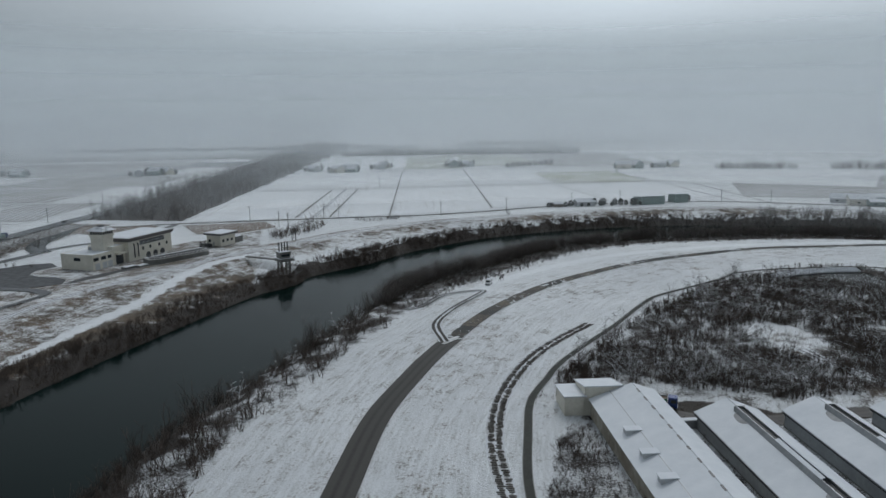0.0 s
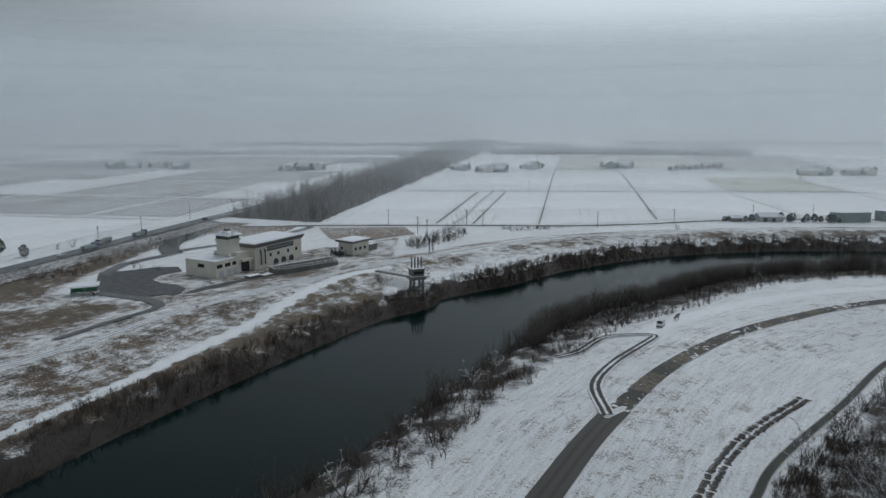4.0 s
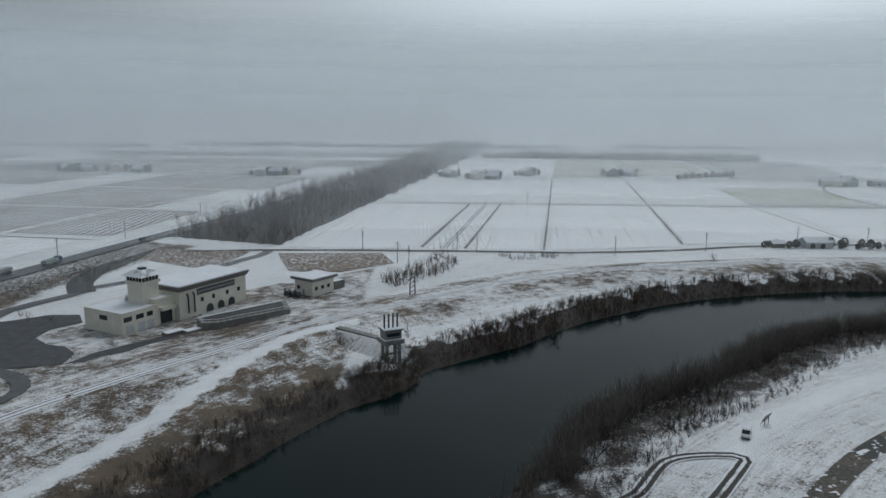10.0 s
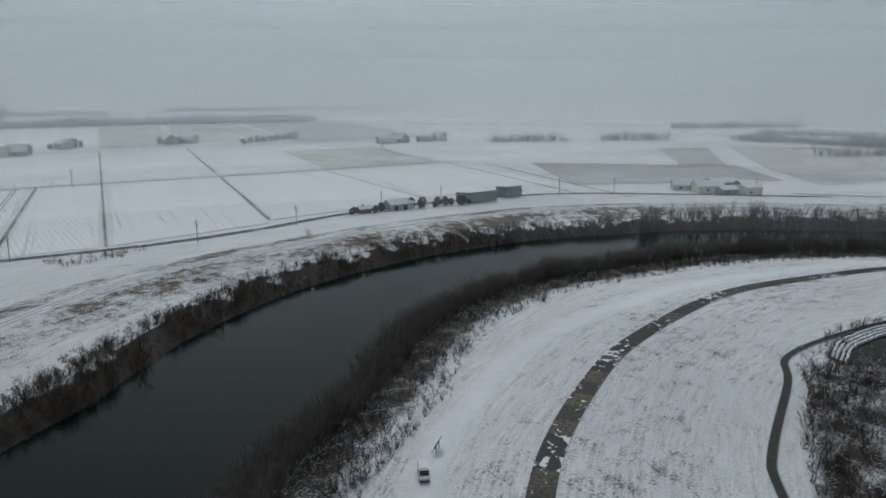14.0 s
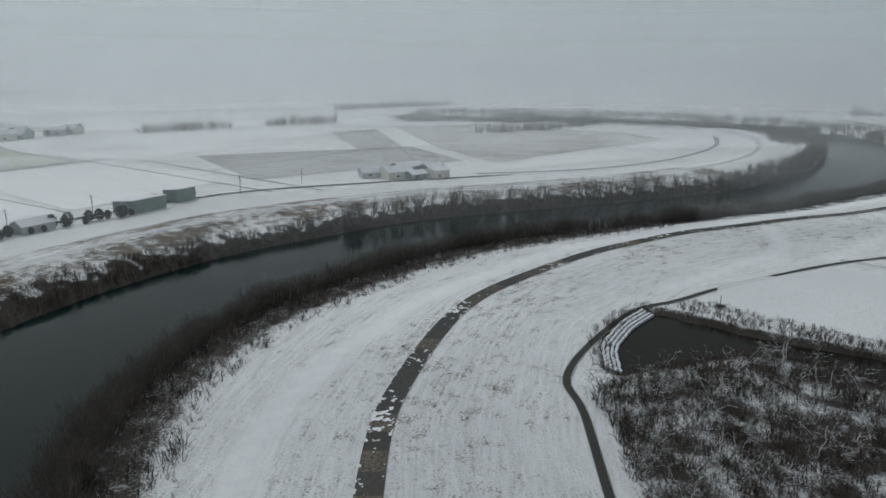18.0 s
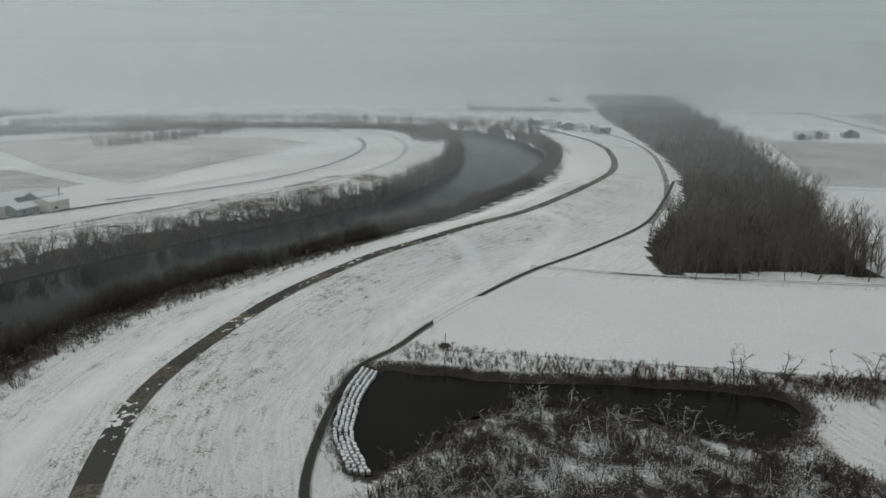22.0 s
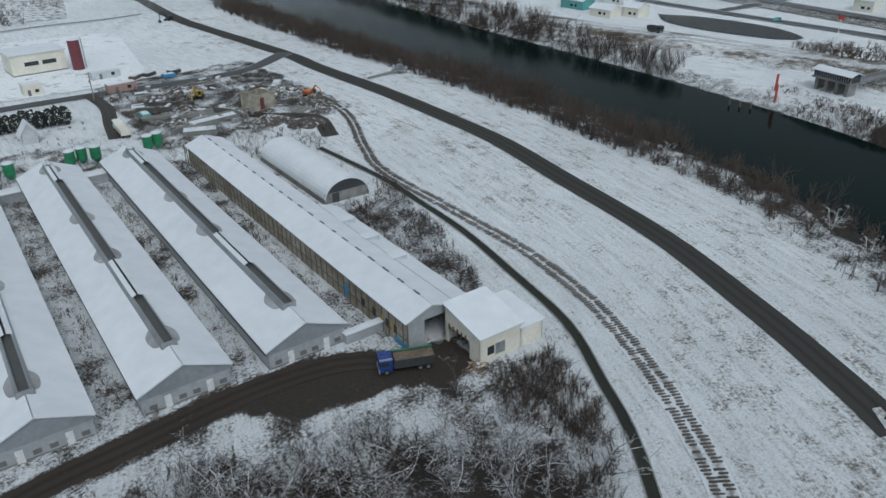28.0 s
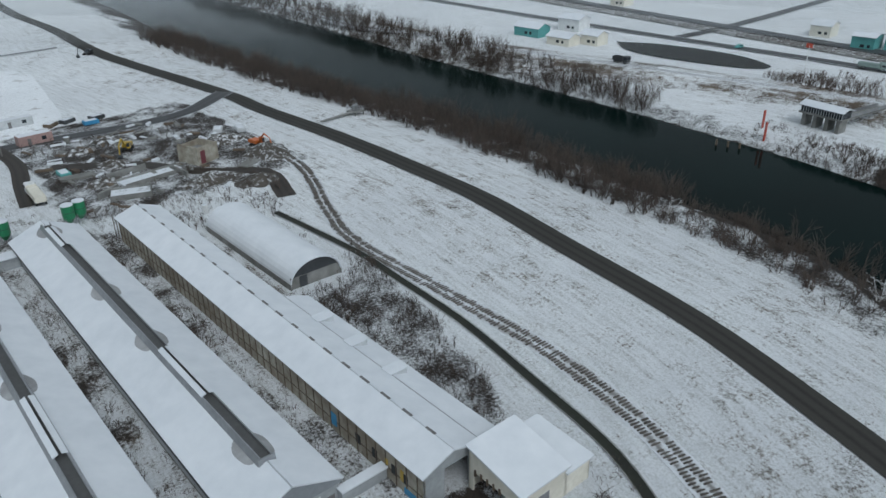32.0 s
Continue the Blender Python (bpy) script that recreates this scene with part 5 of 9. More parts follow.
# the thicket by the farm and its pond
keep_wood = lambda x, y: (distance(x, y, POND_RING) > 1.5) & ~inside(x, y, CLEARING)
spread_stuff("thicket_brush", on_ground(patchy(fill(WOOD_RING, 5200, 11, keep_wood), 0.6, 7.0, 9.0)), SHRUB, [M_TWIG_SNOWY, M_TWIG], "dense snowy brush in the thicket", "brush", 11, (0.5, 1.1))
single_trees("bare_tree", on_ground(np.vstack([fill(WOOD_RING, 270, 12, keep_wood), fill([g(56, 92), g(66, 93), g(84, 87), g(104, 84), g(104, 98), g(80, 108), g(58, 110)], 46, 112)])), THICKET, [M_BARK_SNOWY, M_TWIG_SNOWY], "crooked bare tree with snow on its limbs", "tree", "thicket trees", 12, (0.6, 1.1))
shore = np.vstack([band(POND_RING, 0.8, 6, 2.6, 13, 0, 1, 1), band(POND_RING, 0.8, 6, 2.6, 113, 0, 1, -1)])
shore = shore[~inside(shore[:, 0], shore[:, 1], POND_RING)]
spread_stuff("pond_brush", on_ground(patchy(shore, 0.5, 5.0, 1.5)), SHRUB, [M_TWIG, M_TWIG], "bare brush round the pond", "brush", 13, (0.35, 0.9))
spread_stuff("farm_weeds", on_ground(np.vstack([fill([g(20, -70), g(190, -70), g(200, 90), g(35, 95)], 2200, 14)])), LOW, [M_TWIG, M_TWIG], "low dry weeds between the barns", "weeds", 14, (0.4, 1.0))


# ---- north side: its plan was drawn with a slight stretch; this brings it to the grid ----
def north(X, Y):
    u, v = X / 500, Y / 500
    return (-4.7 + 485.5 * u + 22.2 * v - 22.9 * u * v - 2.1 * v * v, 6.4 - 12.2 * u + 503.0 * v - 4.0 * u * v - 27.3 * v * v)


def gn(X, Y):
    return g(*north(X, Y))


def put_n(ob, X, Y, deg=0.0, **more):
    return put(ob, *north(X, Y), deg, **more)


# ---- north side: fields, roads ----
def field(ring, mat, label, name="field", plan=g):
    return sheet(name, [plan(*p) for p in ring], 0.17, mat, label, "field")


M_FIELD = snow_sheet("snowy_field", 0.63, (0.22, 0.19, 0.16), rows=2.2)
M_FIELD2 = snow_sheet("rowed_snow_field", 0.60, (0.17, 0.14, 0.11), rows=3.0)
M_FIELD_GREEN = snow_sheet("green_winter_crop_under_snow", 0.45, (0.20, 0.22, 0.09), rows=2.0)
M_FIELD_GREY = snow_sheet("thin_snow_stubble", 0.42, (0.22, 0.21, 0.20), rows=4.0, dim=(0.55, 0.58, 0.62))
M_FIELD_STUBBLE = snow_sheet("frosted_stubble", 0.36, (0.20, 0.21, 0.22), rows=3.0, dim=(0.48, 0.52, 0.57))
M_FIELD_BROWN = snow_sheet("ploughed_brown_field", 0.46, (0.17, 0.14, 0.12), rows=3.0)
M_REEDY = snow_sheet("reedy_plot", 0.40, (0.13, 0.09, 0.06), patch=0.6)
M_HEDGE_LINE = snow_sheet("dry_ditch_bank", 0.42, (0.085, 0.075, 0.065))


def cross(Y, X):
    """The cross lines of the fields lean a little against the grid."""
    return Y + 0.12 * (X + 136)


def field_n(ring, mat, label):
    return field(ring, mat, label, plan=gn)


for i, (xa, xb) in enumerate(((-139, -76), (-68, -53), (-47, -14), (-8, 58), (62, 150), (154, 250))):
    lo = [(-139, 386), (-76, 395), (-68, 396), (-53, 398), (-47, 399), (-14, 404), (-8, 405), (58, 428), (62, 436), (150, 462), (154, 468), (250, 490)]
    y0, y1 = lo[2 * i][1], lo[2 * i + 1][1]
    field_n([(xa, y0), (xb, y1), (xb, cross(578, xb)), (xa, cross(578, xa))], M_FIELD if i != 1 else M_FIELD2, "flat white field with faint crop rows")
for xa, xb, m, lab in ((-139, -18, M_FIELD, "flat white field with faint crop rows"), (-12, 57, M_FIELD, "flat white field with faint crop rows"), (63, 133, M_FIELD2, "snowy field with thin rows"), (137, 230, M_FIELD_GREEN, "green winter crop showing through thin snow")):
    field_n([(xa, cross(587, xa)), (xb, cross(587, xb)), (xb, cross(735, xb)), (xa, cross(735, xa))], m, lab)
for xa, xb, ya, yb, m, lab in ((-140, -20, 830, 1180, M_FIELD, "flat white field"), (-15, 60, 850, 1190, M_FIELD_GREEN, "pale green field under thin snow"), (65, 170, 900, 1200, M_FIELD_GREEN, "pale green field under thin snow"), (175, 330, 870, 1230, M_FIELD_GREY, "grey snowy field"),
                               (-140, 60, 1270, 1700, M_FIELD, "far white field"), (-620, -250, 250, 385, M_FIELD, "white field beside the highway")):
    field_n([(xa, ya), (xb, ya), (xb, yb), (xa, yb)], m, lab)


rng = random.Random(41)
for ya, yb in ((400, 505), (511, 640), (646, 780), (787, 930), (937, 1075)):
    xa = -900
    while xa < -262:
        xb = min(xa + rng.uniform(55, 150), -258 if ya > 600 else -240)
        m, lab = rng.choice(((M_FIELD_GREY, "wide grey field under thin snow"), (M_FIELD_GREY, "wide grey field under thin snow"), (M_FIELD2, "snowy field with thin rows"), (M_FIELD_STUBBLE, "bluish grey stubble field under a dusting of snow")))
        field_n([(xa, ya), (xb - 3, ya), (xb - 3, yb), (xa, yb)], m, lab)
        xa = xb


def lane(name, pts, width, mat, label, category="road", lift=0.22, step=8, plan=g):
    return ribbon(name, smooth_line([plan(*p) for p in pts], step), width, mat, label, category, lift=lift)


def lane_n(name, pts, width, mat, label, category="road", lift=0.22, step=8):
    return lane(name, pts, width, mat, label, category, lift, step, gn)


for pts, w in (([(60, 436), (60, 600)], 2.2), ([(-136, 582), (0, 599), (252, 629)], 2.0), ([(-72, 400), (-72, 585)], 3.0), ([(-50, 400), (-49, 590)], 2.4), ([(-11, 404), (-15, 810)], 1.8), ([(60, 620), (60, 815)], 2.2), ([(152, 465), (135, 610)], 1.6),
               ([(-139, 815), (60, 832), (260, 862)], 2.2), ([(232, 632), (238, 780), (330, 960)], 3.5), ([(-620, 392), (-245, 388)], 2.0)):
    lane_n("field_ditch", pts, w * 0.65, M_HEDGE_LINE, "narrow dry ditch between the fields", "ditch")
for pts in ([(257, 405), (261, 568)], [(239, 420), (236, 640)], [(413, 496), (427, 584)], [(262, 500), (410, 498)], [(265, 640), (430, 590), (560, 588)]):
    lane("field_ditch", pts, 1.3, M_HEDGE_LINE, "narrow dry ditch between the fields", "ditch")
lane_n("field_lane", [(-60, 400), (-60, 590)], 3.0, M_PATH_SNOW, "snowy lane between the fields")
lane_n("white_bank", [(-306, 385), (-287, 587), (-192, 809)], 2.5, M_SNOW, "low snowy bank across the field", "bank")
lane_n("field_road", [(-180, 366), (-143, 378), (-59, 392), (2, 400), (48, 414), (98, 437), (160, 452), (230, 452), (300, 420), (370, 380)], 3.6, M_ROAD_ICY, "narrow country road at the edge of the fields")
M_HIGHWAY = road_material("wet_highway", (0.06, 0.062, 0.066), -0.05, 2.0, 3.6, 0.4, 4.6)
lane_n("highway", [(-258, -300), (-240, 0), (-226, 220), (-222, 300), (-218, 380), (-212, 470), (-205, 620), (-196, 840), (-185, 1200)], 9.0, M_HIGHWAY, "wet dark highway across the plain", lift=0.7)
lane_n("highway_verge", [(-248, -300), (-230, 0), (-214, 220), (-209, 300), (-205, 380)], 14.0, M_HEDGE_LINE, "brown grassy highway verge", "verge", lift=0.3)
lane_n("canal_water", [(-176, 284), (-186, 297), (-193, 316), (-196, 340), (-203, 372)], 9.0, M_POND, "narrow dark drainage canal", "canal", lift=0.25, step=4)
lane_n("branch_road", [(-178, 290), (-168, 306), (-152, 320), (-147, 345), (-142, 366), (-143, 378)], 4.5, M_ASPHALT, "narrow asphalt branch road")
lane_n("station_road", [(-132, 150), (-128, 168), (-123, 182), (-127, 193), (-136, 202), (-150, 206), (-162, 209)], 4.2, M_ASPHALT, "curving muddy access road")
lane_n("station_road", [(-178, 236), (-184, 257), (-178, 278), (-177, 289)], 5.0, M_ASPHALT, "wet asphalt access road", lift=0.24)
sheet("car_park", [g(*p) for p in ((-169, 248), (-160, 232), (-149, 217), (-140, 211), (-128, 215), (-120, 219), (-122, 227), (-128, 232), (-134, 233), (-141, 238), (-142, 246), (-137, 254), (-143, 262), (-152, 260), (-160, 252))], 0.2, M_LOT, "wet dark asphalt car park", "car park")
sheet("forecourt", [g(*p) for p in ((-119.6, 219), (-113, 222), (-106, 231), (-97, 246), (-101, 250), (-108, 243), (-117, 229))], 0.2, M_LOT, "wet dark forecourt beside the pumping station", "forecourt")
field_n([(-136, 371), (-88, 382), (-76, 358), (-94, 336), (-116, 334)], M_REEDY, "brown reedy plot beside the station")
field_n([(-200, 372), (-150, 372), (-150, 330), (-190, 345)], M_REEDY, "brown reedy plot beside the canal")


# ---- pumping station ----
def pump_station():
    ob = empty("pumping_station", label="cream pumping station with flat snowy roofs and a lookout tower", category="building")
    flat_block(ob, "wing", -17, 0, 0, 14, 6.2, M_WALL_CREAM)
    flat_block(ob, "middle_block", -14, -0.6, 14, 22.5, 7.6, M_WALL_CREAM)
    # hall with a deep dark fascia
    part("hall", boxes((-15, 1.5, 22.5, 55.5, -0.3, 9.0)), M_WALL_CREAM, ob)
    fascia = bmesh.new()
    a = [(-15.3, 22.2, 8.7), (1.8, 22.2, 8.7), (1.8, 55.8, 8.7), (-15.3, 55.8, 8.7)]
    b = [(-16.2, 21.3, 10.3), (2.7, 21.3, 10.3), (2.7, 56.7, 10.3), (-16.2, 56.7, 10.3)]
    va, vb = [fascia.verts.new(p) for p in a], [fascia.verts.new(p) for p in b]
    for i in range(4):
        j = (i + 1) % 4
        fascia.faces.new((va[i], va[j], vb[j], vb[i]))
    fascia.faces.new(va[::-1])
    fascia.faces.new(vb)
    part("fascia", fascia, M_FASCIA, ob, "dark brown-grey sloping fascia")
    part("roof_snow", boxes((-15.4, 1.9, 22.1, 55.9, 10.3, 10.5)), M_ROOF, ob, "snow on the flat hall roof")
    # ribbon window of the hall
    w = part("ribbon_window", boxes((1.5, 1.56, 30.5, 49.5, 6.3, 8.3)), M_GLASS, ob, "long band of dark window panes")
    bars = bmesh.new()
    for i in range(20):
        box(bars, 1.56, 1.64, 30.45 + i * 1.0, 30.55 + i * 1.0, 6.3, 8.3)
    box(bars, 1.56, 1.64, 30.5, 49.5, 7.25, 7.35)
    part("mullions", bars, M_WHITE, w)
    for y in (33.0, 38.5, 45.5, 51.5):
        part("window", boxes((1.5, 1.57, y - 0.7, y + 0.7, 3.9, 5.3), bevel=0.02), M_GLASS, ob)
    for y in (26.0, 28.8):
        part("duct", rod(rod(bmesh.new(), (2.1, y, 1.5), (2.1, y, 7.2), 0.28, n=8), (2.1, y, 7.0), (1.4, y, 7.6), 0.28, n=8), M_STEEL_DARK, ob, "dark vertical exhaust duct")
    for y in (36.5, 42.0, 47.5):
        arch = [(y - 1.6 + 0.0, 0.0), (y + 1.6, 0.0)] + [(y + 1.6 * math.cos(t), 1.1 + 1.5 * math.sin(t)) for t in np.linspace(0, math.pi, 9)]
        bm = bmesh.new()
        f = [bm.verts.new((1.55, q[0], q[1])) for q in arch]
        h = [bm.verts.new((1.75, q[0], q[1])) for q in arch]
        bm.faces.new(h)
        bm.faces.new(f[::-1])
        for i in range(len(f)):
            j = (i + 1) % len(f)
            bm.faces.new((f[i], f[j], h[j], h[i]))
        bmesh.ops.recalc_face_normals(bm, faces=bm.faces)
        part("arched_gate", bm, M_STEEL_DARK, ob, "dark arched pump outlet")
    # windows and shutters of the wing
    for y in (2.2, 7.0, 11.4):
        part("window", boxes((0, 0.06, y - 1.6, y + 1.6 if y < 11 else y + 0.9, 3.7, 5.1), bevel=0.02), M_GLASS, ob)
    for y in (3.0, 7.6, 11.2):
        part("shutter_door", boxes((0, 0.08, y - 1.5, y + 1.5, 0, 2.6)), M_WALL_PALE, ob, "pale roller shutter")
    part("window", boxes((-10.0, -6.5, -0.06, 0, 3.7, 5.1)), M_GLASS, ob)
    part("entrance_canopy", boxes((-0.6, 1.2, 15.5, 21.5, 4.2, 5.2)), M_WALL_CREAM, ob)
    part("entrance_glass", boxes((-0.6, -0.5, 16.0, 21.0, 0.0, 4.1)), M_GLASS, ob)
    # lookout tower
    part("tower_shaft", boxes((-10.0, -3.2, 11.6, 18.4, 6.0, 13.2)), M_WALL_CREAM, ob)
    part("tower_gallery", boxes((-10.5, -2.7, 11.1, 18.9, 12.4, 13.2)), M_WALL_CREAM, ob)
    t = part("tower_windows", boxes((-10.0, -3.2, 11.6, 18.4, 13.2, 14.7)), M_GLASS, ob, "band of dark lookout windows")
    posts = bmesh.new()
    for i in range(6):
        y = 11.6 + i * 1.36
        box(posts, -3.2, -3.1, y - 0.08, y + 0.08, 13.2, 14.7)
        x = -10.0 + i * 1.36
        box(posts, x - 0.08, x + 0.08, 11.5, 11.6, 13.2, 14.7)
    part("window_posts", posts, M_WALL_CREAM, t)
    bm = bmesh.new()
    r0 = [bm.verts.new(p) for p in ((-11.2, 10.4, 14.7), (-2.0, 10.4, 14.7), (-2.0, 19.6, 14.7), (-11.2, 19.6, 14.7))]
    r1 = [bm.verts.new(p) for p in ((-8.6, 13.0, 16.3), (-4.6, 13.0, 16.3), (-4.6, 17.0, 16.3), (-8.6, 17.0, 16.3))]
    for i in range(4):
        j = (i + 1) % 4
        bm.faces.new((r0[i], r0[j], r1[j], r1[i]))
    bm.faces.new(r0[::-1])
    bm.faces.new(r1)
    part("tower_roof", bm, M_ROOF_THIN, ob, "snowy hipped tower roof")
    part("roof_hatch", boxes((-7.6, -5.6, 14.0, 16.0, 16.3, 16.9)), M_STEEL_DARK, ob)
    part("roof_unit", boxes((-12.5, -9.5, 12.5, 14.0, 6.3, 7.6)), M_STEEL, ob)
    return ob


station = put(pump_station(), -118.0, 243.5, -21)
station.matrix_basis = station.matrix_basis @ Matrix.Diagonal((0.95, 0.87, 1.0, 1.0))


def basin():
    ob = empty("intake_basin", label="long low concrete intake basin with railings, snow on its rim", category="basin")
    pts = [(0, 0), (6, -1.5), (9, 2), (10.5, 26), (0, 31)]
    bm = slab(bmesh.new(), pts, -0.5, 2.4)
    part("basin_wall", bm, M_CONCRETE, ob)
    part("basin_water", slab(bmesh.new(), [(1, 1.4), (5.6, 0), (8, 3), (9.4, 25), (1, 29)], 2.4, 2.43), M_DARK, ob)
    rail = bmesh.new()
    loop = pts + pts[:1]
    for (xa, ya), (xb, yb) in zip(loop, loop[1:]):
        n = max(2, int(math.hypot(xb - xa, yb - ya) / 2))
        rod(rail, (xa, ya, 3.4), (xb, yb, 3.4), 0.05, n=5)
        for i in range(n):
            t = i / n
            rod(rail, (xa + (xb - xa) * t, ya + (yb - ya) * t, 2.4), (xa + (xb - xa) * t, ya + (yb - ya) * t, 3.4), 0.045, n=5)
    part("railing", rail, M_WHITE, ob, "white railing")
    part("rim_snow", slab(bmesh.new(), [(0.1, 0.1), (0.9, 0.3), (0.9, 29.2), (0.1, 30.8)], 2.4, 2.5), M_ROOF, ob)
    return ob


put_n(basin(), -114.0, 252.0, -37, z=0.1)
for X, Y, w, d, h in ((-116.5, 243, 3.0, 6.0, 0.9), (-112.0, 245.5, 3.0, 5.0, 0.9)):
    o = empty("concrete_plinth", label="low concrete equipment plinth with snow on top", category="plinth")
    part("body", boxes((-w / 2, w / 2, -d / 2, d / 2, -0.3, h)), M_CONCRETE, o)
    part("snow_cap", boxes((-w / 2 + 0.2, w / 2 - 0.2, -d / 2 + 0.2, d / 2 - 0.2, h, h + 0.1)), M_ROOF, o)
    put_n(o, X, Y, -30, z=0.0)
# conveyors and trash rakes at the hall's end
o = empty("trash_rake", label="dark steel trash rake machinery with curved hoods", category="machinery")
for i in range(3):
    part("rake_frame", rod(rod(bmesh.new(), (i * 2.2, 0, 0), (i * 2.2 + 0.6, 0, 3.4), 0.18, n=6), (i * 2.2 + 0.6, 0, 3.4), (i * 2.2 + 2.0, 0, 1.0), 0.14, n=6), M_STEEL_DARK, o)
    part("hood", rod(bmesh.new(), (i * 2.2, 1.2, 1.1), (i * 2.2, 2.8, 1.1), 0.9, n=12), M_STEEL_DARK, o)
put_n(o, -101, 291, -21)

o = empty("equipment_house", label="small cream equipment house with flat snowy overhanging roof", category="building")
part("wall_block", boxes((-8.5, 0, 0, 10.5, -0.3, 5.6)), M_WALL_CREAM, o)
part("fascia", boxes((-9.6, 1.1, -1.1, 11.6, 5.4, 6.3), bevel=0.1), M_FASCIA, o, "dark roof edge")
part("roof_snow", boxes((-9.4, 0.9, -0.9, 11.4, 6.3, 6.48)), M_ROOF, o, "snow on the roof")
for y in (1.9, 4.9, 7.9):
    part("window", boxes((0, 0.06, y - 0.7, y + 0.7, 2.0, 3.3), bevel=0.02), M_GLASS, o)
part("window", boxes((-7.4, -6.0, -0.06, 0, 2.0, 3.3)), M_GLASS, o)
part("door", boxes((-4.8, -3.8, -0.07, 0, 0, 2.1)), M_STEEL, o)
put_n(o, -91, 293.5, -28)
o = empty("lean_to", label="small low concrete annex with snowy flat roof", category="outbuilding")
flat_block(o, "wall_block", -3.5, 0, 0, 5, 2.8, M_CONCRETE, 0.1)
put_n(o, -86.5, 306, -28)


# ---- intake tower at the river ----
def gate_tower():
    ob = empty("intake_gate_tower", label="weathered concrete water gate tower with four dark spindle posts", category="gate tower")
    for x in (-2.6, 2.6):
        for y in (-2.2, 2.2):
            part("pier", boxes((x - 0.55, x + 0.55, y - 0.55, y + 0.55, -7, 6.2)), M_CONCRETE, ob)
    for z in (0.0, 2.8):
        part("cross_beam", boxes((-3.0, 3.0, -0.25, 0.25, z, z + 0.5)), M_CONCRETE, ob)
    part("gate_leaf", boxes((-2.0, 2.0, -2.3, -2.0, -5, -0.5)), M_STEEL_DARK, ob)
    part("deck", boxes((-4.3, 4.3, -3.7, 3.7, 6.0, 7.2), bevel=0.2), M_CONCRETE, ob)
    part("deck_snow", boxes((-4.1, 4.1, -3.5, 3.5, 7.2, 7.3)), M_ROOF, ob)
    part("hoist_room", boxes((-3.4, 3.4, -2.6, 2.6, 7.2, 9.4)), M_CONCRETE, ob)
    part("hoist_window", boxes((-2.6, 2.6, -2.68, -2.6, 8.0, 8.8)), M_GLASS, ob)
    part("hoist_window", boxes((-2.6, 2.6, 2.6, 2.68, 8.0, 8.8)), M_GLASS, ob)
    part("hoist_roof", boxes((-3.9, 3.9, -3.1, 3.1, 9.4, 9.8)), M_CONCRETE, ob)
    part("roof_snow", boxes((-3.7, 3.7, -2.9, 2.9, 9.8, 9.9)), M_ROOF, ob)
    for x in (-2.7, -0.9, 0.9, 2.7):
        part("spindle_post", boxes((x - 0.28, x + 0.28, -0.28, 0.28, 9.8, 13.6), bevel=0.05), M_STEEL_DARK, ob, "dark spindle cover post")
    return ob


TOWER = g(-40, 239)
tower = put_w(gate_tower(), *TOWER, 25, z=-3.0)
tower.matrix_basis = tower.matrix_basis @ Matrix.Diagonal((0.68, 0.68, 1.04, 1.0))
o = empty("footbridge", label="narrow footbridge with railings from the levee to the tower", category="footbridge")
ax, ay, az, bx, by, bz = *g(-57, 249), 3.4, TOWER[0] - 2.3, TOWER[1] + 1.8, 3.4
run = math.hypot(bx - ax, by - ay)
part("bridge_deck", boxes((-0.9, 0.9, 0, run, 0, 0.45)), M_CONCRETE, o)
rail = bmesh.new()
for s in (-0.85, 0.85):
    rod(rail, (s, 0, 1.45), (s, run, 1.45), 0.05, n=5)
    for i in range(int(run / 2) + 1):
        rod(rail, (s, i * 2, 0.4), (s, i * 2, 1.45), 0.045, n=5)
part("railing", rail, M_STEEL, o)
o.matrix_basis = Matrix.Translation((ax, ay, az)) @ Matrix.Rotation(math.atan2(-(bx - ax), by - ay), 4, "Z")
o = empty("lattice_mast", label="short dark steel lattice mast on the levee", category="mast")
bm = bmesh.new()
for x in (-0.9, 0.9):
    for y in (-0.9, 0.9):
        rod(bm, (x, y, -0.3), (x * 0.8, y * 0.8, 6), 0.09, n=5)
for i in range(4):
    z = 0.6 + i * 1.5
    for s in (-0.85, 0.85):
        rod(bm, (-0.85, s, z), (0.85, s, z + 1.3), 0.05, n=4)
        rod(bm, (s, -0.85, z + 1.3), (s, 0.85, z), 0.05, n=4)
part("frame", bm, M_STEEL_DARK, o)
put(o, -43, 292)

# bicycle shelter with a curved snowy roof
o = empty("bicycle_shelter", label="small green shelter with a curved snowy roof", category="shelter")
arc = [(x, 2.9 + 0.5 * math.cos(x / 3.2 * 1.2)) for x in np.linspace(-3.2, 3.2, 9)]
part("roof", prism(bmesh.new(), arc + [(x, z + 0.22) for x, z in arc[::-1]], -5, 5), M_ROOF, o, "curved snowy roof")
for x in (-2.6, 2.6):
    for y in (-4, 0, 4):
        part("post", rod(bmesh.new(), (x, y, -0.2), (x, y, 3.0), 0.09, n=6), M_STEEL, o)
part("back_panel", boxes((-2.7, -2.6, -4.2, 4.2, 0.1, 1.6)), M_GREEN, o)
part("end_panel", boxes((-2.6, 1.5, -4.3, -4.2, 0.1, 1.8)), M_GREEN, o)
put_n(o, -166, 208, -60)

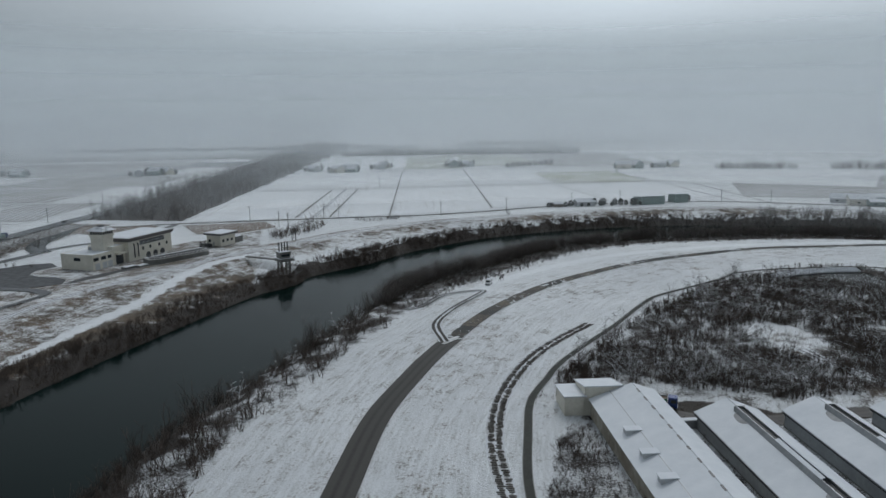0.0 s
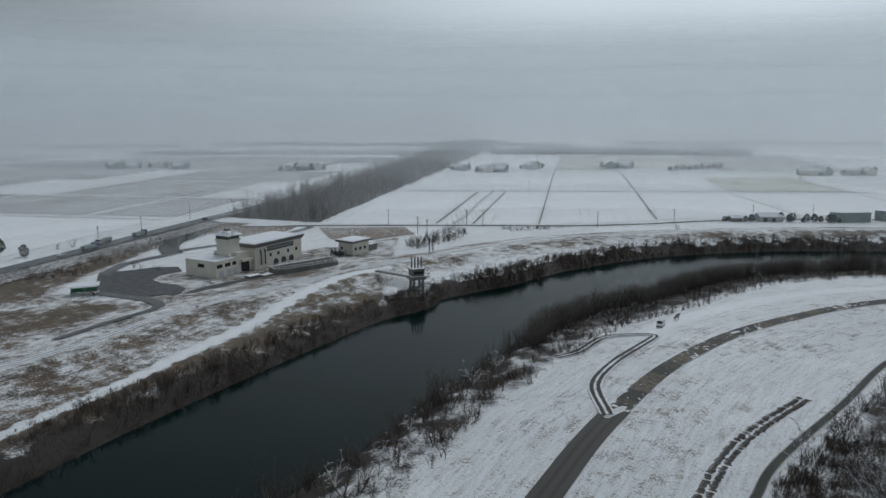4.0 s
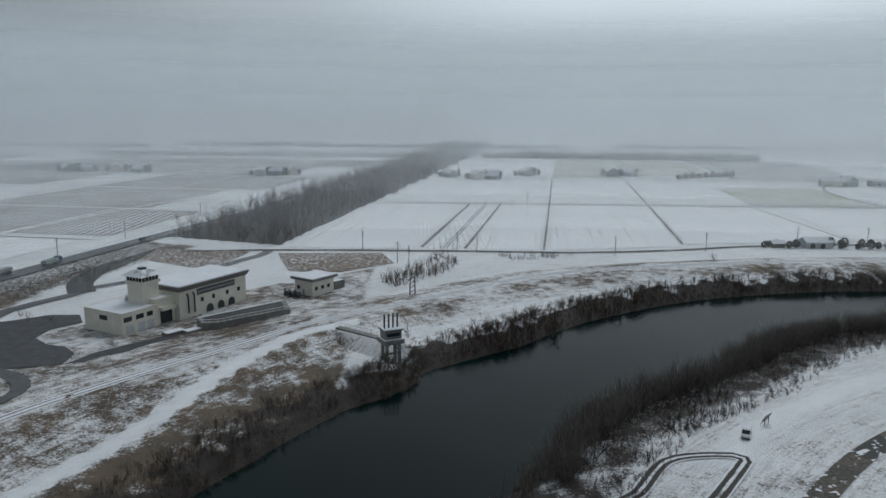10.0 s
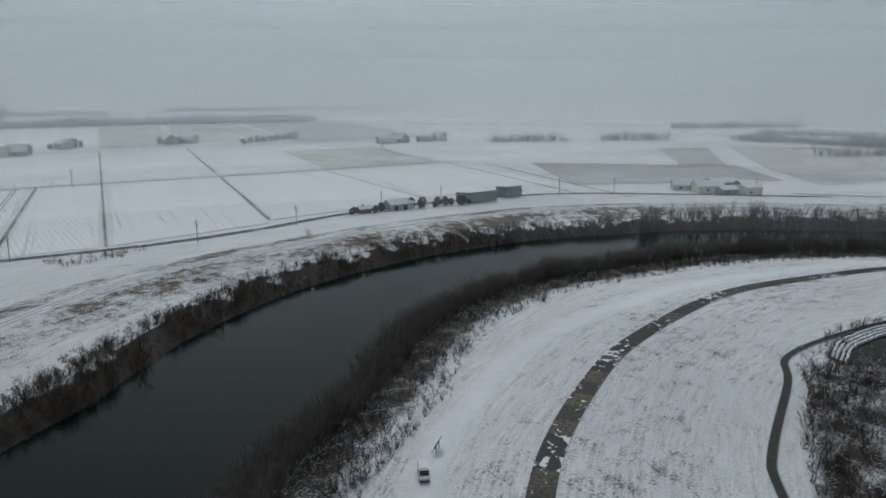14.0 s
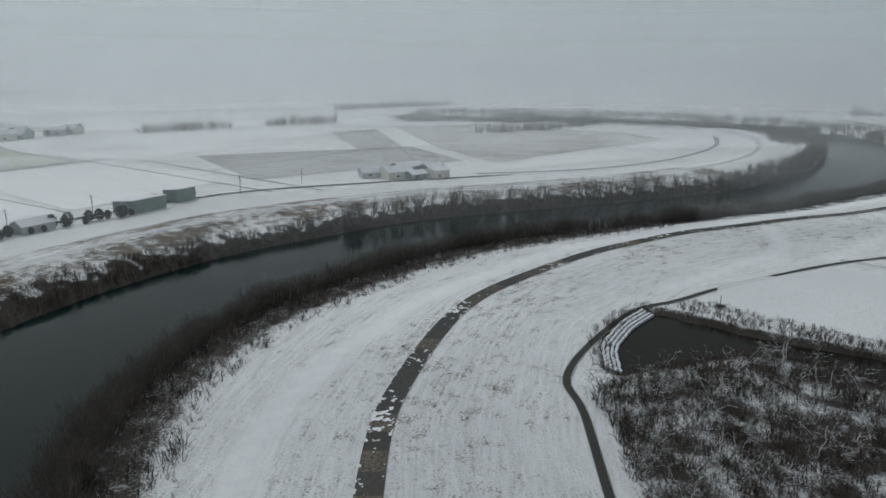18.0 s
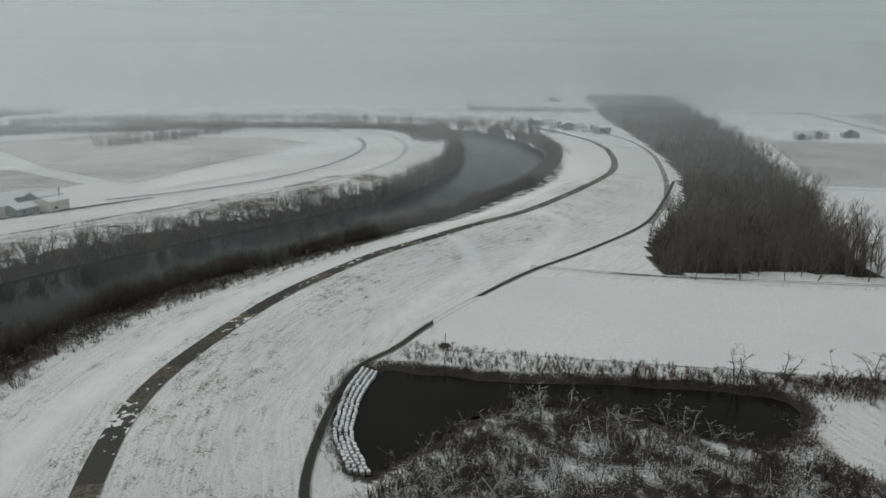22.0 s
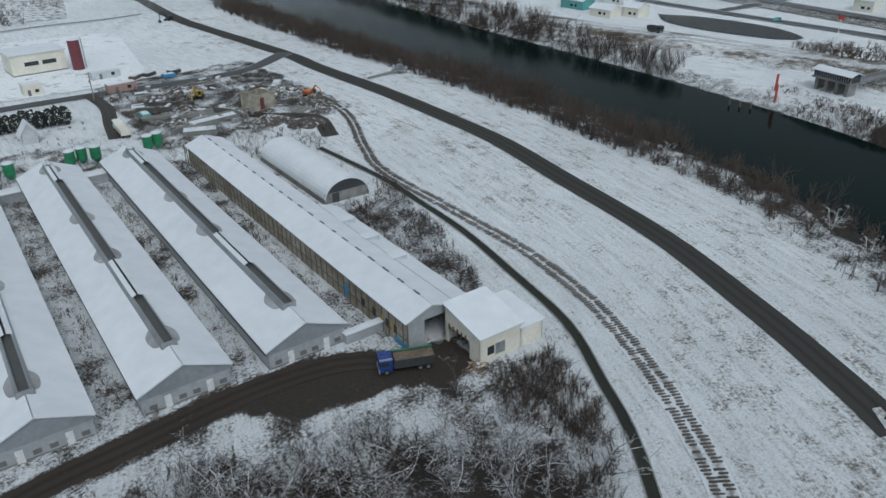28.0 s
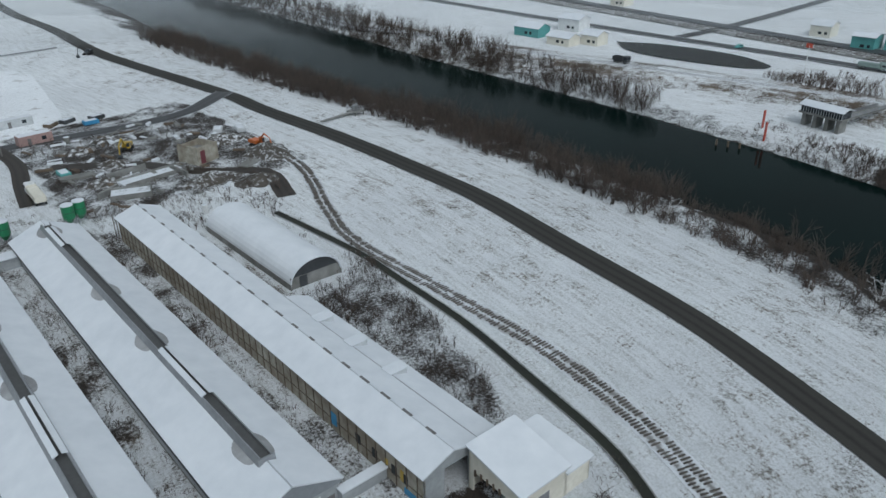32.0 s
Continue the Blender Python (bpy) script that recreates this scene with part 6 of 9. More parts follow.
# houses and trees beyond the highway
for X, Y, w, d, e, a, m, deg in ((-244, 272, 9, 13, 3.6, 6.2, M_WALL_PALE, 70), (-234, 262, 10, 15, 3.4, 5.8, M_GREEN_GREY, 75), (-252, 288, 11, 16, 4.0, 6.8, M_WALL_CREAM, 60), (-262, 276, 8, 10, 3.2, 5.4, M_TEAL, 80)):
    put(gable_house("roadside_house", w, d, e, a, m, M_ROOF, "low house with a snowy gable roof beyond the highway", "house", (("r", 0, 1.2, 2.0, 1.2, M_GLASS), ("f", 0, 0, 1.2, 2.0, M_FASCIA))), X, Y, deg)
for i, (X, Y) in enumerate(((-221, 274), (-238, 281), (-246, 262))):
    put(clump_tree("garden_evergreen", 5.5 + i, 2.2, "dark evergreen beside a roadside house", seed=500 + i), X, Y)

# cars and lorries on the highway
for i, (X, Y, kind) in enumerate(((-219.5, 325, "t"), (-224.5, 302, "d"), (-220, 285, "t"), (-222, 268, "c"), (-216, 388, "c"))):
    if kind == "c":
        v = car(M_WHITE if i % 2 else M_STEEL_DARK, "small car on the highway")
        put_n(v, X, Y, 92, z=0.75)
    else:
        v = truck(M_BLUE if kind == "t" else M_WHITE, M_GREEN_GREY if i != 1 else M_STEEL, "covered lorry driving on the highway", load=M_GREEN_GREY, length=10)
        put_n(v, X, Y, 0 if kind == "t" else 180, z=0.75)

# poles along the field road and highway
pole = utility_pole()
put_n(pole, -53, 394)
for X, Y in ((-99, 388), (-43, 392), (23, 397), (68, 416), (118, 442), (155, 450), (229, 448), (262, 440), (337, 405), (-230, 395), (-228, 340), (-226, 300), (-232, 480), (-30, 600), (-75, 360), (-68, 352)):
    copy_thing(pole, gp(*north(X, Y), z_at(*gn(X, Y))))

# farmyards among the fields
k = 0
for X, Y in ((-93, 806), (-78, 812), (-46, 862), (-40, 870), (50, 885), (68, 889), (255, 813), (272, 818), (303, 823), (320, 830), (-549, 786), (-530, 792), (-504, 807), (-470, 800), (-326, 794), (-298, 809), (-310, 800), (-125, 830)):
    k += 1
    h = gable_house("farmhouse", 8 + k % 3 * 2, 11 + k % 4 * 2, 4.0 + k % 2, 7.0 + k % 3, (M_WALL_PALE, M_WALL_CREAM, M_GREEN_GREY)[k % 3], M_ROOF_THIN, "distant farmhouse with a snowy gable roof", "farmhouse", (("l", 0, 1.2, 2.0, 1.2, M_GLASS), ("l", 3.5, 0, 1.0, 2.0, M_FASCIA)))
    put_n(h, X, Y, (k * 37) % 90)
    t = clump_tree("garden_evergreen", 6 + k % 4, 2.2 + k % 2, "dark evergreen beside a farmhouse", seed=k)
    put_n(t, X + 9, Y + 3)
    t = clump_tree("garden_evergreen", 5 + k % 3, 2.4, "dark evergreen beside a farmhouse", seed=k + 40)
    put_n(t, X - 10, Y - 2)
for i in range(9):
    put_n(clump_tree("garden_evergreen", 5 + i % 3, 3.0, "dark evergreen in a farm windbreak", seed=80 + i), 118 + i * 8, 858 + i * 6)

# sheds and clipped garden trees below the fields
h = shed_house("green_shed", 12, 17, 5.4, 4.2, M_GREEN_GREY, M_ROOF, "grey-green sheet-clad shed with a snowy sloping roof", "shed", (("r", 3, 0, 3.5, 3.2, M_STEEL),))
put_n(h, 176, 449, 100)
h = shed_house("green_shed", 9, 10, 5.8, 5.0, M_GREEN_GREY, M_ROOF, "tall grey-green shed with a nearly flat snowy roof", "shed", (("f", 1, 0, 2.5, 2.6, M_STEEL),))
put_n(h, 200, 456, 100)
h = gable_house("pale_shed", 7, 13, 3.0, 4.8, M_WALL_PALE, M_ROOF, "low pale shed with a snowy gable roof behind a hedge", "shed")
put_n(h, 127, 441, 100)
h = gable_house("garden_hut", 4, 6, 2.2, 3.2, M_WOOD, M_ROOF, "small garden hut with a snowy roof", "hut")
put_n(h, 107, 437, 100)
for i, (X, Y, s) in enumerate(((100, 434, 3.2), (103, 440, 2.6), (108, 442, 3.0), (112, 434, 3.6), (116, 437, 4.2), (118, 440, 3.0), (124, 436, 2.4), (129, 436, 2.4), (134, 441, 5.2), (138, 438, 4.4), (141, 442, 4.8), (146, 438, 2.6), (149, 441, 4.6), (153, 440, 4.8), (157, 441, 3.4), (161, 438, 5.0), (164, 441, 4.4), (167, 440, 2.6), (186, 455, 4.6), (189, 459, 4.0), (208, 458, 4.4))):
    put_n(clump_tree("garden_tree", s, s * 0.42, "clipped round evergreen garden tree dusted with snow", "garden tree", seed=120 + i), X, Y)

# farm inside the river bend
for X, Y, w, d, e, a, m, deg in ((311, 437, 9, 12, 3.2, 6.0, M_WALL_PALE, 60), (318, 424, 11, 15, 4.0, 6.6, M_WALL_CREAM, 70), (323, 414, 8, 10, 3.0, 4.5, M_GREEN_GREY, 80), (334, 407, 9, 10, 4.4, 5.6, M_WALL_CREAM, 80), (340, 436, 10, 16, 3.6, 5.5, M_GREEN_GREY, 75), (350, 424, 9, 12, 3.4, 5.0, M_GREEN_GREY, 75)):
    put_n(gable_house("farm_shed", w, d, e, a, m, M_ROOF, "snow-roofed farm shed inside the river bend", "shed", (("f", 0, 0, 2.6, 2.6, M_FASCIA), ("l", 2, 1.2, 1.6, 1.0, M_GLASS))), X, Y, deg)
field_n([(405, 416), (461, 413), (622, 392), (662, 454), (703, 590), (556, 648), (449, 503)], M_FIELD_BROWN, "brown ploughed field inside the river bend")
field_n([(380, 396), (470, 360), (640, 352), (690, 400), (560, 392), (440, 408)], M_FIELD, "white field inside the river bend")
lane_n("inner_track", [(360, 398), (400, 368), (450, 345), (520, 335), (610, 345), (690, 385), (740, 460)], 6.0, M_TRACK, "double track along the inner levee")
for ring, m in (([(260, 480), (400, 440), (440, 520), (300, 600)], M_FIELD_GREY), ([(300, 620), (520, 660), (500, 860), (330, 860)], M_FIELD), ([(400, 540), (430, 520), (530, 650), (480, 660)], M_FIELD_GREY)):
    field_n(ring, m, "wide snowy field inside the river bend")


# ---- farm plan ----
LAYER_X, LAYER_Y = 155.0, 84.5
OLD_X, OLD_Y = 54.6, 79.8
QUON_X, QUON_Y = 38.6, 25.0
SILOS = [(132.2, -31), (129.6, -32), (119.2, -31), (116.6, -32), (114.0, -31), (101.2, -31), (98.4, -32), (95.4, -31), (82.4, -31), (79.6, -32), (76.6, -31), (64.2, -31), (61.6, -32)]
HOUSE_X, HOUSE_Y = 147.5, -37.0
FARM_TRACK2 = [(171, 91), (174.5, 82), (172.5, 69), (173, 45), (175, 10), (176, -20), (176, -49), (174, -70), (170, -90)]
TRUCK = (61.2, 83.0, -112)


# ---- the rest of the farm ----
def layer_house():
    """The tall long house with a cross wing and a high block at its front; front at y = 0, back at -L."""
    L, W, eave, apex = 97.0, 17.6, 4.4, 7.4
    ob = empty("layer_house", label="long grey poultry house with slotted side wall and high front block", category="barn")
    for s in (-1, 1):
        # the slotted side is coloured dark to give the shade between its panels
        part("side_wall", boxes((s * W / 2 - (0.2 if s > 0 else 0), s * W / 2 + (0 if s > 0 else 0.2), -L, -10, -0.3, eave)), M_VENT_SHADE if s < 0 else M_WALL_GREY, ob)
    n = 38
    first = part("wall_panel", boxes((-0.12, 0.12, -0.55, 0.55, 0.3, eave - 0.35)), M_WALL_PALE, ob, "pale upright wall panel")
    first.location = (-W / 2 - 0.04, -13, 0)
    for i in range(1, n):
        share("wall_panel", first, ob, Matrix.Translation((-W / 2 - 0.04, -13 - i * (L - 18) / n, 0)))
    part("gable_wall", gable_wall(W, eave, apex, -L + 0.1), M_WALL_GREY, ob)
    part("gable_wall", gable_wall(W, eave, apex, -9.0), M_WALL_GREY, ob)
    k = (apex - eave) / (W / 2)
    for s in (-1, 1):
        part("roof_slope", roof_slope(bmesh.new(), s * (W / 2 + 0.6), eave - 0.6 * k, s * 0.02, apex, -L - 0.4, -8.5), M_ROOF, ob, "snowy ribbed roof slope")
    part("ridge_cap", boxes((-0.2, 0.2, -L, -9, apex + 0.18, apex + 0.36)), M_ROOF, ob)
    # cross wings at the front and at the back
    for y0, y1, x0, x1 in ((-17.5, -9.5, -W / 2 - 3.0, W / 2 + 1.5), (-L, -L + 8, -W / 2 - 3.0, W / 2 + 2.0)):
        c = (y0 + y1) / 2
        for box in ((x0, x0 + 0.2, y0, y1, -0.3, eave), (x1 - 0.2, x1, y0, y1, -0.3, eave), (x0 + 0.2, -W / 2, y0, y0 + 0.2, -0.3, eave), (x0 + 0.2, -W / 2, y1 - 0.2, y1, -0.3, eave)):
            part("cross_wing_wall", boxes(box), M_WALL_GREY, ob)
        for s in (-1, 1):
            bm = bmesh.new()
            n1 = [(x0 - 0.4, c + s * 4.5, eave - 0.15), (x1 + 0.4, c + s * 4.5, eave - 0.15), (x1 + 0.4, c, eave + 1.7), (x0 - 0.4, c, eave + 1.7)]
            lo, hi = [bm.verts.new(p) for p in n1], [bm.verts.new((p[0], p[1], p[2] + 0.2)) for p in n1]
            for i in range(4):
                j = (i + 1) % 4
                bm.faces.new((lo[i], lo[j], hi[j], hi[i]))
            bm.faces.new(lo[::-1])
            bm.faces.new(hi)
            bmesh.ops.recalc_face_normals(bm, faces=bm.faces)
            part("cross_wing_roof", bm, M_ROOF, ob, "snowy cross wing roof")
    # high front block with a dark sloping roof
    x0, x1 = -6.0, 6.0
    part("front_block", boxes((x0, x1, -8.4, 0, -0.3, 6.6)), M_WALL_GREY, ob)
    # near-black strips give the slot its shade by colour
    part("clerestory", boxes((x0 + 0.3, x1 - 0.3, -0.5, -0.05, 6.6, 7.4), (x0 + 0.3, x0 + 0.5, -8.2, -0.5, 6.6, 7.42)), M_DARK, ob, "dark open clerestory slot")
    bm = bmesh.new()
    q = [(x0 - 0.3, 0.3, 7.4), (x1 + 0.3, 0.3, 7.4), (x1 + 0.3, -8.8, 8.1), (x0 - 0.3, -8.8, 8.1)]
    lo, hi = [bm.verts.new(p) for p in q], [bm.verts.new((p[0], p[1], p[2] + 0.25)) for p in q]
    for i in range(4):
        j = (i + 1) % 4
        bm.faces.new((lo[i], lo[j], hi[j], hi[i]))
    bm.faces.new(lo[::-1])
    bm.faces.new(hi)
    bmesh.ops.recalc_face_normals(bm, faces=bm.faces)
    part("block_roof", bm, M_FASCIA, ob, "bare dark grey sheet roof")
    part("vent_hood", boxes((x0 - 0.7, x0, -2.2, -1.4, 2.2, 3.0)), M_STEEL, ob)
    part("side_door", boxes((x0 - 0.06, x0, -7.6, -6.6, 0, 3.4), (x0 - 0.06, x0, -5.6, -5.0, 0.8, 3.8)), M_FASCIA, ob)
    part("brace", rod(bmesh.new(), (x0 - 0.3, -7.8, 5.6), (x0 - 3.0, -10.5, 2.6), 0.09, n=5), M_STEEL_DARK, ob)
    part("plinth", boxes((x0 - 0.1, x1 + 0.1, -8.4, 0.1, -0.4, 0.4)), M_CONCRETE, ob)
    return ob


put(layer_house(), LAYER_X, LAYER_Y, z=0.0)

o = shed_house("garage_hut", 6.2, 5.0, 3.6, 2.9, M_WALL_PALE, M_ROOF, "small white garage hut with a snowy roof and open arched doorway", "garage", (("l", 0.2, 0.02, 3.0, 2.3, M_DARK),))
put(o, LAYER_X + 8.6, LAYER_Y + 4.5, 180, z=0.0)


def old_barn():
    """The stained old barn, with a lean-to and roof lights on its far slope; front at y = 0, back at -L; x runs to its far side."""
    L, W, eave, apex = 96.0, 8.4, 5.15, 6.65
    ob = empty("old_barn", label="long old barn with stained board walls and a snowy roof", category="barn")
    part("side_wall", boxes((W / 2 - 0.2, W / 2, -L, 0, -0.3, eave)), M_WALL_OLD, ob, "stained peeling board wall")
    part("side_wall", boxes((-W / 2, -W / 2 + 0.2, -L, -46, -0.3, eave)), M_WALL_OLD, ob)
    first = part("wall_post", boxes((-0.06, 0.06, -0.07, 0.07, 0.0, eave - 0.3)), M_WOOD, ob)
    first.location = (W / 2 + 0.03, -1.2, 0)
    for i in range(1, 50):
        share("wall_post", first, ob, Matrix.Translation((W / 2 + 0.03, -1.2 - i * 2.0, 0)))
    part("wall_rail", boxes((W / 2, W / 2 + 0.05, -L, -0.3, 1.7, 1.85)), M_WOOD, ob)
    # front gable with a tall open doorway
    part("gable_wall", prism(bmesh.new(), [(-W / 2, 0), (-2.6, 0), (-2.6, 4.4), (0, 4.4), (0, apex), (-W / 2, eave)], -0.2, 0), M_WALL_GREY, ob)
    part("gable_wall", prism(bmesh.new(), [(0, 4.4), (1.2, 4.4), (1.2, 0), (W / 2, 0), (W / 2, eave), (0, apex)], -0.2, 0), M_WALL_GREY, ob)
    part("back_gable", gable_wall(W, eave, apex, -L + 0.1), M_WALL_OLD, ob)
    # added black sheet behind the doorway, in place of interior shade
    part("dark_interior", boxes((-2.6, 1.2, -6.0, -5.8, 0, 4.4)), M_DARK, ob)
    k = (apex - eave) / (W / 2)
    part("roof_slope", roof_slope(bmesh.new(), W / 2 + 0.5, eave - 0.5 * k, 0.02, apex, -L - 0.4, 0.4), M_ROOF, ob, "snowy roof slope")
    part("roof_slope", roof_slope(bmesh.new(), -W / 2 - 0.4, eave - 0.4 * k, -0.02, apex, -L - 0.4, -46), M_ROOF, ob, "snowy roof slope")
    part("lean_to_roof", roof_slope(bmesh.new(), -9.0, apex - 9.0 * k, -0.02, apex, -46, 0.4), M_ROOF, ob, "wide low lean-to roof under snow")
    part("lean_to_wall", boxes((-8.7, -8.5, -46, -0.2, -0.3, apex - 8.6 * k)), M_WALL_OLD, ob)
    part("lean_to_end", prism(bmesh.new(), [(-8.5, -0.3), (-W / 2 + 0.2, -0.3), (-W / 2 + 0.2, eave), (-8.5, apex - 8.6 * k)], -46, -45.8), M_WALL_OLD, ob)
    part("lean_to_front", prism(bmesh.new(), [(-8.5, -0.3), (-W / 2, -0.3), (-W / 2, eave - 0.05), (-8.5, apex - 8.6 * k)], -0.2, 0), M_WALL_GREY, ob)
    part("roof_seam", roof_slope(bmesh.new(), -4.75, apex - 4.75 * k + 0.215, -4.6, apex - 4.6 * k + 0.215, -46, 0.4, 0.05), M_STEEL, ob, "grey seam between roof and lean-to")
    rng = random.Random(5)
    for i in range(22):
        y = -3 - i * 4.4
        part("ridge_gap", boxes((-0.26, 0.1, y - 2.0 * rng.uniform(0.6, 1), y, apex + 0.17, apex + 0.26)), M_FASCIA, ob, "bare dark ridge capping")
    for y in (-18.4, -27.6, -36.4):
        x0, x1 = -7.2, -4.4
        z0, z1 = apex - 7.2 * k + 0.1, apex - 4.4 * k + 0.24
        v = ((x0, y - 0.9, z0), (x0, y + 0.9, z0), (x0, y + 0.9, z1), (x0, y - 0.9, z1), (x1, y - 0.9, z1), (x1, y + 0.9, z1), (x1, y - 0.9, z1 - 0.3), (x1, y + 0.9, z1 - 0.3))
        bm = bmesh.new()
        v = [bm.verts.new(q) for q in v]
        for f in ((0, 1, 2, 3), (0, 3, 4, 6), (1, 7, 5, 2), (4, 5, 7, 6), (0, 6, 7, 1)):
            bm.faces.new([v[i] for i in f])
        bmesh.ops.recalc_face_normals(bm, faces=bm.faces)
        d = part("dormer", bm, M_WALL_PALE, ob, "small roof dormer")
        part("dormer_snow", boxes((x0 - 0.2, x1 + 0.1, y - 1.05, y + 1.05, z1, z1 + 0.12)), M_ROOF, d)
    for y in (-3.5, -5.6, -9.5, -13.0):
        part("window", boxes((W / 2, W / 2 + 0.07, y - 0.5, y + 0.5, 1.5, 2.9)), M_DARK, ob, "broken dark window")
    for y, z, h in ((-4.0, 1.6, 1.6), (-7.0, 2.2, 0.8)):
        part("exposed_insulation", boxes((W / 2 + 0.02, W / 2 + 0.09, y - 0.35, y + 0.25, z, z + h)), M_YELLOW, ob, "torn yellow insulation")
    part("tarpaulin", boxes((W / 2 + 0.02, W / 2 + 0.12, -3.6, -0.4, 0.1, 1.0)), M_BLUE_TARP, ob, "blue tarpaulin")
    part("tarpaulin", boxes((W / 2 + 0.02, W / 2 + 0.1, -19, -17.8, 1.0, 3.0)), M_BLUE_TARP, ob, "blue tarpaulin")
    return ob


put(old_barn(), OLD_X, OLD_Y, z=0.0)


def block_annex():
    """A low block-walled annex; roof falls from y = 0 to y = D."""
    W, D = 7.6, 8.4
    ob = empty("block_annex", label="cream block annex with two snowy roofs and an open bay", category="outbuilding")
    for x0, x1, hi, lo in ((-W, 0, 6.3, 4.7), (-W - 4.2, -W, 4.2, 3.7)):
        side = [(0, -0.3), (D, -0.3), (D, lo - 0.2), (0, hi - 0.2)]
        for x, open_bay in ((x0, False), (x1 - 0.2, x1 == 0)):
            bm = bmesh.new()
            if open_bay:
                rows = [[(0, -0.3), (0.8, -0.3), (0.8, hi - 0.4), (0, hi - 0.2)], [(0.8, 2.9), (6.0, 2.9), (6.0, lo + 0.2), (0.8, hi - 0.4)], [(6.0, -0.3), (D, -0.3), (D, lo - 0.2), (6.0, lo + 0.2)]]
            else:
                rows = [side]
            for r in rows:
                a, b = [bm.verts.new((x, *q)) for q in r], [bm.verts.new((x + 0.2, *q)) for q in r]
                for i in range(len(r)):
                    j = (i + 1) % len(r)
                    bm.faces.new((a[i], a[j], b[j], b[i]))
                bm.faces.new(a[::-1])
                bm.faces.new(b)
            bmesh.ops.recalc_face_normals(bm, faces=bm.faces)
            part("side_wall", bm, M_WALL_CREAM, ob, "cream block wall")
        part("front_wall", boxes((x0, x1, D - 0.2, D, -0.3, lo - 0.2)), M_WALL_CREAM, ob)
        part("back_wall", boxes((x0, x1, 0, 0.2, -0.3, hi - 0.2)), M_WALL_CREAM, ob)
        bm = bmesh.new()
        q = [(x0 - 0.3, -0.4, hi - 0.1), (x1 + 0.3, -0.4, hi - 0.1), (x1 + 0.3, D + 0.4, lo - 0.25), (x0 - 0.3, D + 0.4, lo - 0.25)]
        a, b = [bm.verts.new(p) for p in q], [bm.verts.new((p[0], p[1], p[2] + 0.22)) for p in q]
        for i in range(4):
            j = (i + 1) % 4
            bm.faces.new((a[i], a[j], b[j], b[i]))
        bm.faces.new(a[::-1])
        bm.faces.new(b)
        bmesh.ops.recalc_face_normals(bm, faces=bm.faces)
        part("roof", bm, M_ROOF, ob, "smooth snow on the sloping roof")
    part("window", boxes((-2.6, -1.4, D, D + 0.06, 1.2, 2.6)), M_GLASS, ob)
    part("shutter", boxes((-4.6, -2.8, D, D + 0.08, 0.8, 2.7)), M_STEEL, ob)
    for i in range(5):
        part("hay_rail", boxes((-0.1, 0.12, 1.0 + i * 1.0, 1.25 + i * 1.0, 2.5, 3.4)), M_WOOD, ob, "bare roof timber")
    # added black sheet that darkens the open bay like shade
    part("dark_interior", boxes((-5.0, -4.8, 0.3, D - 0.3, 0, 3.0)), M_DARK, ob)
    return ob


put(block_annex(), OLD_X - 2.1, OLD_Y + 0.6, z=0.0)


def quonset():
    L, r = 34.0, 5.3
    ob = empty("arched_store", label="arched sheet-steel store with snow over its round roof", category="store")
    arc = [(r * math.cos(a), 0.9 + 4.0 * math.sin(a)) for a in np.linspace(0, math.pi, 17)]
    part("arched_roof", prism(bmesh.new(), arc + [(x * 0.97, z * 0.97) for x, z in arc[::-1]], -L, 0), M_ROOF, ob, "snow-covered arched roof")
    part("side_wall", boxes((r - 0.2, r + 0.02, -L, 0, -0.3, 1.2), (-r - 0.02, -r + 0.2, -L, 0, -0.3, 1.2)), M_CONCRETE, ob)
    part("end_wall", prism(bmesh.new(), [(-r + 0.2, -0.3), (r - 0.2, -0.3), (r - 0.2, 2.3), (-r + 0.2, 2.3)], -0.5, -0.3), M_CONCRETE, ob)
    part("lunette", prism(bmesh.new(), [(x * 0.95, max(2.3, z * 0.95)) for x, z in arc], -0.45, -0.3), M_STEEL_DARK, ob, "dark arched gable above the block wall")
    part("end_wall", prism(bmesh.new(), [(-r + 0.2, -0.3), (r - 0.2, -0.3)] + [(x * 0.95, z * 0.95) for x, z in arc], -L + 0.1, -L + 0.3), M_CONCRETE, ob)
    part("door", boxes((1.8, 3.4, -0.3, -0.2, 0, 2.2)), M_STEEL_DARK, ob)
    ribs = bmesh.new()
    for i in range(9):
        box(ribs, r - 0.02, r + 0.12, -2 - i * 3.8, -1.8 - i * 3.8, 0, 1.2)
    part("buttresses", ribs, M_CONCRETE, ob)
    return ob


put(quonset(), QUON_X, QUON_Y, z=0.0)

# feed silos behind the barns, and the low passage that links them
s0 = silo()
for n, (X, Y) in enumerate(SILOS):
    (put(s0, X, Y, z=0.0) if n == 0 else copy_thing(s0, gp(X, Y, 0)))
for X0, X1 in zip(BARN_X[:-1], BARN_X[1:]):
    o = empty("link_passage", label="low link passage between two barns with a snowy roof", category="passage")
    part("wall_block", boxes((-(X0 - X1 - 12.2) / 2, (X0 - X1 - 12.2) / 2, -1.4, 1.4, -0.3, 2.2)), M_WALL_GREY, o)
    part("roof", boxes((-(X0 - X1 - 12.2) / 2, (X0 - X1 - 12.2) / 2, -1.7, 1.7, 2.2, 2.42)), M_ROOF, o, "snowy flat roof")
    put(o, (X0 + X1) / 2, BARN_Y[0] - BARN_L + 4, z=0.0)
o = empty("link_wall", label="low grey wall with a sloping cap joining two barns", category="wall")
part("wall", boxes((-3.2, 3.2, -0.5, 0.5, -0.3, 1.7)), M_WALL_GREY, o)
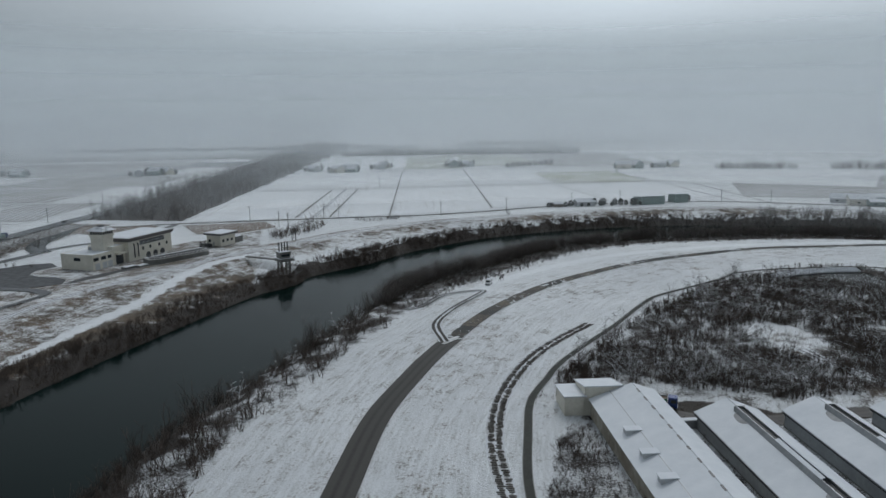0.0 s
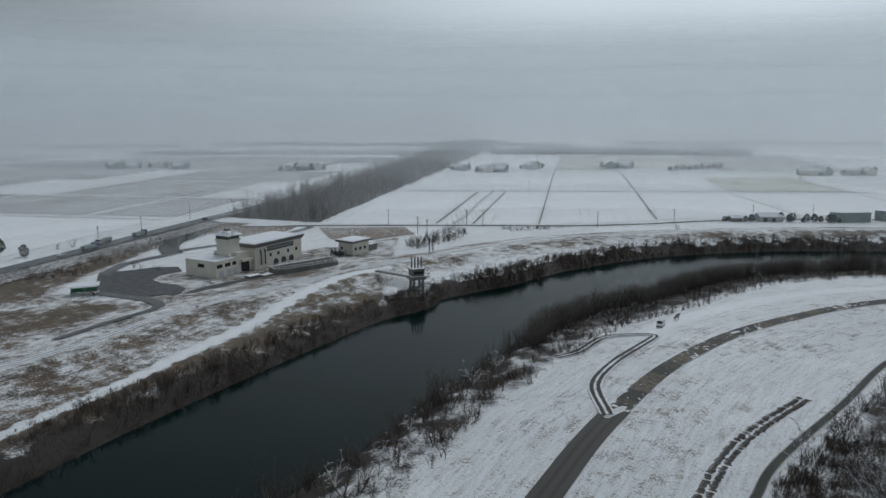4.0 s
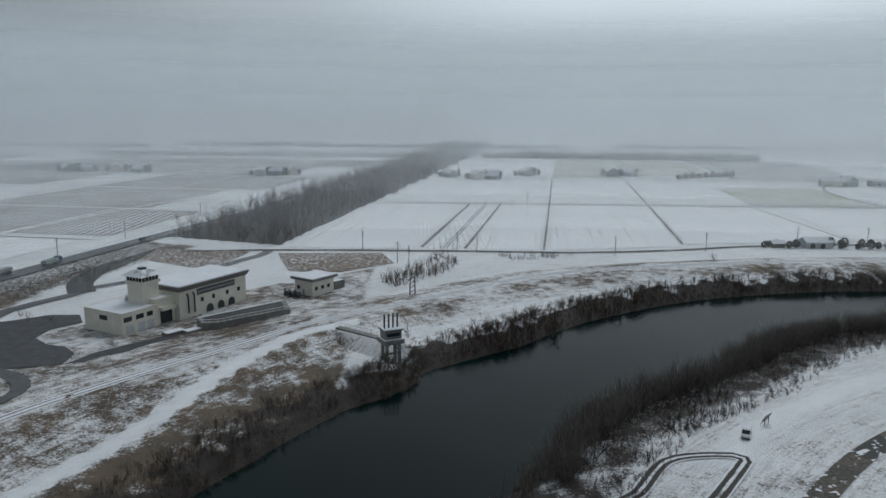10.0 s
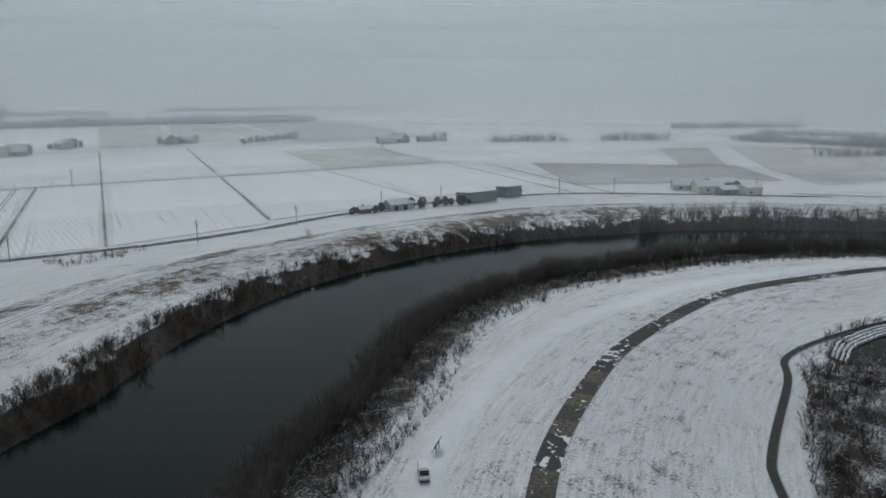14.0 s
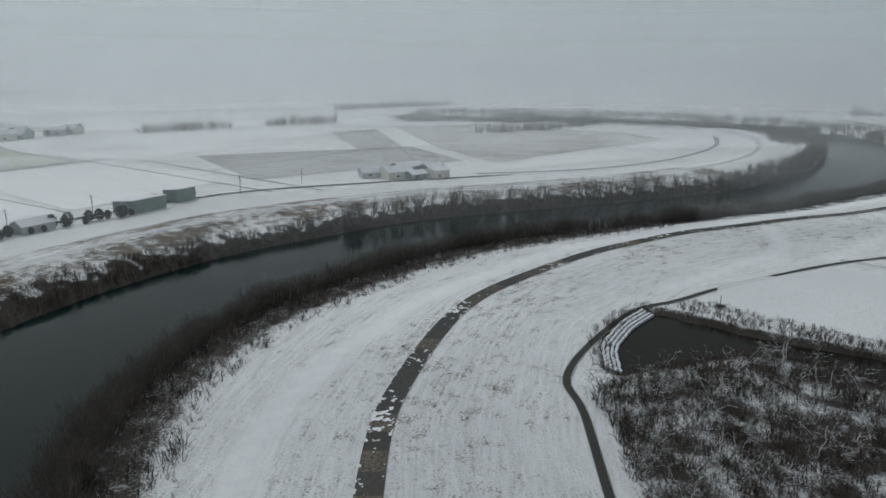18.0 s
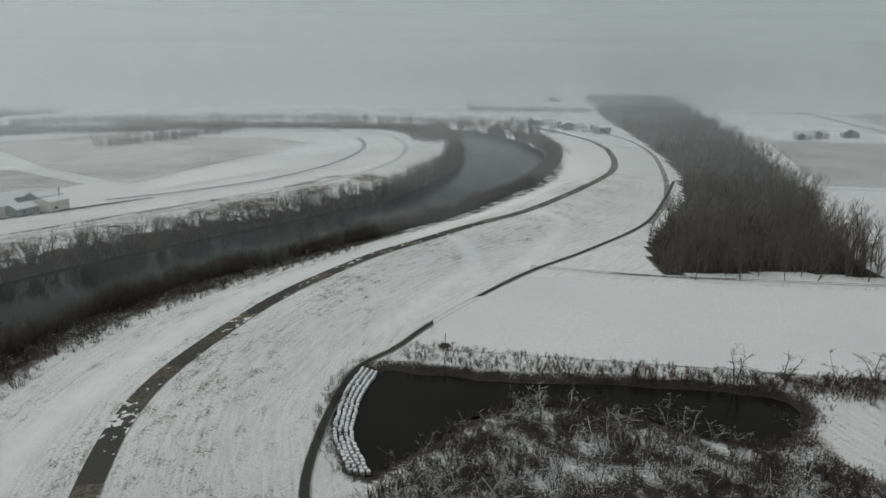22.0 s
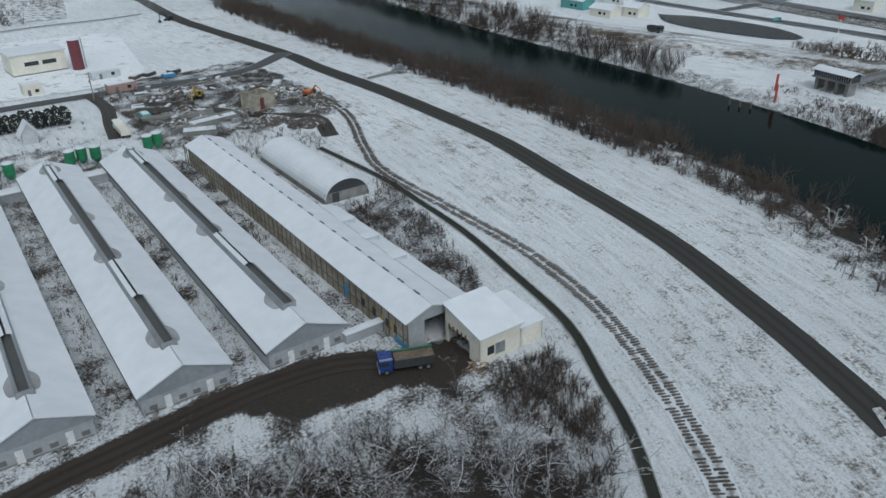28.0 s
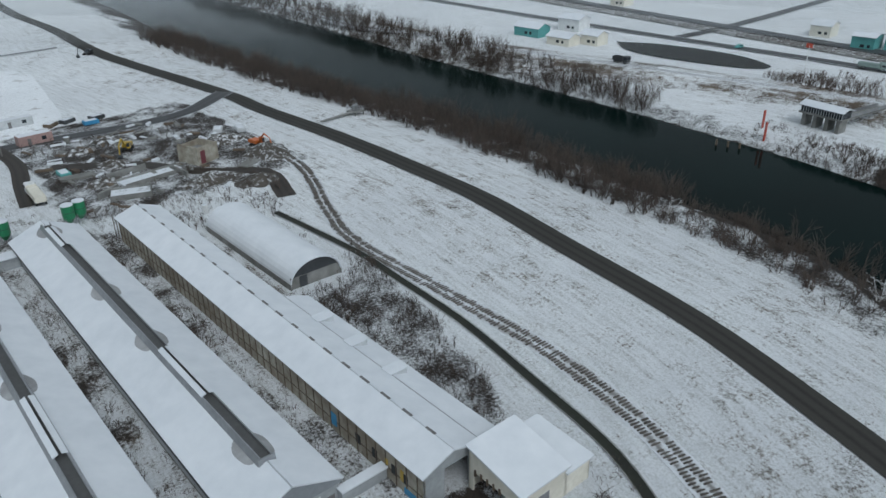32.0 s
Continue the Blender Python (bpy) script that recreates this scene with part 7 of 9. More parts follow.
part("cap", boxes((-3.3, 3.3, -0.7, 0.7, 1.7, 1.9)), M_ROOF, o)
put(o, BARN_X[3] - 9.0, BARN_Y[3] + 0.5, z=0.0)

# farmhouse group behind the barns
FX, FY = HOUSE_X, HOUSE_Y
o = empty("farm_office", label="single-storey farm office with corrugated snowy roof and window row", category="office")
flat_block(o, "wall_block", -9, 9, -12, 12, 3.4, M_WALL_PALE, 0.0)
part("roof", roof_slope(bmesh.new(), -9.5, 3.5, 9.5, 4.4, -12.5, 12.5), M_ROOF_THIN, o, "corrugated roof under thin snow")
wr = part("window_row", boxes((-8, 8, 12.0, 12.06, 1.2, 2.5)), M_GLASS, o)
part("window_posts", boxes(*[(-8 + i * 2 - 0.12, -8 + i * 2 + 0.12, 12.06, 12.12, 1.2, 2.5) for i in range(9)]), M_WHITE, wr)
put(o, FX, FY, z=0.0)
o = gable_house("farm_annex", 12, 10, 3.2, 4.4, M_WALL_PALE, M_ROOF, "pale low annex with a snowy roof", "outbuilding", (("f", 0, 1.2, 1.4, 1.0, M_GLASS),))
put(o, FX + 17, FY - 2, 90, z=0.0)
o = gable_house("pump_hut", 3.5, 4, 2.4, 3.2, M_WALL_PALE, M_ROOF, "tiny hut with a snowy roof", "hut")
put(o, FX + 10, FY + 12, 0, z=0.0)
o = empty("storage_container", label="pale box store with snow on its flat roof", category="container")
flat_block(o, "body", -4.5, 4.5, -2.5, 2.5, 2.9, M_WALL_PALE, 0.05)
put(o, FX + 33, FY + 4, 10, z=0.0)
o = shed_house("feed_shed", 11, 9, 5.8, 4.2, M_WALL_GREY, M_ROOF, "tall grey feed shed with a sloping snowy roof", "shed", (("b", 0, 0, 4, 3, M_DARK),))
put(o, FX - 27, FY - 20, 0, z=0.0)
for i in range(3):
    o = empty("water_tank", label="round white water tank with snow on top", category="tank")
    part("shell", lathe(bmesh.new(), [(1.1, -0.2), (1.1, 2.3)], 14), M_WHITE, o)
    part("lid", lathe(bmesh.new(), [(1.15, 2.3), (0.9, 2.5), (0.2, 2.6)], 14), M_ROOF, o)
    put(o, FX + 11 - i * 2.8, FY + 16, z=0.0)
o = empty("covered_walk", label="low curved covered walkway with a snowy roof", category="walkway")
walk_line = smooth_line([(0, 0), (4, 3), (8, 3.5), (12, 6), (13, 12)], 1.5)
bm = bmesh.new()
for (xa, ya), (xb, yb) in zip(walk_line, walk_line[1:]):
    rod(bm, (xa, ya, 1.9), (xb, yb, 1.9), 1.1, n=6)
part("roof", bm, M_ROOF, o)
part("posts", boxes(*[(x - 0.1, x + 0.1, y - 0.1, y + 0.1, -0.2, 1.8) for x, y in walk_line]), M_STEEL, o)
put(o, FX + 0, FY + 14, 180, z=0.0)

# clean-out tank in the snow, sign post and riverside post
o = empty("round_cistern", label="low round concrete cistern in trodden snow", category="cistern")
part("ring", lathe(bmesh.new(), [(1.5, -0.2), (1.5, 0.8), (1.3, 1.0), (1.3, 0.8)], 18), painted("yellowed_concrete", (0.42, 0.37, 0.27)), o)
part("lid", lathe(bmesh.new(), [(1.28, 0.8), (1.1, 1.25), (0.3, 1.45)], 18), M_CONCRETE, o, "domed lid")
put_w(o, 187.4, 89.5, z=0.0)
o = empty("sign_post", label="small post on a dark base in the snowy field", category="post")
part("base", lathe(bmesh.new(), [(1.3, -0.1), (1.2, 0.35)], 10), M_DITCH, o)
part("post", rod(bmesh.new(), (0, 0, 0.2), (0, 0, 3.2), 0.09, n=6), M_STEEL_DARK, o)
put_w(o, 229.8, 166.3)
o = empty("van", label="small white van with snow on its roof beside the bank track", category="van")
part("body", prism(bmesh.new(), [(-2.1, 0.4), (2.1, 0.4), (2.15, 1.0), (1.75, 1.25), (1.25, 1.85), (1.0, 1.95), (-2.0, 1.95), (-2.1, 1.7)], -0.82, 0.82), M_WHITE, o)
part("roof_snow", boxes((-1.95, 0.95, -0.74, 0.74, 1.95, 2.07), bevel=0.05), M_ROOF, o)
part("windscreen", prism(bmesh.new(), [(1.77, 1.27), (1.82, 1.27), (1.32, 1.88), (1.27, 1.88)], -0.72, 0.72), M_GLASS, o)
part("side_window", boxes((-1.8, 1.1, -0.84, -0.82, 1.3, 1.75)), M_GLASS, o)
part("side_window", boxes((-1.8, 1.1, 0.82, 0.84, 1.3, 1.75)), M_GLASS, o)
part("bumper", boxes((2.1, 2.22, -0.8, 0.8, 0.35, 0.6)), M_STEEL_DARK, o)
for x in (-1.35, 1.35):
    for y in (-0.75, 0.75):
        wheel_part = part("wheel", rod(bmesh.new(), (x, y - 0.1, 0.32), (x, y + 0.1, 0.32), 0.32, n=12), M_RUBBER, o)
        part("rim", rod(bmesh.new(), (x, y - 0.12, 0.32), (x, y + 0.12, 0.32), 0.18, n=10), M_STEEL, wheel_part)
put_w(o, 68.6, 189.0, -118)
o = empty("notice_board", label="dark tilted notice board on posts in the snow", category="notice board")
board = part("board", boxes((-1.2, 1.2, -0.07, 0.07, -0.85, 0.85)), M_FASCIA, o)
board.matrix_basis = pose(0, 0, 1.6, 28, 0, 0)
for x in (-0.9, 0.9):
    part("post", boxes((x - 0.06, x + 0.06, -0.06, 0.06, -0.2, 1.5)), M_WOOD, o)
    part("brace", rod(bmesh.new(), (x, 0.9, -0.1), (x, 0, 1.3), 0.05, n=5), M_WOOD, o)
put_w(o, 75.2, 194.6, 40)

# dirt: yard and farm tracks
M_YARD = road_material("muddy_farm_track", (0.040, 0.032, 0.026), 0.06, 1.6, 1.7, 0.45, 3.4)
lane("farm_track", FARM_TRACK, 4.4, M_YARD, "wet muddy farm track with tyre ruts", lift=0.10, step=2.5)
lane("farm_track", FARM_TRACK2, 4.2, M_YARD, "wet muddy track beside the poultry house", lift=0.09, step=2.5)
lane("farm_track", [(118, 90), (116, 98), (113, 106), (112, 118)], 4.0, M_PATH_SNOW, "snowy tracks leading into the thicket", lift=0.08, step=2.5)
t = truck(M_BLUE, M_STEEL_DARK, "blue dump truck parked in the muddy yard", load=M_WOOD, length=8.0, tarp=M_GREEN)
put(t, *TRUCK, z=0.1)
bm = bmesh.new()
rng = random.Random(9)
for i in range(60):
    a, r = rng.uniform(0, 6.28), 1.6 * math.sqrt(rng.random())
    h = 0.9 * (1 - r / 1.9)
    rod(bm, (r * math.cos(a), r * math.sin(a), h - 0.1), (r * math.cos(a) + rng.gauss(0, 0.5), r * math.sin(a) + rng.gauss(0, 0.5), h + 0.15), 0.12, 0.05, 4)
o = tagged(finish("straw_heap", bm, M_REED), "loose heap of wet straw by the annex", "straw heap")
put(o, OLD_X - 1.0, OLD_Y + 9.5, z=0.15)


# ---- ditches, stone strips and pond edging ----
M_CLOD = painted("frozen_soil", (0.12, 0.108, 0.094), (0.06, 0.053, 0.046), 0.85, 1.2, bump=0.4)


def channel(name, line, width, label):
    """An open ditch: dark bed with two concrete edge strips."""
    ob = empty(name, label=label, category="ditch")
    line = np.asarray(line)
    a = ribbon("ditch_bed", line, width, M_DITCH, "", "", lift=0.15, kind="")
    a.parent = ob
    d = np.gradient(line, axis=0)
    d /= np.linalg.norm(d, axis=1, keepdims=True)
    side = np.stack([-d[:, 1], d[:, 0]], 1)
    for s in (-1, 1):
        e = ribbon("ditch_edge", line + side * s * (width / 2 + 0.07), 0.14, M_CONCRETE, "", "", lift=0.24, kind="")
        e.parent = ob
    for o in ob.children:
        for key in ("label", "category", "kind"):
            if key in o:
                del o[key]
    tagged(ob, kind="structure")
    return ob


channel("field_ditch", DITCH, 1.5, "open concrete-edged ditch with dark water round the thicket")

# crawler marks: two tracks of tread bars pressed through the snow beside the ditch
rng = np.random.default_rng(17)
run = np.r_[0, np.cumsum(np.hypot(*np.diff(ROCKS, axis=0).T))]
d = np.gradient(ROCKS, axis=0)
d /= np.linalg.norm(d, axis=1, keepdims=True)
base = np.array([(x, y, z) for z in (-0.1, 0.1) for y in (-0.13, 0.13) for x in (-0.6, 0.6)])
quad = np.array([(0, 2, 3, 1), (4, 5, 7, 6), (0, 1, 5, 4), (2, 6, 7, 3), (0, 4, 6, 2), (1, 3, 7, 5)])
V, F, n = [], [], 0
for off in (-0.8, 0.8):
    t = np.arange(0, run[-1], 0.62)
    t = t[rng.random(len(t)) < 0.9]
    p = np.stack([np.interp(t, run, ROCKS[:, i]) for i in (0, 1)], 1)
    q = np.stack([np.interp(t, run, d[:, i]) for i in (0, 1)], 1)
    side = np.stack([-q[:, 1], q[:, 0]], 1)
    for (x, y, z), (ux, uy), (vx, vy) in zip(on_ground(p + side * off), side, q):
        b = base * rng.uniform(0.75, 1.2, 3)
        b[:, 0] += rng.normal(0, 0.12)
        V.append(np.c_[b[:, 0] * ux + b[:, 1] * vx + x, b[:, 0] * uy + b[:, 1] * vy + y, b[:, 2] + z + 0.10])
        F.append(quad + 8 * n)
        n += 1
tagged(new("tread_marks", from_arrays("tread_marks", np.vstack(V), np.vstack(F), [M_CLOD])), "dark tread bars of a crawler track through snow", "tread marks", kind="stuff")
ribbon("crawler_track", ROCKS, 3.6, M_RUTS, "rutted crawler track through the snow", "track", lift=0.07)

# edging stones of the pond, one by one
edging = empty("pond_edging", label="rows of squared edging stones with snow along the pond", category="stone edging", kind="structure")
stone = boxes((-0.45, 0.45, -0.32, 0.32, -0.5, 0.35), bevel=0.08)
first = part("stone", stone, M_ROOF_THIN, edging)
line = smooth_line([g(148, 205), g(158, 210.5), g(166, 212.5), g(176, 213.8), g(187, 213.6)], 1.05)
n = 0
for row in range(4):
    for i, (x, y) in enumerate(line):
        a = math.atan2(*(line[min(i + 1, len(line) - 1)] - line[max(i - 1, 0)])[::-1])
        px, py = x + math.sin(a) * (row * 0.95 - 0.6), y - math.cos(a) * (row * 0.95 - 0.6)
        m = Matrix.Translation((px + rng.normal(0, 0.08), py + rng.normal(0, 0.08), -0.15 - row * 0.26)) @ Matrix.Rotation(a + float(rng.normal(0, 0.12)), 4, "Z")
        if n == 0:
            first.matrix_basis = m
        else:
            share("stone", first, edging, m)
        n += 1

# fallen, snow-laden trunks in the thicket
rows = []
for x, y, z in on_ground(patchy(fill(WOOD_RING, 420, 21, keep_wood), 0.1, 9.0, 11.0)):
    a, length = 2.6 + float(rng.normal(0, 0.45)), float(rng.uniform(2, 5))
    dx, dy = math.cos(a) * length, math.sin(a) * length
    z1 = z + float(rng.uniform(0.3, 2.6))
    rows.append((Vector((x, y, z + 0.15)), Vector((x + dx * 0.55, y + dy * 0.55, (z + z1) / 2 + 0.5)), 0.075, 0.06))
    rows.append((Vector((x + dx * 0.55, y + dy * 0.55, (z + z1) / 2 + 0.5)), Vector((x + dx, y + dy, z1)), 0.06, 0.025))
v, f = tubes(rows, 4)
tagged(new("fallen_trunks", from_arrays("fallen_trunks", v, f, [M_BARK_SNOWY])), "leaning and fallen snow-covered trunks in the thicket", "fallen trunks", kind="stuff")

# ramps and bare strips on the levee slope
ribbon("field_lane", smooth_line([(298, 140), (290, 108), (284, 60), (279, 10), (276, -40)], 6), 3.2, M_PATH_SNOW, "snowy lane along the field edge", "road")
ribbon("field_ditch", smooth_line([(292, 116), (288, 100), (286, 80)], 6), 1.4, M_HEDGE_LINE, "narrow dry ditch beside the wood", "ditch", lift=0.12)
ribbon("outer_ditch", smooth_line([(363, 86), (425, 62), (515, 40), (610, 24), (705, 22), (780, 40)], 8), 3.0, M_HEDGE_LINE, "dry ditch between levee and wood", "ditch", lift=0.12)

# ---- woods ----
spread_stuff("east_wood", on_ground(fill(EAST_WOOD, 1500, 31, lambda x, y: x < 600)), WOOD_TREE, [M_HAZY_TWIG, M_HAZY_TWIG], "dense dark bare wood of tall trees", "wood", 31, (0.7, 1.1))
spread_stuff("east_wood", on_ground(fill(EAST_WOOD, 1500, 32, lambda x, y: x >= 600)), BANK_TREE, [M_BARK, M_HAZY_TWIG], "far part of the dense dark wood", "wood", 32, (1.6, 2.2))
spread_stuff("east_wood", on_ground(fill(EAST_WOOD, 900, 39, lambda x, y: x < 560)), BANK_TREE, [M_BARK, M_HAZY_TWIG], "understorey of the dense bare wood", "wood", 39, (1.1, 1.7))
spread_stuff("east_wood", on_ground(np.vstack([band(np.array([(289.0, 36.0), (322.0, 31.0), (415.0, 1.0)]), -1, 12, 0.9, 61), band(np.array([(290.0, 100.0), (295.0, 60.0), (289.0, 34.0)]), -1, 10, 0.9, 62)])), WOOD_TREE, [M_HAZY_TWIG, M_HAZY_TWIG], "tall close-set trees along the edge of the wood", "wood", 61, (0.95, 1.3))
single_trees("tall_bare_tree", on_ground([(290 + 5 * math.sin(i * 2.1), 34 + i * 4.1 + 1.5 * math.cos(i * 5)) for i in range(16)] + [(296 + i * 4.0, 31.5 - i * 1.2 + math.sin(i * 3)) for i in range(8)]), WOOD_TREE, [M_HAZY_TWIG, M_HAZY_TWIG], "tall bare tree at the wood's edge", "tree", "trees at the wood's edge", 33, (0.85, 1.15))
spread_stuff("wood_undergrowth", on_ground(fill(EAST_WOOD, 900, 34, lambda x, y: x < 520)), SHRUB, [M_TWIG, M_TWIG], "brown undergrowth in the wood", "undergrowth", 34, (0.8, 1.6))
BELT = BELT_RING
spread_stuff("windbreak_wood", on_ground(fill(BELT, 1900, 35, lambda x, y: y < 800)), WOOD_TREE, [M_BARK, M_TWIG], "long straight windbreak wood of bare trees", "wood", 35, (0.6, 0.95))
spread_stuff("windbreak_wood", on_ground(fill(BELT, 1300, 38, lambda x, y: y < 800)), BANK_TREE, [M_BARK, M_TWIG], "bare understorey of the windbreak wood", "wood", 38, (1.1, 1.7))
spread_stuff("windbreak_wood", on_ground(fill(BELT, 1600, 36, lambda x, y: y >= 800)), BANK_TREE, [M_BARK, M_TWIG], "far end of the windbreak wood", "wood", 36, (1.4, 2.0))
spread_stuff("hedgerow", on_ground(band(np.array([gn(-131, 1205), gn(40, 1225), gn(290, 1235)]), -8, 8, 3.0, 37)), POLE_TREE, [M_BARK, M_TWIG], "far row of bare trees across the fields", "hedgerow", 37, (1.2, 1.6))
for i, pts in enumerate((((-725, 1090), (-300, 1180), (-190, 1200)), ((-800, 1500), (-300, 1540), (0, 1560)), ((-1200, 1300), (-800, 1380)), ((100, 1700), (700, 1750)), ((480, 760), (560, 745)), ((560, 545), (700, 500)), ((360, 790), (450, 770)), ((700, 900), (900, 860)))):
    spread_stuff("hedgerow", on_ground(band(np.array([gn(*p) for p in pts]), -8, 8, 1.6, 40 + i)), POLE_TREE, [M_BARK, M_TWIG], "distant row of bare trees on the plain", "hedgerow", 40 + i, (0.8, 1.3))
# brush round the station and along the field road
spread_stuff("roadside_brush", on_ground(fill([gn(-73, 319), gn(-60, 377), gn(-47, 372), gn(-49, 345), gn(-63, 312)], 130, 51)), BANK_TREE, [M_TWIG, M_TWIG], "bare brown brush beside the lane", "brush", 51, (0.45, 0.8))
spread_stuff("station_brush", on_ground(np.vstack([fill([gn(-205, 225), gn(-190, 225), gn(-186, 340), gn(-205, 345)], 220, 52), fill([gn(-35, 385), gn(-20, 388), gn(10, 395), gn(-20, 372)], 60, 53)])), SHRUB, [M_TWIG, M_TWIG], "brown roadside brush", "brush", 52, (0.5, 1.0))
single_trees("small_bare_tree", on_ground([gn(*p) for p in ((-169, 248), (-162, 249), (-175, 252), (-160, 205), (-235, 293), (-238, 286), (-152, 330), (-46, 250), (-20, 256), (66, 384))]), SPREADING, [M_BARK, M_TWIG], "small spreading bare tree", "tree", "small bare trees", 54, (0.45, 0.75))
# pale drowned willows at the near bank
single_trees("pale_willow", on_ground([(-29, 32), (-25, 55), (-14, 98), (-7, 107), (6, 137), (12, 146), (-2, 120), (18, 160)]), SPREADING, [M_WILLOW, M_WILLOW], "pale bare willow with whitened limbs", "tree", "pale willows", 55, (0.6, 0.85))
single_trees("bank_tree", on_ground([(20, 258), (44, 266), (66, 285), (160, 328), (198, 330), (120, 314), (-52, 158)]), SPREADING, [M_BARK, M_TWIG], "spreading bare tree on the far bank", "tree", "bank trees", 56, (0.6, 0.9))
# trees by the field edge and the poultry house
spread_stuff("clearing_weeds", on_ground(patchy(fill([g(110, 88), g(168, 97), g(200, 62), g(203, 100), g(197, 134), g(150, 130), g(118, 120)], 1700, 63, lambda x, y: (np.hypot((x - 187.4) / 1.5, y - 91) > 11) & (distance(x, y, POND_RING) > 2)), 0.5, 4.0, 3.0)), LOW, [M_TWIG, M_TWIG], "dark dry weeds standing in the snow", "weeds", 63, (0.5, 1.3))
single_trees("field_edge_tree", on_ground([g(X, Y) for X, Y in ((199, 94), (202, 80), (197, 74), (182, 90), (181, 98), (192, 101), (195, 84), (188, 88), (186, 95), (200, 100), (204, 104), (199, 110), (193, 118), (196, 128), (194, 138))]), SPREADING, [M_BARK, M_TWIG], "bare spreading tree at the field edge", "tree", "field edge trees", 57, (0.75, 1.25))
spread_stuff("field_edge_brush", on_ground(np.vstack([band(np.array([g(196, 208), g(194, 180), g(193, 153), g(193, 129), g(196, 98)]), -3, 6, 5.0, 58), fill([g(176, -60), g(203, -62), g(203, 98), g(178, 95)], 420, 59)])), SHRUB, [M_TWIG, M_TWIG], "brown brush and dry grass along the field edge", "brush", 58, (0.35, 0.8))
M_FIELD_SMOOTH = snow_sheet("smooth_snow_field", 0.70, (0.22, 0.20, 0.18), patch=2.0, dim=(0.54, 0.56, 0.585), bright=(0.62, 0.64, 0.665))
field([(200, 200), (200, -62), (256, -68), (266, 60), (262, 184), (222, 206)], M_FIELD_SMOOTH, "broad smooth white field behind the pond")
field([(280, 70), (290, -65), (450, -88), (455, 38), (320, 70)], M_FIELD_SMOOTH, "broad smooth white field beyond the lane")
field([(462, 40), (462, -90), (700, -108), (700, 12)], M_FIELD_GREY, "thinly snowed field beside the wood")
field([(705, 8), (705, -108), (1040, -120), (1040, 0)], M_FIELD, "far white field beside the wood")


# ---- behind the farm ----
M_WIDE_ROAD = road_material("wet_country_road", (0.06, 0.06, 0.062), 0.05, 1.8, 2.6, 0.45, 3.3)
M_PLOT = snow_sheet("levelled_snowy_plot", 0.66, (0.16, 0.13, 0.10), patch=0.16)
M_ROUGH = snow_sheet("rough_scrubby_plot", 0.52, (0.11, 0.09, 0.075), patch=0.35)
M_WASTE = snow_sheet("churned_waste_ground", 0.40, (0.07, 0.06, 0.05), patch=0.8)
M_WORKS = snow_sheet("churned_works_ground", 0.535, (0.13, 0.12, 0.11), patch=0.045, dim=(0.52, 0.54, 0.565), bright=(0.64, 0.66, 0.69))
lane("country_road", [(1335, -83), (1150, -122), (721, -118), (527, -113), (443, -108), (412, -101), (350, -86), (294, -75), (242, -76), (201, -88), (157, -91), (106, -97), (60, -97), (31, -95), (10, -95), (-9, -108)], 6.4, M_WIDE_ROAD, "wet dark country road behind the farm", lift=0.16, step=5)
lane("works_road", [(282, -78), (279, -110), (276, -135), (263, -245), (264, -432), (268, -588), (272, -800)], 5.6, M_WIDE_ROAD, "straight wet road past the building works", lift=0.15)
lane("works_track", [(255, -240), (200, -226), (120, -222), (60, -235), (10, -230)], 4.0, M_TRACK, "snowy track behind the plots", lift=0.2)
lane("yard_track", [(64, -98), (63, -80), (66, -62), (68, -48)], 4.0, M_YARD, "muddy track down to the silos", lift=0.18, step=4)
lane("waste_track", [(57, -72), (40, -60), (30, -44), (18, -32), (22, -14)], 4.5, M_YARD, "muddy track through the demolition site", lift=0.14, step=4)
lane("dark_ditch_line", [(228, -96), (200, -104), (160, -108), (119, -120)], 7.0, M_HEDGE_LINE, "strip of dry brush along the road", "verge", lift=0.12)
for ring, m, label in (([(112, -107), (116, -210), (160, -178), (205, -216), (258, -232), (262, -160), (250, -104), (200, -112)], M_PLOT, "levelled snowy building plots"), ([(50, -105), (110, -108), (108, -208), (30, -200), (40, -120)], M_PLOT, "levelled snowy building plots"),
                       ([(40, -250), (120, -258), (170, -250), (215, -256), (238, -300), (200, -350), (150, -372), (90, -360), (30, -310)], M_ROUGH, "rough scrubby plot")):
    field(ring, m, label, "plot")
for i, pts in enumerate((((150, -125), (180, -212)), ((190, -122), (222, -218)), ((205, -120), (236, -224)), ((113, -108), (112, -170), (115, -210)))):
    lane("plot_ditch", pts, 1.6, M_HEDGE_LINE, "dark drain between the plots", "ditch", lift=0.22, step=5)

field([(290, -126), (420, -124), (600, -138), (640, -330), (560, -450), (290, -450)], M_WORKS, "churned snowy ground of the building works", "plot")
field([(660, -140), (1040, -150), (1080, -460), (700, -460)], M_WORKS, "patchy brown and white rough ground", "plot")

# drains and banked plots of the building ground
rng = random.Random(63)
for i in range(22):
    X, Y = rng.uniform(285, 560), rng.uniform(-430, -180)
    run = rng.uniform(30, 110)
    pts = [(X, Y), (X + run, Y + rng.uniform(-6, 6))] if i % 2 else [(X, Y), (X + rng.uniform(-5, 5), Y - run)]
    lane("plot_ditch", pts, rng.uniform(1.2, 3.5), M_HEDGE_LINE, "dark drain across the building ground", "ditch", lift=0.22, step=5)
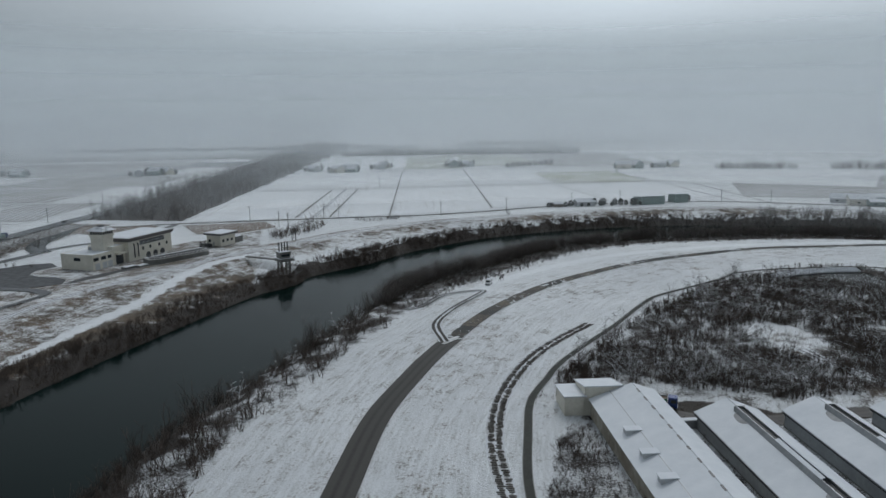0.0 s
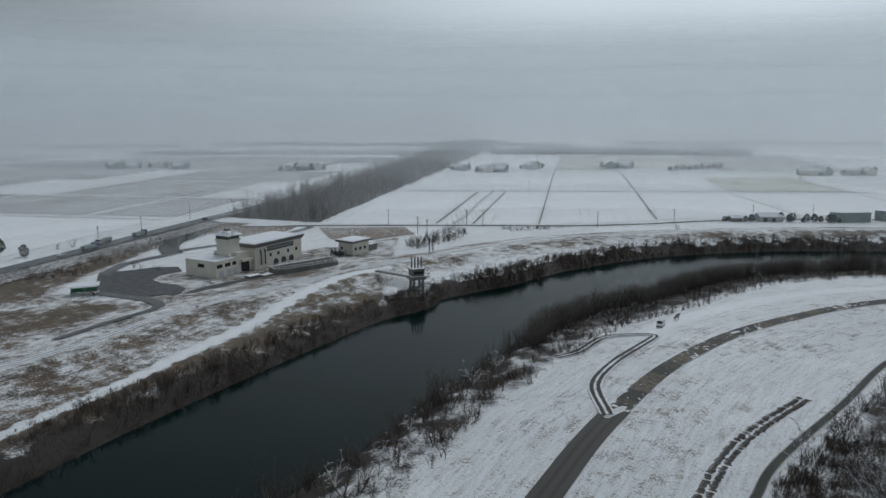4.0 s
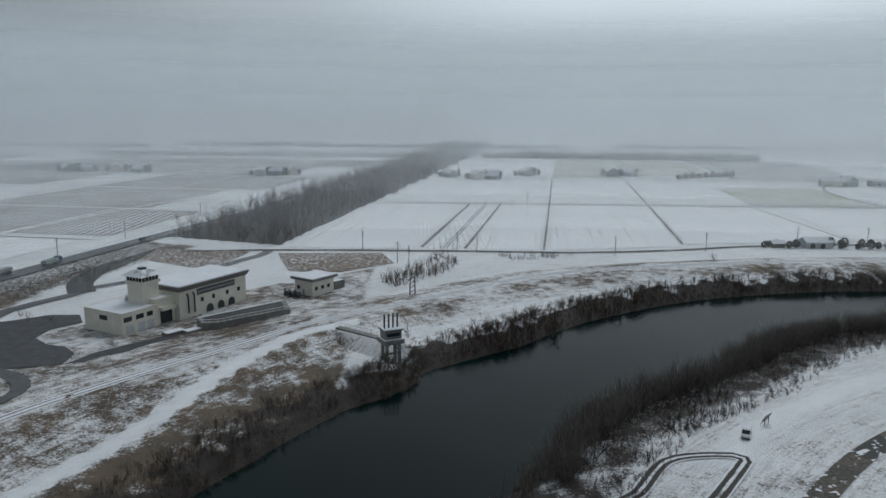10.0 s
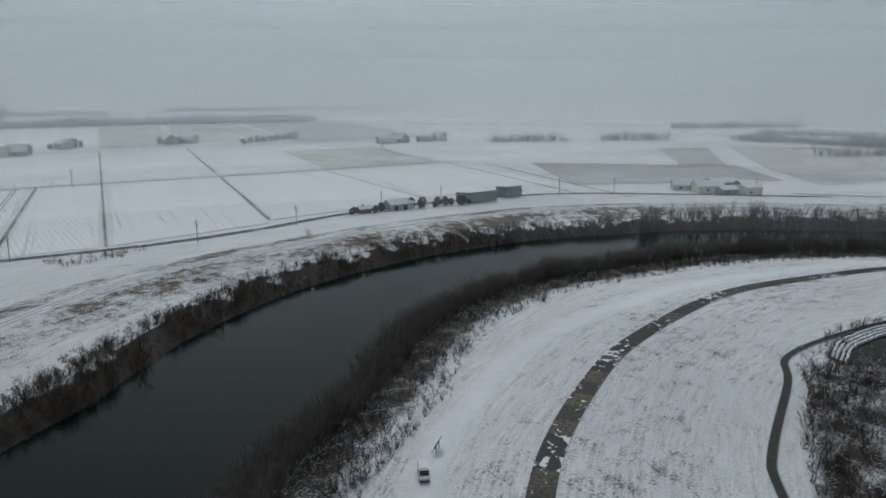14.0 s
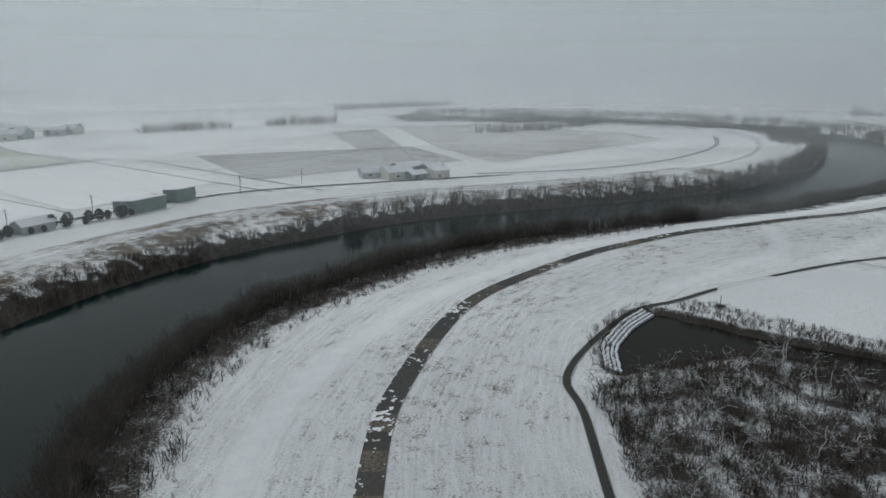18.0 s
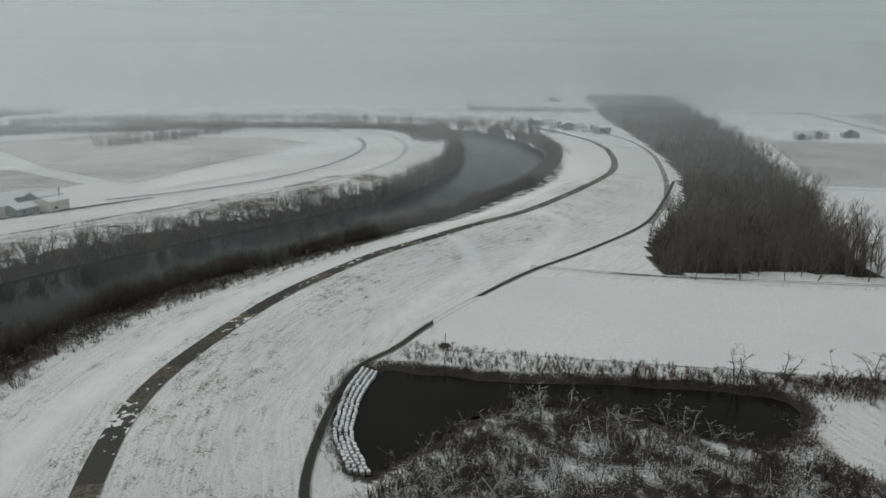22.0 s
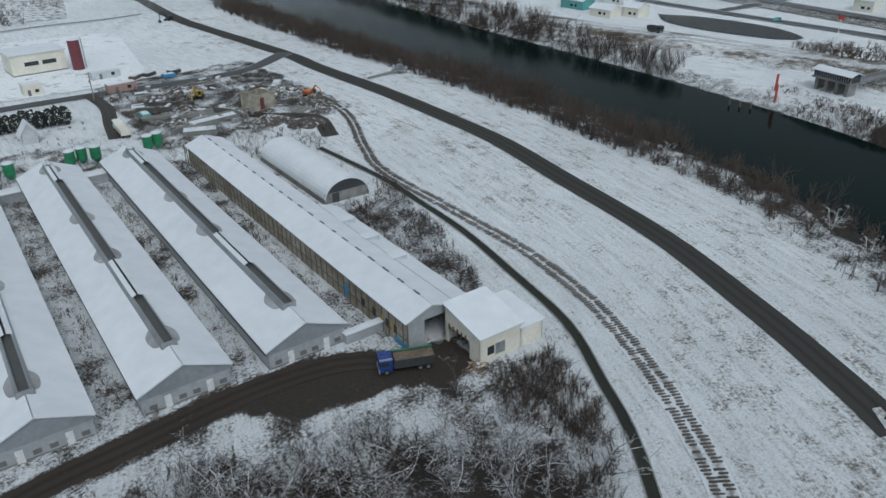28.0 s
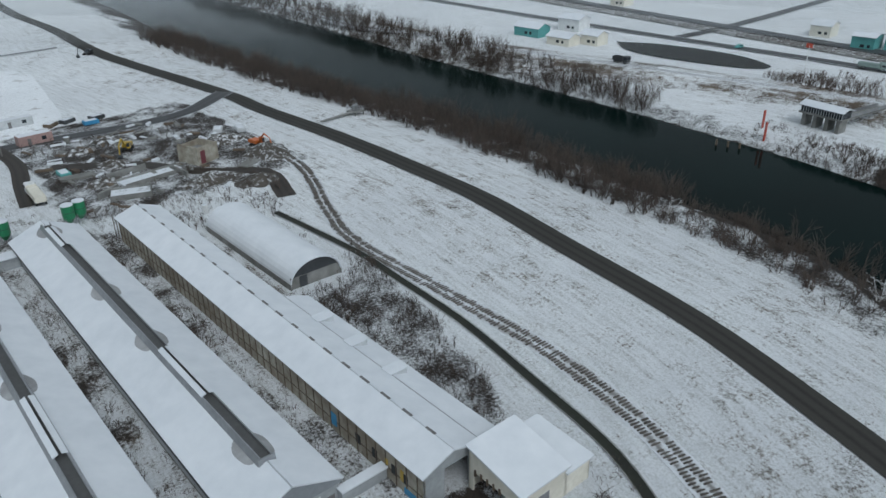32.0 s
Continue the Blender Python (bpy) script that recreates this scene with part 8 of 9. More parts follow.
for i in range(9):
    X, Y = rng.uniform(125, 250), rng.uniform(-215, -130)
    lane("plot_bank", [(X, Y), (X + rng.uniform(10, 28), Y + rng.uniform(-14, 3))], rng.uniform(0.8, 1.6), M_HEDGE_LINE, "low earth bank between the plots", "bank", lift=0.24, step=5)

# clipped conifer hedge, tree by tree
for i in range(45):
    X = 76 + i * 2.05 + 0.5 * math.sin(i * 3.1)
    if 116 < X < 121:
        continue
    put(clump_tree("hedge_conifer", 5.4 + 0.5 * math.sin(i * 1.7), 1.75, "dark clipped conifer in the farm hedge", "conifer", seed=300 + i), X, -70 - 1.5 * math.sin(i * 0.2))

o = empty("factory_hall", label="cream factory hall with dark upper windows and a snowy roof", category="building")
part("wall_block", boxes((-9, 9, -7, 7, -0.3, 7.2)), M_WALL_CREAM, o)
part("roof", boxes((-9.4, 9.4, -7.4, 7.4, 7.2, 7.5)), M_ROOF, o, "snowy flat roof")
for x in (-3.4, 2.4):
    part("window", boxes((x - 2.3, x + 2.3, 7.0, 7.07, 3.2, 4.6)), M_GLASS, o)
part("plinth", boxes((-9.05, 9.05, -7.05, 7.05, -0.4, 0.6)), M_CONCRETE, o)
put(o, 71, -146, 4)
o = empty("silo_tower", label="tall maroon round tower beside the factory hall", category="tower")
part("shaft", lathe(bmesh.new(), [(2.0, -0.3), (2.0, 10.5)], 18), M_MAROON, o)
part("roof", lathe(bmesh.new(), [(2.05, 10.5), (1.2, 10.9), (0.2, 11.0)], 18), M_ROOF, o)
part("stair_frame", rod(rod(bmesh.new(), (-2.6, 0.4, -0.2), (-2.6, 0.4, 11), 0.1, n=5), (-2.6, -0.8, -0.2), (-2.6, -0.8, 11), 0.1, n=5), M_STEEL, o)
put(o, 58.5, -137)
for X, Y, w, d, h, m, lab in ((78, -111, 5.5, 4.5, 3.6, M_WALL_CREAM, "small cream box hut with a snowy roof"), (54, -97, 9.0, 3.2, 2.7, M_PINK, "faded pink site hut with a snowy flat roof"), (54, -118, 9.5, 3.0, 2.6, M_WALL_PALE, "grey site container with a snowy roof"), (184, -39, 9.0, 5.5, 3.0, M_WALL_PALE, "pale box store in the snow")):
    o = empty("site_hut", label=lab, category="hut")
    flat_block(o, "wall_block", -w / 2, w / 2, -d / 2, d / 2, h, m, 0.05)
    part("window", boxes((-w * 0.3, -w * 0.3 + 1.2, d / 2, d / 2 + 0.06, 1.0, 2.0)), M_GLASS, o)
    part("door", boxes((w * 0.15, w * 0.15 + 0.9, d / 2, d / 2 + 0.06, 0.0, 2.0)), M_FASCIA, o)
    put(o, X, Y, 5)
o = gable_house("bell_hut", 3.6, 4.0, 3.0, 5.6, M_WALL_PALE, M_ROOF, "tiny steep-gabled white hut", "hut", (("f", 0, 0, 1.0, 2.0, M_FASCIA),))
put(o, 87, -60)

# house on the white field
o = gable_house("field_barn", 11, 19, 6.0, 8.2, M_WALL_CREAM, M_ROOF, "tall cream barn with a snowy gable roof and a big door", "barn", (("f", 0, 0, 4.5, 4.0, M_FASCIA), ("r", 3, 1.5, 1.4, 1.2, M_GLASS), ("l", 3, 1.5, 1.4, 1.2, M_GLASS)))
put(o, 260, -52, -8)
o = empty("country_house", label="two-storey pinkish house with stepped snowy roofs", category="house")
part("ground_floor", boxes((-7, 7, -5, 5, -0.3, 3.2)), M_PINK, o)
part("lower_roof", roof_slope(roof_slope(bmesh.new(), -7.6, 3.0, 0, 4.6, -5.6, 5.6), 7.6, 3.0, 0, 4.6, -5.6, 5.6), M_ROOF, o, "snowy roof")
part("upper_floor", boxes((-4, 3, -3.8, 3.8, 3.2, 6.2)), M_PINK, o)
part("upper_roof", boxes((-4.5, 3.5, -4.3, 4.3, 6.2, 6.5)), M_ROOF, o, "snowy roof")
for x in (-2.5, 1.2):
    part("window", boxes((x - 0.7, x + 0.7, 3.8, 3.86, 4.3, 5.5)), M_GLASS, o)
    part("window", boxes((x * 1.8 - 0.8, x * 1.8 + 0.8, 5.0, 5.06, 1.0, 2.2)), M_GLASS, o)
put(o, 254, -30, 12)
for i, (X, Y, h, r) in enumerate(((270, -26, 4, 1.7), (262, -17, 3.6, 2.0), (258, -16, 4.4, 1.8), (245, -34, 3.4, 1.6), (241, -36, 3.0, 1.5))):
    put(clump_tree("garden_evergreen", h, r, "dark evergreen round the country house", seed=360 + i), X, Y)
single_trees("garden_tree", on_ground([g(276, -20), g(263, -30), g(279, -28)]), SPREADING, [M_BARK, M_TWIG], "bare garden tree beside the country house", "tree", "garden trees", 371, (0.9, 1.2))
spread_stuff("garden_brush", on_ground(fill([g(283, -30), g(280, -17), g(262, -12), g(240, -22), g(238, -38), g(246, -40), g(262, -30)], 95, 372)), SHRUB, [M_TWIG, M_HAZY_TWIG], "dense bare brush round the country house", "brush", 372, (0.7, 1.3))

# building works: excavators, piling masts, spoil heaps
def spoil_heap(X, Y, rx, ry, h, seed, mat=None, label="dark heap of spoil dusted with snow"):
    rng = np.random.default_rng(seed)
    n, m = 22, 7
    verts, faces = [(0, 0, h)], []
    wob = rng.uniform(0.75, 1.2, n)
    for j in range(1, m + 1):
        t = j / m
        for i in range(n):
            a = 2 * math.pi * i / n
            q = 1 + (wob[i] - 1) * t
            verts.append((rx * t * q * math.cos(a), ry * t * q * math.sin(a), h * (1 - t) ** 1.1 * rng.uniform(0.8, 1.15) - 0.25 * (j == m)))
    for j in range(m):
        for i in range(n):
            k = (i + 1) % n
            if j == 0:
                faces.append((0, 1 + i, 1 + k, 1 + k))
            else:
                a, b = 1 + (j - 1) * n, 1 + j * n
                faces.append((a + i, b + i, b + k, a + k))
    bm = bmesh.new()
    vs = [bm.verts.new(v) for v in verts]
    for f in faces:
        bm.faces.new([vs[q] for q in dict.fromkeys(f)])
    ob = tagged(finish("spoil_heap", bm, mat or M_WASTE, smooth=True), label, "spoil heap")
    return put(ob, X, Y)


for i, (X, Y, rx, ry, h) in enumerate(((362, -165, 26, 10, 3), (330, -160, 20, 9, 2.5), (440, -255, 16, 9, 4), (400, -240, 22, 8, 3), (275, -200, 12, 20, 5), (285, -215, 9, 16, 4), (470, -190, 28, 8, 2.5), (510, -220, 24, 12, 3), (380, -320, 20, 10, 3), (443, -299, 30, 13, 3.5), (570, -298, 34, 12, 4), (508, -240, 30, 10, 3), (345, -140, 26, 8, 1.6), (318, -142, 22, 7, 1.4), (303, -265, 18, 12, 4), (430, -160, 24, 6, 1.5), (600, -200, 36, 9, 2.5), (340, -230, 26, 7, 1.8), (420, -370, 30, 9, 2.5),
                                       (14, -62, 7, 5, 2.2), (30, -36, 9, 5, 2.4), (22, -28, 6, 5, 2.0), (44, -64, 5, 4, 1.6), (50, -52, 6, 4, 1.4), (38, -86, 6, 3, 1.2), (48, -80, 5, 3, 1.4), (10, -44, 6, 8, 3.0))):
    spoil_heap(X, Y, rx, ry, h, i)
for i, (X, Y, sw) in enumerate(((362, -145, 20), (352, -148, 160), (338, -150, 70), (318, -152, 200), (310, -148, 120), (478, -281, 40), (284, -196, 10), (290, -200, 190), (372, -140, 300), (402, -150, 90), (5, -205, 45))):
    put(excavator(M_STEEL_DARK if i % 3 else M_ORANGE, "dark excavator at the building works", 1.1, sw), X, Y, sw)
for X, Y, h in ((384, -150, 15), (362, -154, 17), (336, -146, 18), (314, -146, 17), (300, -140, 12)):
    o = empty("piling_mast", label="tall thin piling rig mast on crawler tracks", category="piling rig")
    part("mast", rod(bmesh.new(), (0, 0, 0.5), (0.4, 0, h), 0.28, 0.12, 6), M_STEEL_DARK, o)
    part("body", boxes((-1.6, 1.6, -2.6, 1.2, 0.9, 3.0), bevel=0.2), M_STEEL_DARK, o)
    for x in (-1.7, 1.2):
        part("crawler", boxes((x, x + 0.6, -2.8, 2.2, -0.1, 0.9), bevel=0.2), M_RUBBER, o)
    put(o, X, Y)
for X, Y, w, d, h in ((325, -172, 3, 3, 8), (296, -166, 3, 3, 8), (334, -170, 14, 5, 4), (305, -168, 14, 5, 4), (318, -112, 8, 3, 3)):
    o = empty("works_block", label="grey concrete block of the unfinished building", category="building")
    flat_block(o, "wall_block", -w / 2, w / 2, -d / 2, d / 2, h, M_CONCRETE, 0.2)
    part("doorway", boxes((-0.7, 0.7, d / 2, d / 2 + 0.06, 0, 2.1)), M_DARK, o)
    put(o, X, Y, 6)
rng = random.Random(77)
for i in range(26):
    X, Y = rng.uniform(205, 330), rng.uniform(-128, -84)
    if abs(Y + 76 + (X - 294) * 0.02) < 8:
        Y -= 14
    o = empty("pipe_stack", label="low stack of site pipes and boards with snow", category="building material")
    w = rng.uniform(3, 8)
    part("bundle", boxes((-w / 2, w / 2, -0.8, 0.8, -0.1, rng.uniform(0.4, 1.0)), bevel=0.08), (M_STEEL_DARK, M_WOOD, M_CONCRETE)[i % 3], o)
    part("snow_cap", boxes((-w / 2 + 0.3, w / 2 - 0.5, -0.6, 0.6, 0.7, 1.06)), M_ROOF, o)
    put(o, X, Y, rng.uniform(-25, 25))
spread_stuff("works_brush", on_ground(np.vstack([band(np.array([g(430, -130), g(470, -140), g(540, -152)]), -5, 5, 1.4, 386), fill([g(296, -130), g(380, -132), g(378, -176), g(296, -172)], 90, 387)])), SHRUB, [M_TWIG, M_TWIG], "dark dry brush round the building works", "brush", 386, (0.4, 0.8))
spread_stuff("far_scrub", on_ground(np.vstack([band(np.array([g(858, -200), g(850, -300), g(850, -430)]), -9, 9, 0.75, 388), band(np.array([g(890, -460), g(890, -600), g(880, -790)]), -22, 22, 1.3, 389), band(np.array([g(1010, -160), g(1020, -420)]), -12, 12, 0.6, 390)])), BANK_TREE, [M_HAZY_TWIG, M_HAZY_TWIG], "far belts of bare trees in the mist", "woods", 388, (0.7, 1.1))
spread_stuff("dark_wood", on_ground(fill([g(166, -266), g(100, -262), g(38, -283), g(10, -330), g(30, -430), g(70, -466), g(130, -440), g(150, -330)], 700, 381)), SHRUB, [M_TWIG, M_TWIG], "dark scrub beyond the plots", "scrub", 381, (0.8, 1.5))
spread_stuff("far_scrub", on_ground(np.vstack([fill([g(-20, -420), g(-60, -900), g(300, -900), g(260, -560)], 500, 382), band(np.array([g(270, -240), g(256, -250), g(200, -246), g(150, -240), g(60, -250)]), -6, 6, 0.8, 383)])), BANK_TREE, [M_BARK, M_TWIG], "far dark woods in the mist", "woods", 382, (1.0, 1.6))
spread_stuff("road_verge_brush", on_ground(np.vstack([band(np.array([g(226, -94), g(200, -102), g(160, -106), g(119, -116)]), -4, 4, 1.6, 384), fill([g(112, -118), g(120, -118), g(121, -130), g(113, -130)], 14, 385)])), SHRUB, [M_TWIG, M_REED], "dry brush along the country road", "brush", 384, (0.4, 0.8))
for X, Y in ((330, -95), (296, -84), (250, -86), (222, -84), (186, -84), (160, -84), (122, -84), (92, -104), (64, -90), (140, -30), (402, -112), (470, -118)):
    copy_thing(pole, gp(X, Y, 0.0))

# ---- demolition ground beside the levee ----
o = empty("ruined_block", label="roofless concrete ruin with stained walls", category="ruin")
for name, r in (("wall", (-3.5, 3.5, 3.3, 3.6, -0.3, 4.6)), ("wall", (-3.5, 3.5, -3.6, -3.3, -0.3, 4.2)), ("wall", (-3.5, -3.2, -3.3, 3.3, -0.3, 4.4)), ("wall", (3.2, 3.5, -3.3, 3.3, -0.3, 4.7)), ("floor", (-3.2, 3.2, -3.3, 3.3, 2.4, 2.7))):
    part(name, boxes(r), M_WALL_OLD if name == "wall" else M_CONCRETE, o)
part("wall_stain", boxes((1.0, 2.6, 3.6, 3.63, 0.2, 3.6)), M_MAROON, o, "rust stain on the wall")
put(o, 26, -52, 20)
put(excavator(M_YELLOW, "yellow excavator among the rubble", 1.2, 100), 37, -73, 60)
put(excavator(M_ORANGE, "orange excavator beside the crawler track", 1.0, 20), 10, -50, 100)
for X, Y, w, d, h, deg in ((40, -48, 16, 5, 1.0, 8), (48, -40, 9, 6, 1.2, -20), (44, -54, 10, 0.5, 1.6, 8), (34, -46, 0.5, 8, 1.4, 8), (52, -44, 7, 0.6, 1.3, 35), (54, -60, 8, 3, 0.6, -10), (18, -40, 6, 3, 0.5, 30)):
    o = empty("old_foundation", label="broken concrete foundation with snow lying in it", category="foundation")
    if w > 3 and d > 3:
        part("kerb", boxes((-w / 2, w / 2, d / 2 - 0.3, d / 2, -0.3, h), (-w / 2, w / 2, -d / 2, -d / 2 + 0.3, -0.3, h), (-w / 2, -w / 2 + 0.3, -d / 2 + 0.3, d / 2 - 0.3, -0.3, h)), M_CONCRETE, o)
        part("slab", boxes((-w / 2 + 0.3, w / 2, -d / 2 + 0.3, d / 2 - 0.3, -0.3, h * 0.55)), M_ROOF_THIN, o, "snowy floor slab")
    else:
        part("wall", boxes((-w / 2, w / 2, -d / 2, d / 2, -0.3, h)), M_CONCRETE, o)
    put(o, X, Y, deg)
rng = random.Random(91)
for i in range(70):
    X, Y = rng.uniform(14, 60), rng.uniform(-96, -30)
    bm = boxes((-rng.uniform(0.4, 2.6), rng.uniform(0.4, 2.6), -rng.uniform(0.15, 0.7), rng.uniform(0.15, 0.7), -0.1, rng.uniform(0.2, 0.7)), bevel=0.05)
    ob = tagged(finish("rubble_piece", bm, (M_CONCRETE, M_WOOD, M_ROOF_THIN)[i % 3]), "broken slab or beam in the demolition rubble", "rubble", "demolition rubble")
    put(ob, X, Y, rng.uniform(0, 180))
spread_stuff("waste_weeds", on_ground(np.vstack([fill([g(20, -34), g(60, -34), g(60, -20), g(46, -8), g(30, -6), g(16, -20)], 330, 391), fill([g(15, -95), g(60, -95), g(60, -40), g(15, -40)], 160, 392)])), SHRUB, [M_TWIG, M_TWIG], "dark weeds and brush on the waste ground", "weeds", 391, (0.3, 0.65))
t = truck(M_WHITE, M_WALL_CREAM, "long beige lorry parked behind the silos", load=M_WALL_CREAM, length=11)
put(t, 65.5, -52, 178)
for X, Y, m, lab, r, h in ((40, -18, M_WHITE, "small white upright tank", 0.7, 2.0), (47, -92, M_CONCRETE, "concrete pipe lying in the snow", 0.9, 1.4), (15, -66, M_CONCRETE, "concrete pipe ring in the snow", 0.9, 1.2)):
    o = empty("site_tank", label=lab, category="tank")
    part("shell", lathe(bmesh.new(), [(r, -0.2), (r, h)], 12), m, o)
    part("cap", lathe(bmesh.new(), [(r * 0.96, h), (r * 0.5, h + 0.15)], 12), M_ROOF, o)
    put(o, X, Y)
for i, (X, Y, m) in enumerate(((36, -106, M_BLUE_TARP), (33, -110, M_STEEL_DARK), (41, -112, M_STEEL_DARK), (46, -111, M_WOOD), (12, -70, M_WALL_PALE), (7, -66, M_WALL_PALE), (56, -64, M_TEAL))):
    o = empty("covered_stack", label="stack of site material under a sheet", category="building material")
    part("stack", boxes((-2.2, 2.2, -1.3, 1.3, -0.1, 1.1), bevel=0.15), m, o)
    part("snow_cap", boxes((-1.6, 1.7, -0.9, 0.9, 1.1, 1.2)), M_ROOF, o)
    put(o, X, Y, 15 * i)

# ---- along the river ----
def sluice_house():
    ob = empty("sluice_gatehouse", label="glazed sluice gatehouse on four concrete piers with a snowy roof", category="sluice")
    for y in (-5.2, -1.8, 1.8, 5.2):
        part("pier", boxes((-1.8, 1.8, y - 0.55, y + 0.55, -7.5, 2.2)), M_CONCRETE, ob)
    for y in (-3.5, 0, 3.5):
        part("gate_leaf", boxes((-0.2, 0.2, y - 1.15, y + 1.15, -7, -2.2)), M_STEEL_DARK, ob)
    part("deck", boxes((-2.6, 2.6, -6.6, 6.6, 2.2, 2.7)), M_CONCRETE, ob)
    part("glazing", boxes((-2.2, 2.2, -6.2, 6.2, 2.7, 4.6)), M_GLASS, ob, "dark band of windows")
    bars = bmesh.new()
    for i in range(17):
        y = -6.2 + i * 0.775
        box(bars, 2.2, 2.28, y - 0.06, y + 0.06, 2.7, 4.6)
        box(bars, -2.28, -2.2, y - 0.06, y + 0.06, 2.7, 4.6)
    part("mullions", bars, M_WALL_PALE, ob)
    part("roof", roof_slope(roof_slope(bmesh.new(), -2.9, 4.5, 0, 5.5, -6.8, 6.8), 2.9, 4.5, 0, 5.5, -6.8, 6.8), M_ROOF, ob, "snowy roof")
    for y in (-5, -2.5, 0, 2.5, 5):
        part("roof_vent", boxes((-1.6, -1.1, y - 0.25, y + 0.25, 4.9, 5.7)), M_STEEL_DARK, ob)
    part("bridge", boxes((-20, -2.6, 3.6, 6.2, 2.2, 2.7)), M_CONCRETE, ob, "approach bridge to the levee")
    part("bridge_rail", boxes((-20, -2.6, 3.6, 3.7, 2.7, 3.7), (-20, -2.6, 6.1, 6.2, 2.7, 3.7)), M_STEEL, ob)
    for s in (-1, 1):
        part("wing_wall", boxes((1.8, 15, s * 6.6 - 0.3, s * 6.6 + 0.3, -7, -2.4)), M_CONCRETE, ob)
    part("apron", boxes((1.8, 15, -6.3, 6.3, -7, -3.05)), M_ROOF_THIN, ob, "snowy concrete apron")
    return ob


put(sluice_house(), -119, 44, -8, z=1.6)
for X, Y in ((-94.5, 51), (-101, 48)):
    o = empty("marker_post", label="tall red river marker post", category="marker post")
    part("post", boxes((-0.45, 0.45, -0.15, 0.15, -0.5, 5.2)), M_RED, o)
    put_w(o, X, Y, -8)
for X, Y in ((-93, 30), (-92, 27), (-94, 33)):
    o = empty("mooring_pile", label="dark timber pile standing in the river", category="pile")
    part("pile", rod(bmesh.new(), (0, 0, -5), (0, 0, 0.6), 0.3, n=7), M_WOOD, o)
    put(o, X, Y, z=-2.0)
o = empty("river_platform", label="small gauging platform with railings on the bank", category="platform")
part("deck", boxes((-2, 2, -2, 2, 1.8, 2.1)), M_CONCRETE, o)
part("legs", boxes(*[(x - 0.15, x + 0.15, y - 0.15, y + 0.15, -3, 1.8) for x in (-1.7, 1.7) for y in (-1.7, 1.7)]), M_CONCRETE, o)
part("cabinet", boxes((-0.8, 0.8, -0.8, 0.8, 2.1, 3.8), bevel=0.05), M_STEEL, o)
part("railing", boxes((-2, 2, 1.9, 2, 2.9, 3.0), (-2, 2, -2, -1.9, 2.9, 3.0), (-2, -1.9, -1.9, 1.9, 2.9, 3.0), (1.9, 2, -1.9, 1.9, 2.9, 3.0)), M_STEEL, o)
part("walkway", boxes((2, 14, -0.6, 0.6, 1.8, 2.0)), M_CONCRETE, o)
put(o, -27, -57, 10, z=0.0)
t = truck(M_STEEL_DARK, M_STEEL_DARK, "dark lorry on the far levee road", length=6.5)
put(t, -135, -39, 2, lift=0.1)
for X, Y, w, d, e, a, m in ((-165, -112, 9, 14, 4.2, 6.0, M_TEAL), (-159, -88, 8, 12, 3.6, 5.2, M_WALL_CREAM), (-169, -79, 8, 9, 4.4, 6.2, M_WALL_CREAM), (-190, -108, 9, 12, 5.6, 7.4, M_WHITE), (-244, 5, 11, 9, 5.4, 6.6, M_TEAL), (-252, 16, 12, 10, 6.0, 7.0, M_TEAL), (-260, -20, 10, 9, 5.0, 7.0, M_WALL_CREAM), (-270, -140, 10, 9, 5.0, 7.0, M_WALL_CREAM)):
    put(gable_house("roadside_house", w, d, e, a, m, M_ROOF, "roadside house with a snowy gable roof across the river", "house", (("r", 0, 1.2, 1.6, 1.2, M_GLASS), ("r", 2.6, 1.2, 1.2, 1.2, M_GLASS), ("f", 0, 0, 1.0, 2.0, M_FASCIA))), X, Y, 4)
sheet("back_pond", [g(*p) for p in smooth_line([(-180, -75), (-168, -60), (-166, -38), (-172, -10), (-182, -4), (-192, -24), (-190, -55), (-180, -75)], 4)[:-1]], 0.25, M_POND, "dark shallow pond behind the far levee", "pond")
lane("branch_road", [(-204, -62), (-253, -61), (-352, -67), (-520, -80)], 6.0, M_WIDE_ROAD, "wet road leading off across the white fields", lift=0.3)
lane("river_road", [(-205, -300), (-204, -100), (-206, 0), (-205, 60), (-206, 160), (-207, 262)], 7.0, M_WIDE_ROAD, "wet road behind the far levee", lift=0.5)
for i, (X, Y, k) in enumerate(((-203, 24, "t"), (-207, 30, "t"), (-204, -30, "c"))):
    v = truck(M_GREEN_GREY, M_GREEN_GREY, "dark green covered lorry on the wet road", load=M_GREEN_GREY, length=10) if k == "t" else car(M_TEAL, "teal car on the wet road")
    put(v, X, Y, 0, z=0.55)
o = empty("flag_sign", label="pale roadside sign on a tall post", category="sign")
part("post", rod(bmesh.new(), (0, 0, -0.2), (0, 0, 9), 0.18, 0.12, 6), M_WHITE, o)
part("panel", boxes((-0.1, 0.1, -1.2, 1.2, 8.0, 9.6)), M_RED, o)
put(o, -188, 6)
spread_stuff("sluice_brush", on_ground(fill([g(-150, 30), g(-160, 0), g(-186, 18), g(-196, 60), g(-160, 70)], 220, 393)), SHRUB, [M_TWIG, M_TWIG], "red-brown brush behind the levee", "brush", 393, (0.8, 1.5))

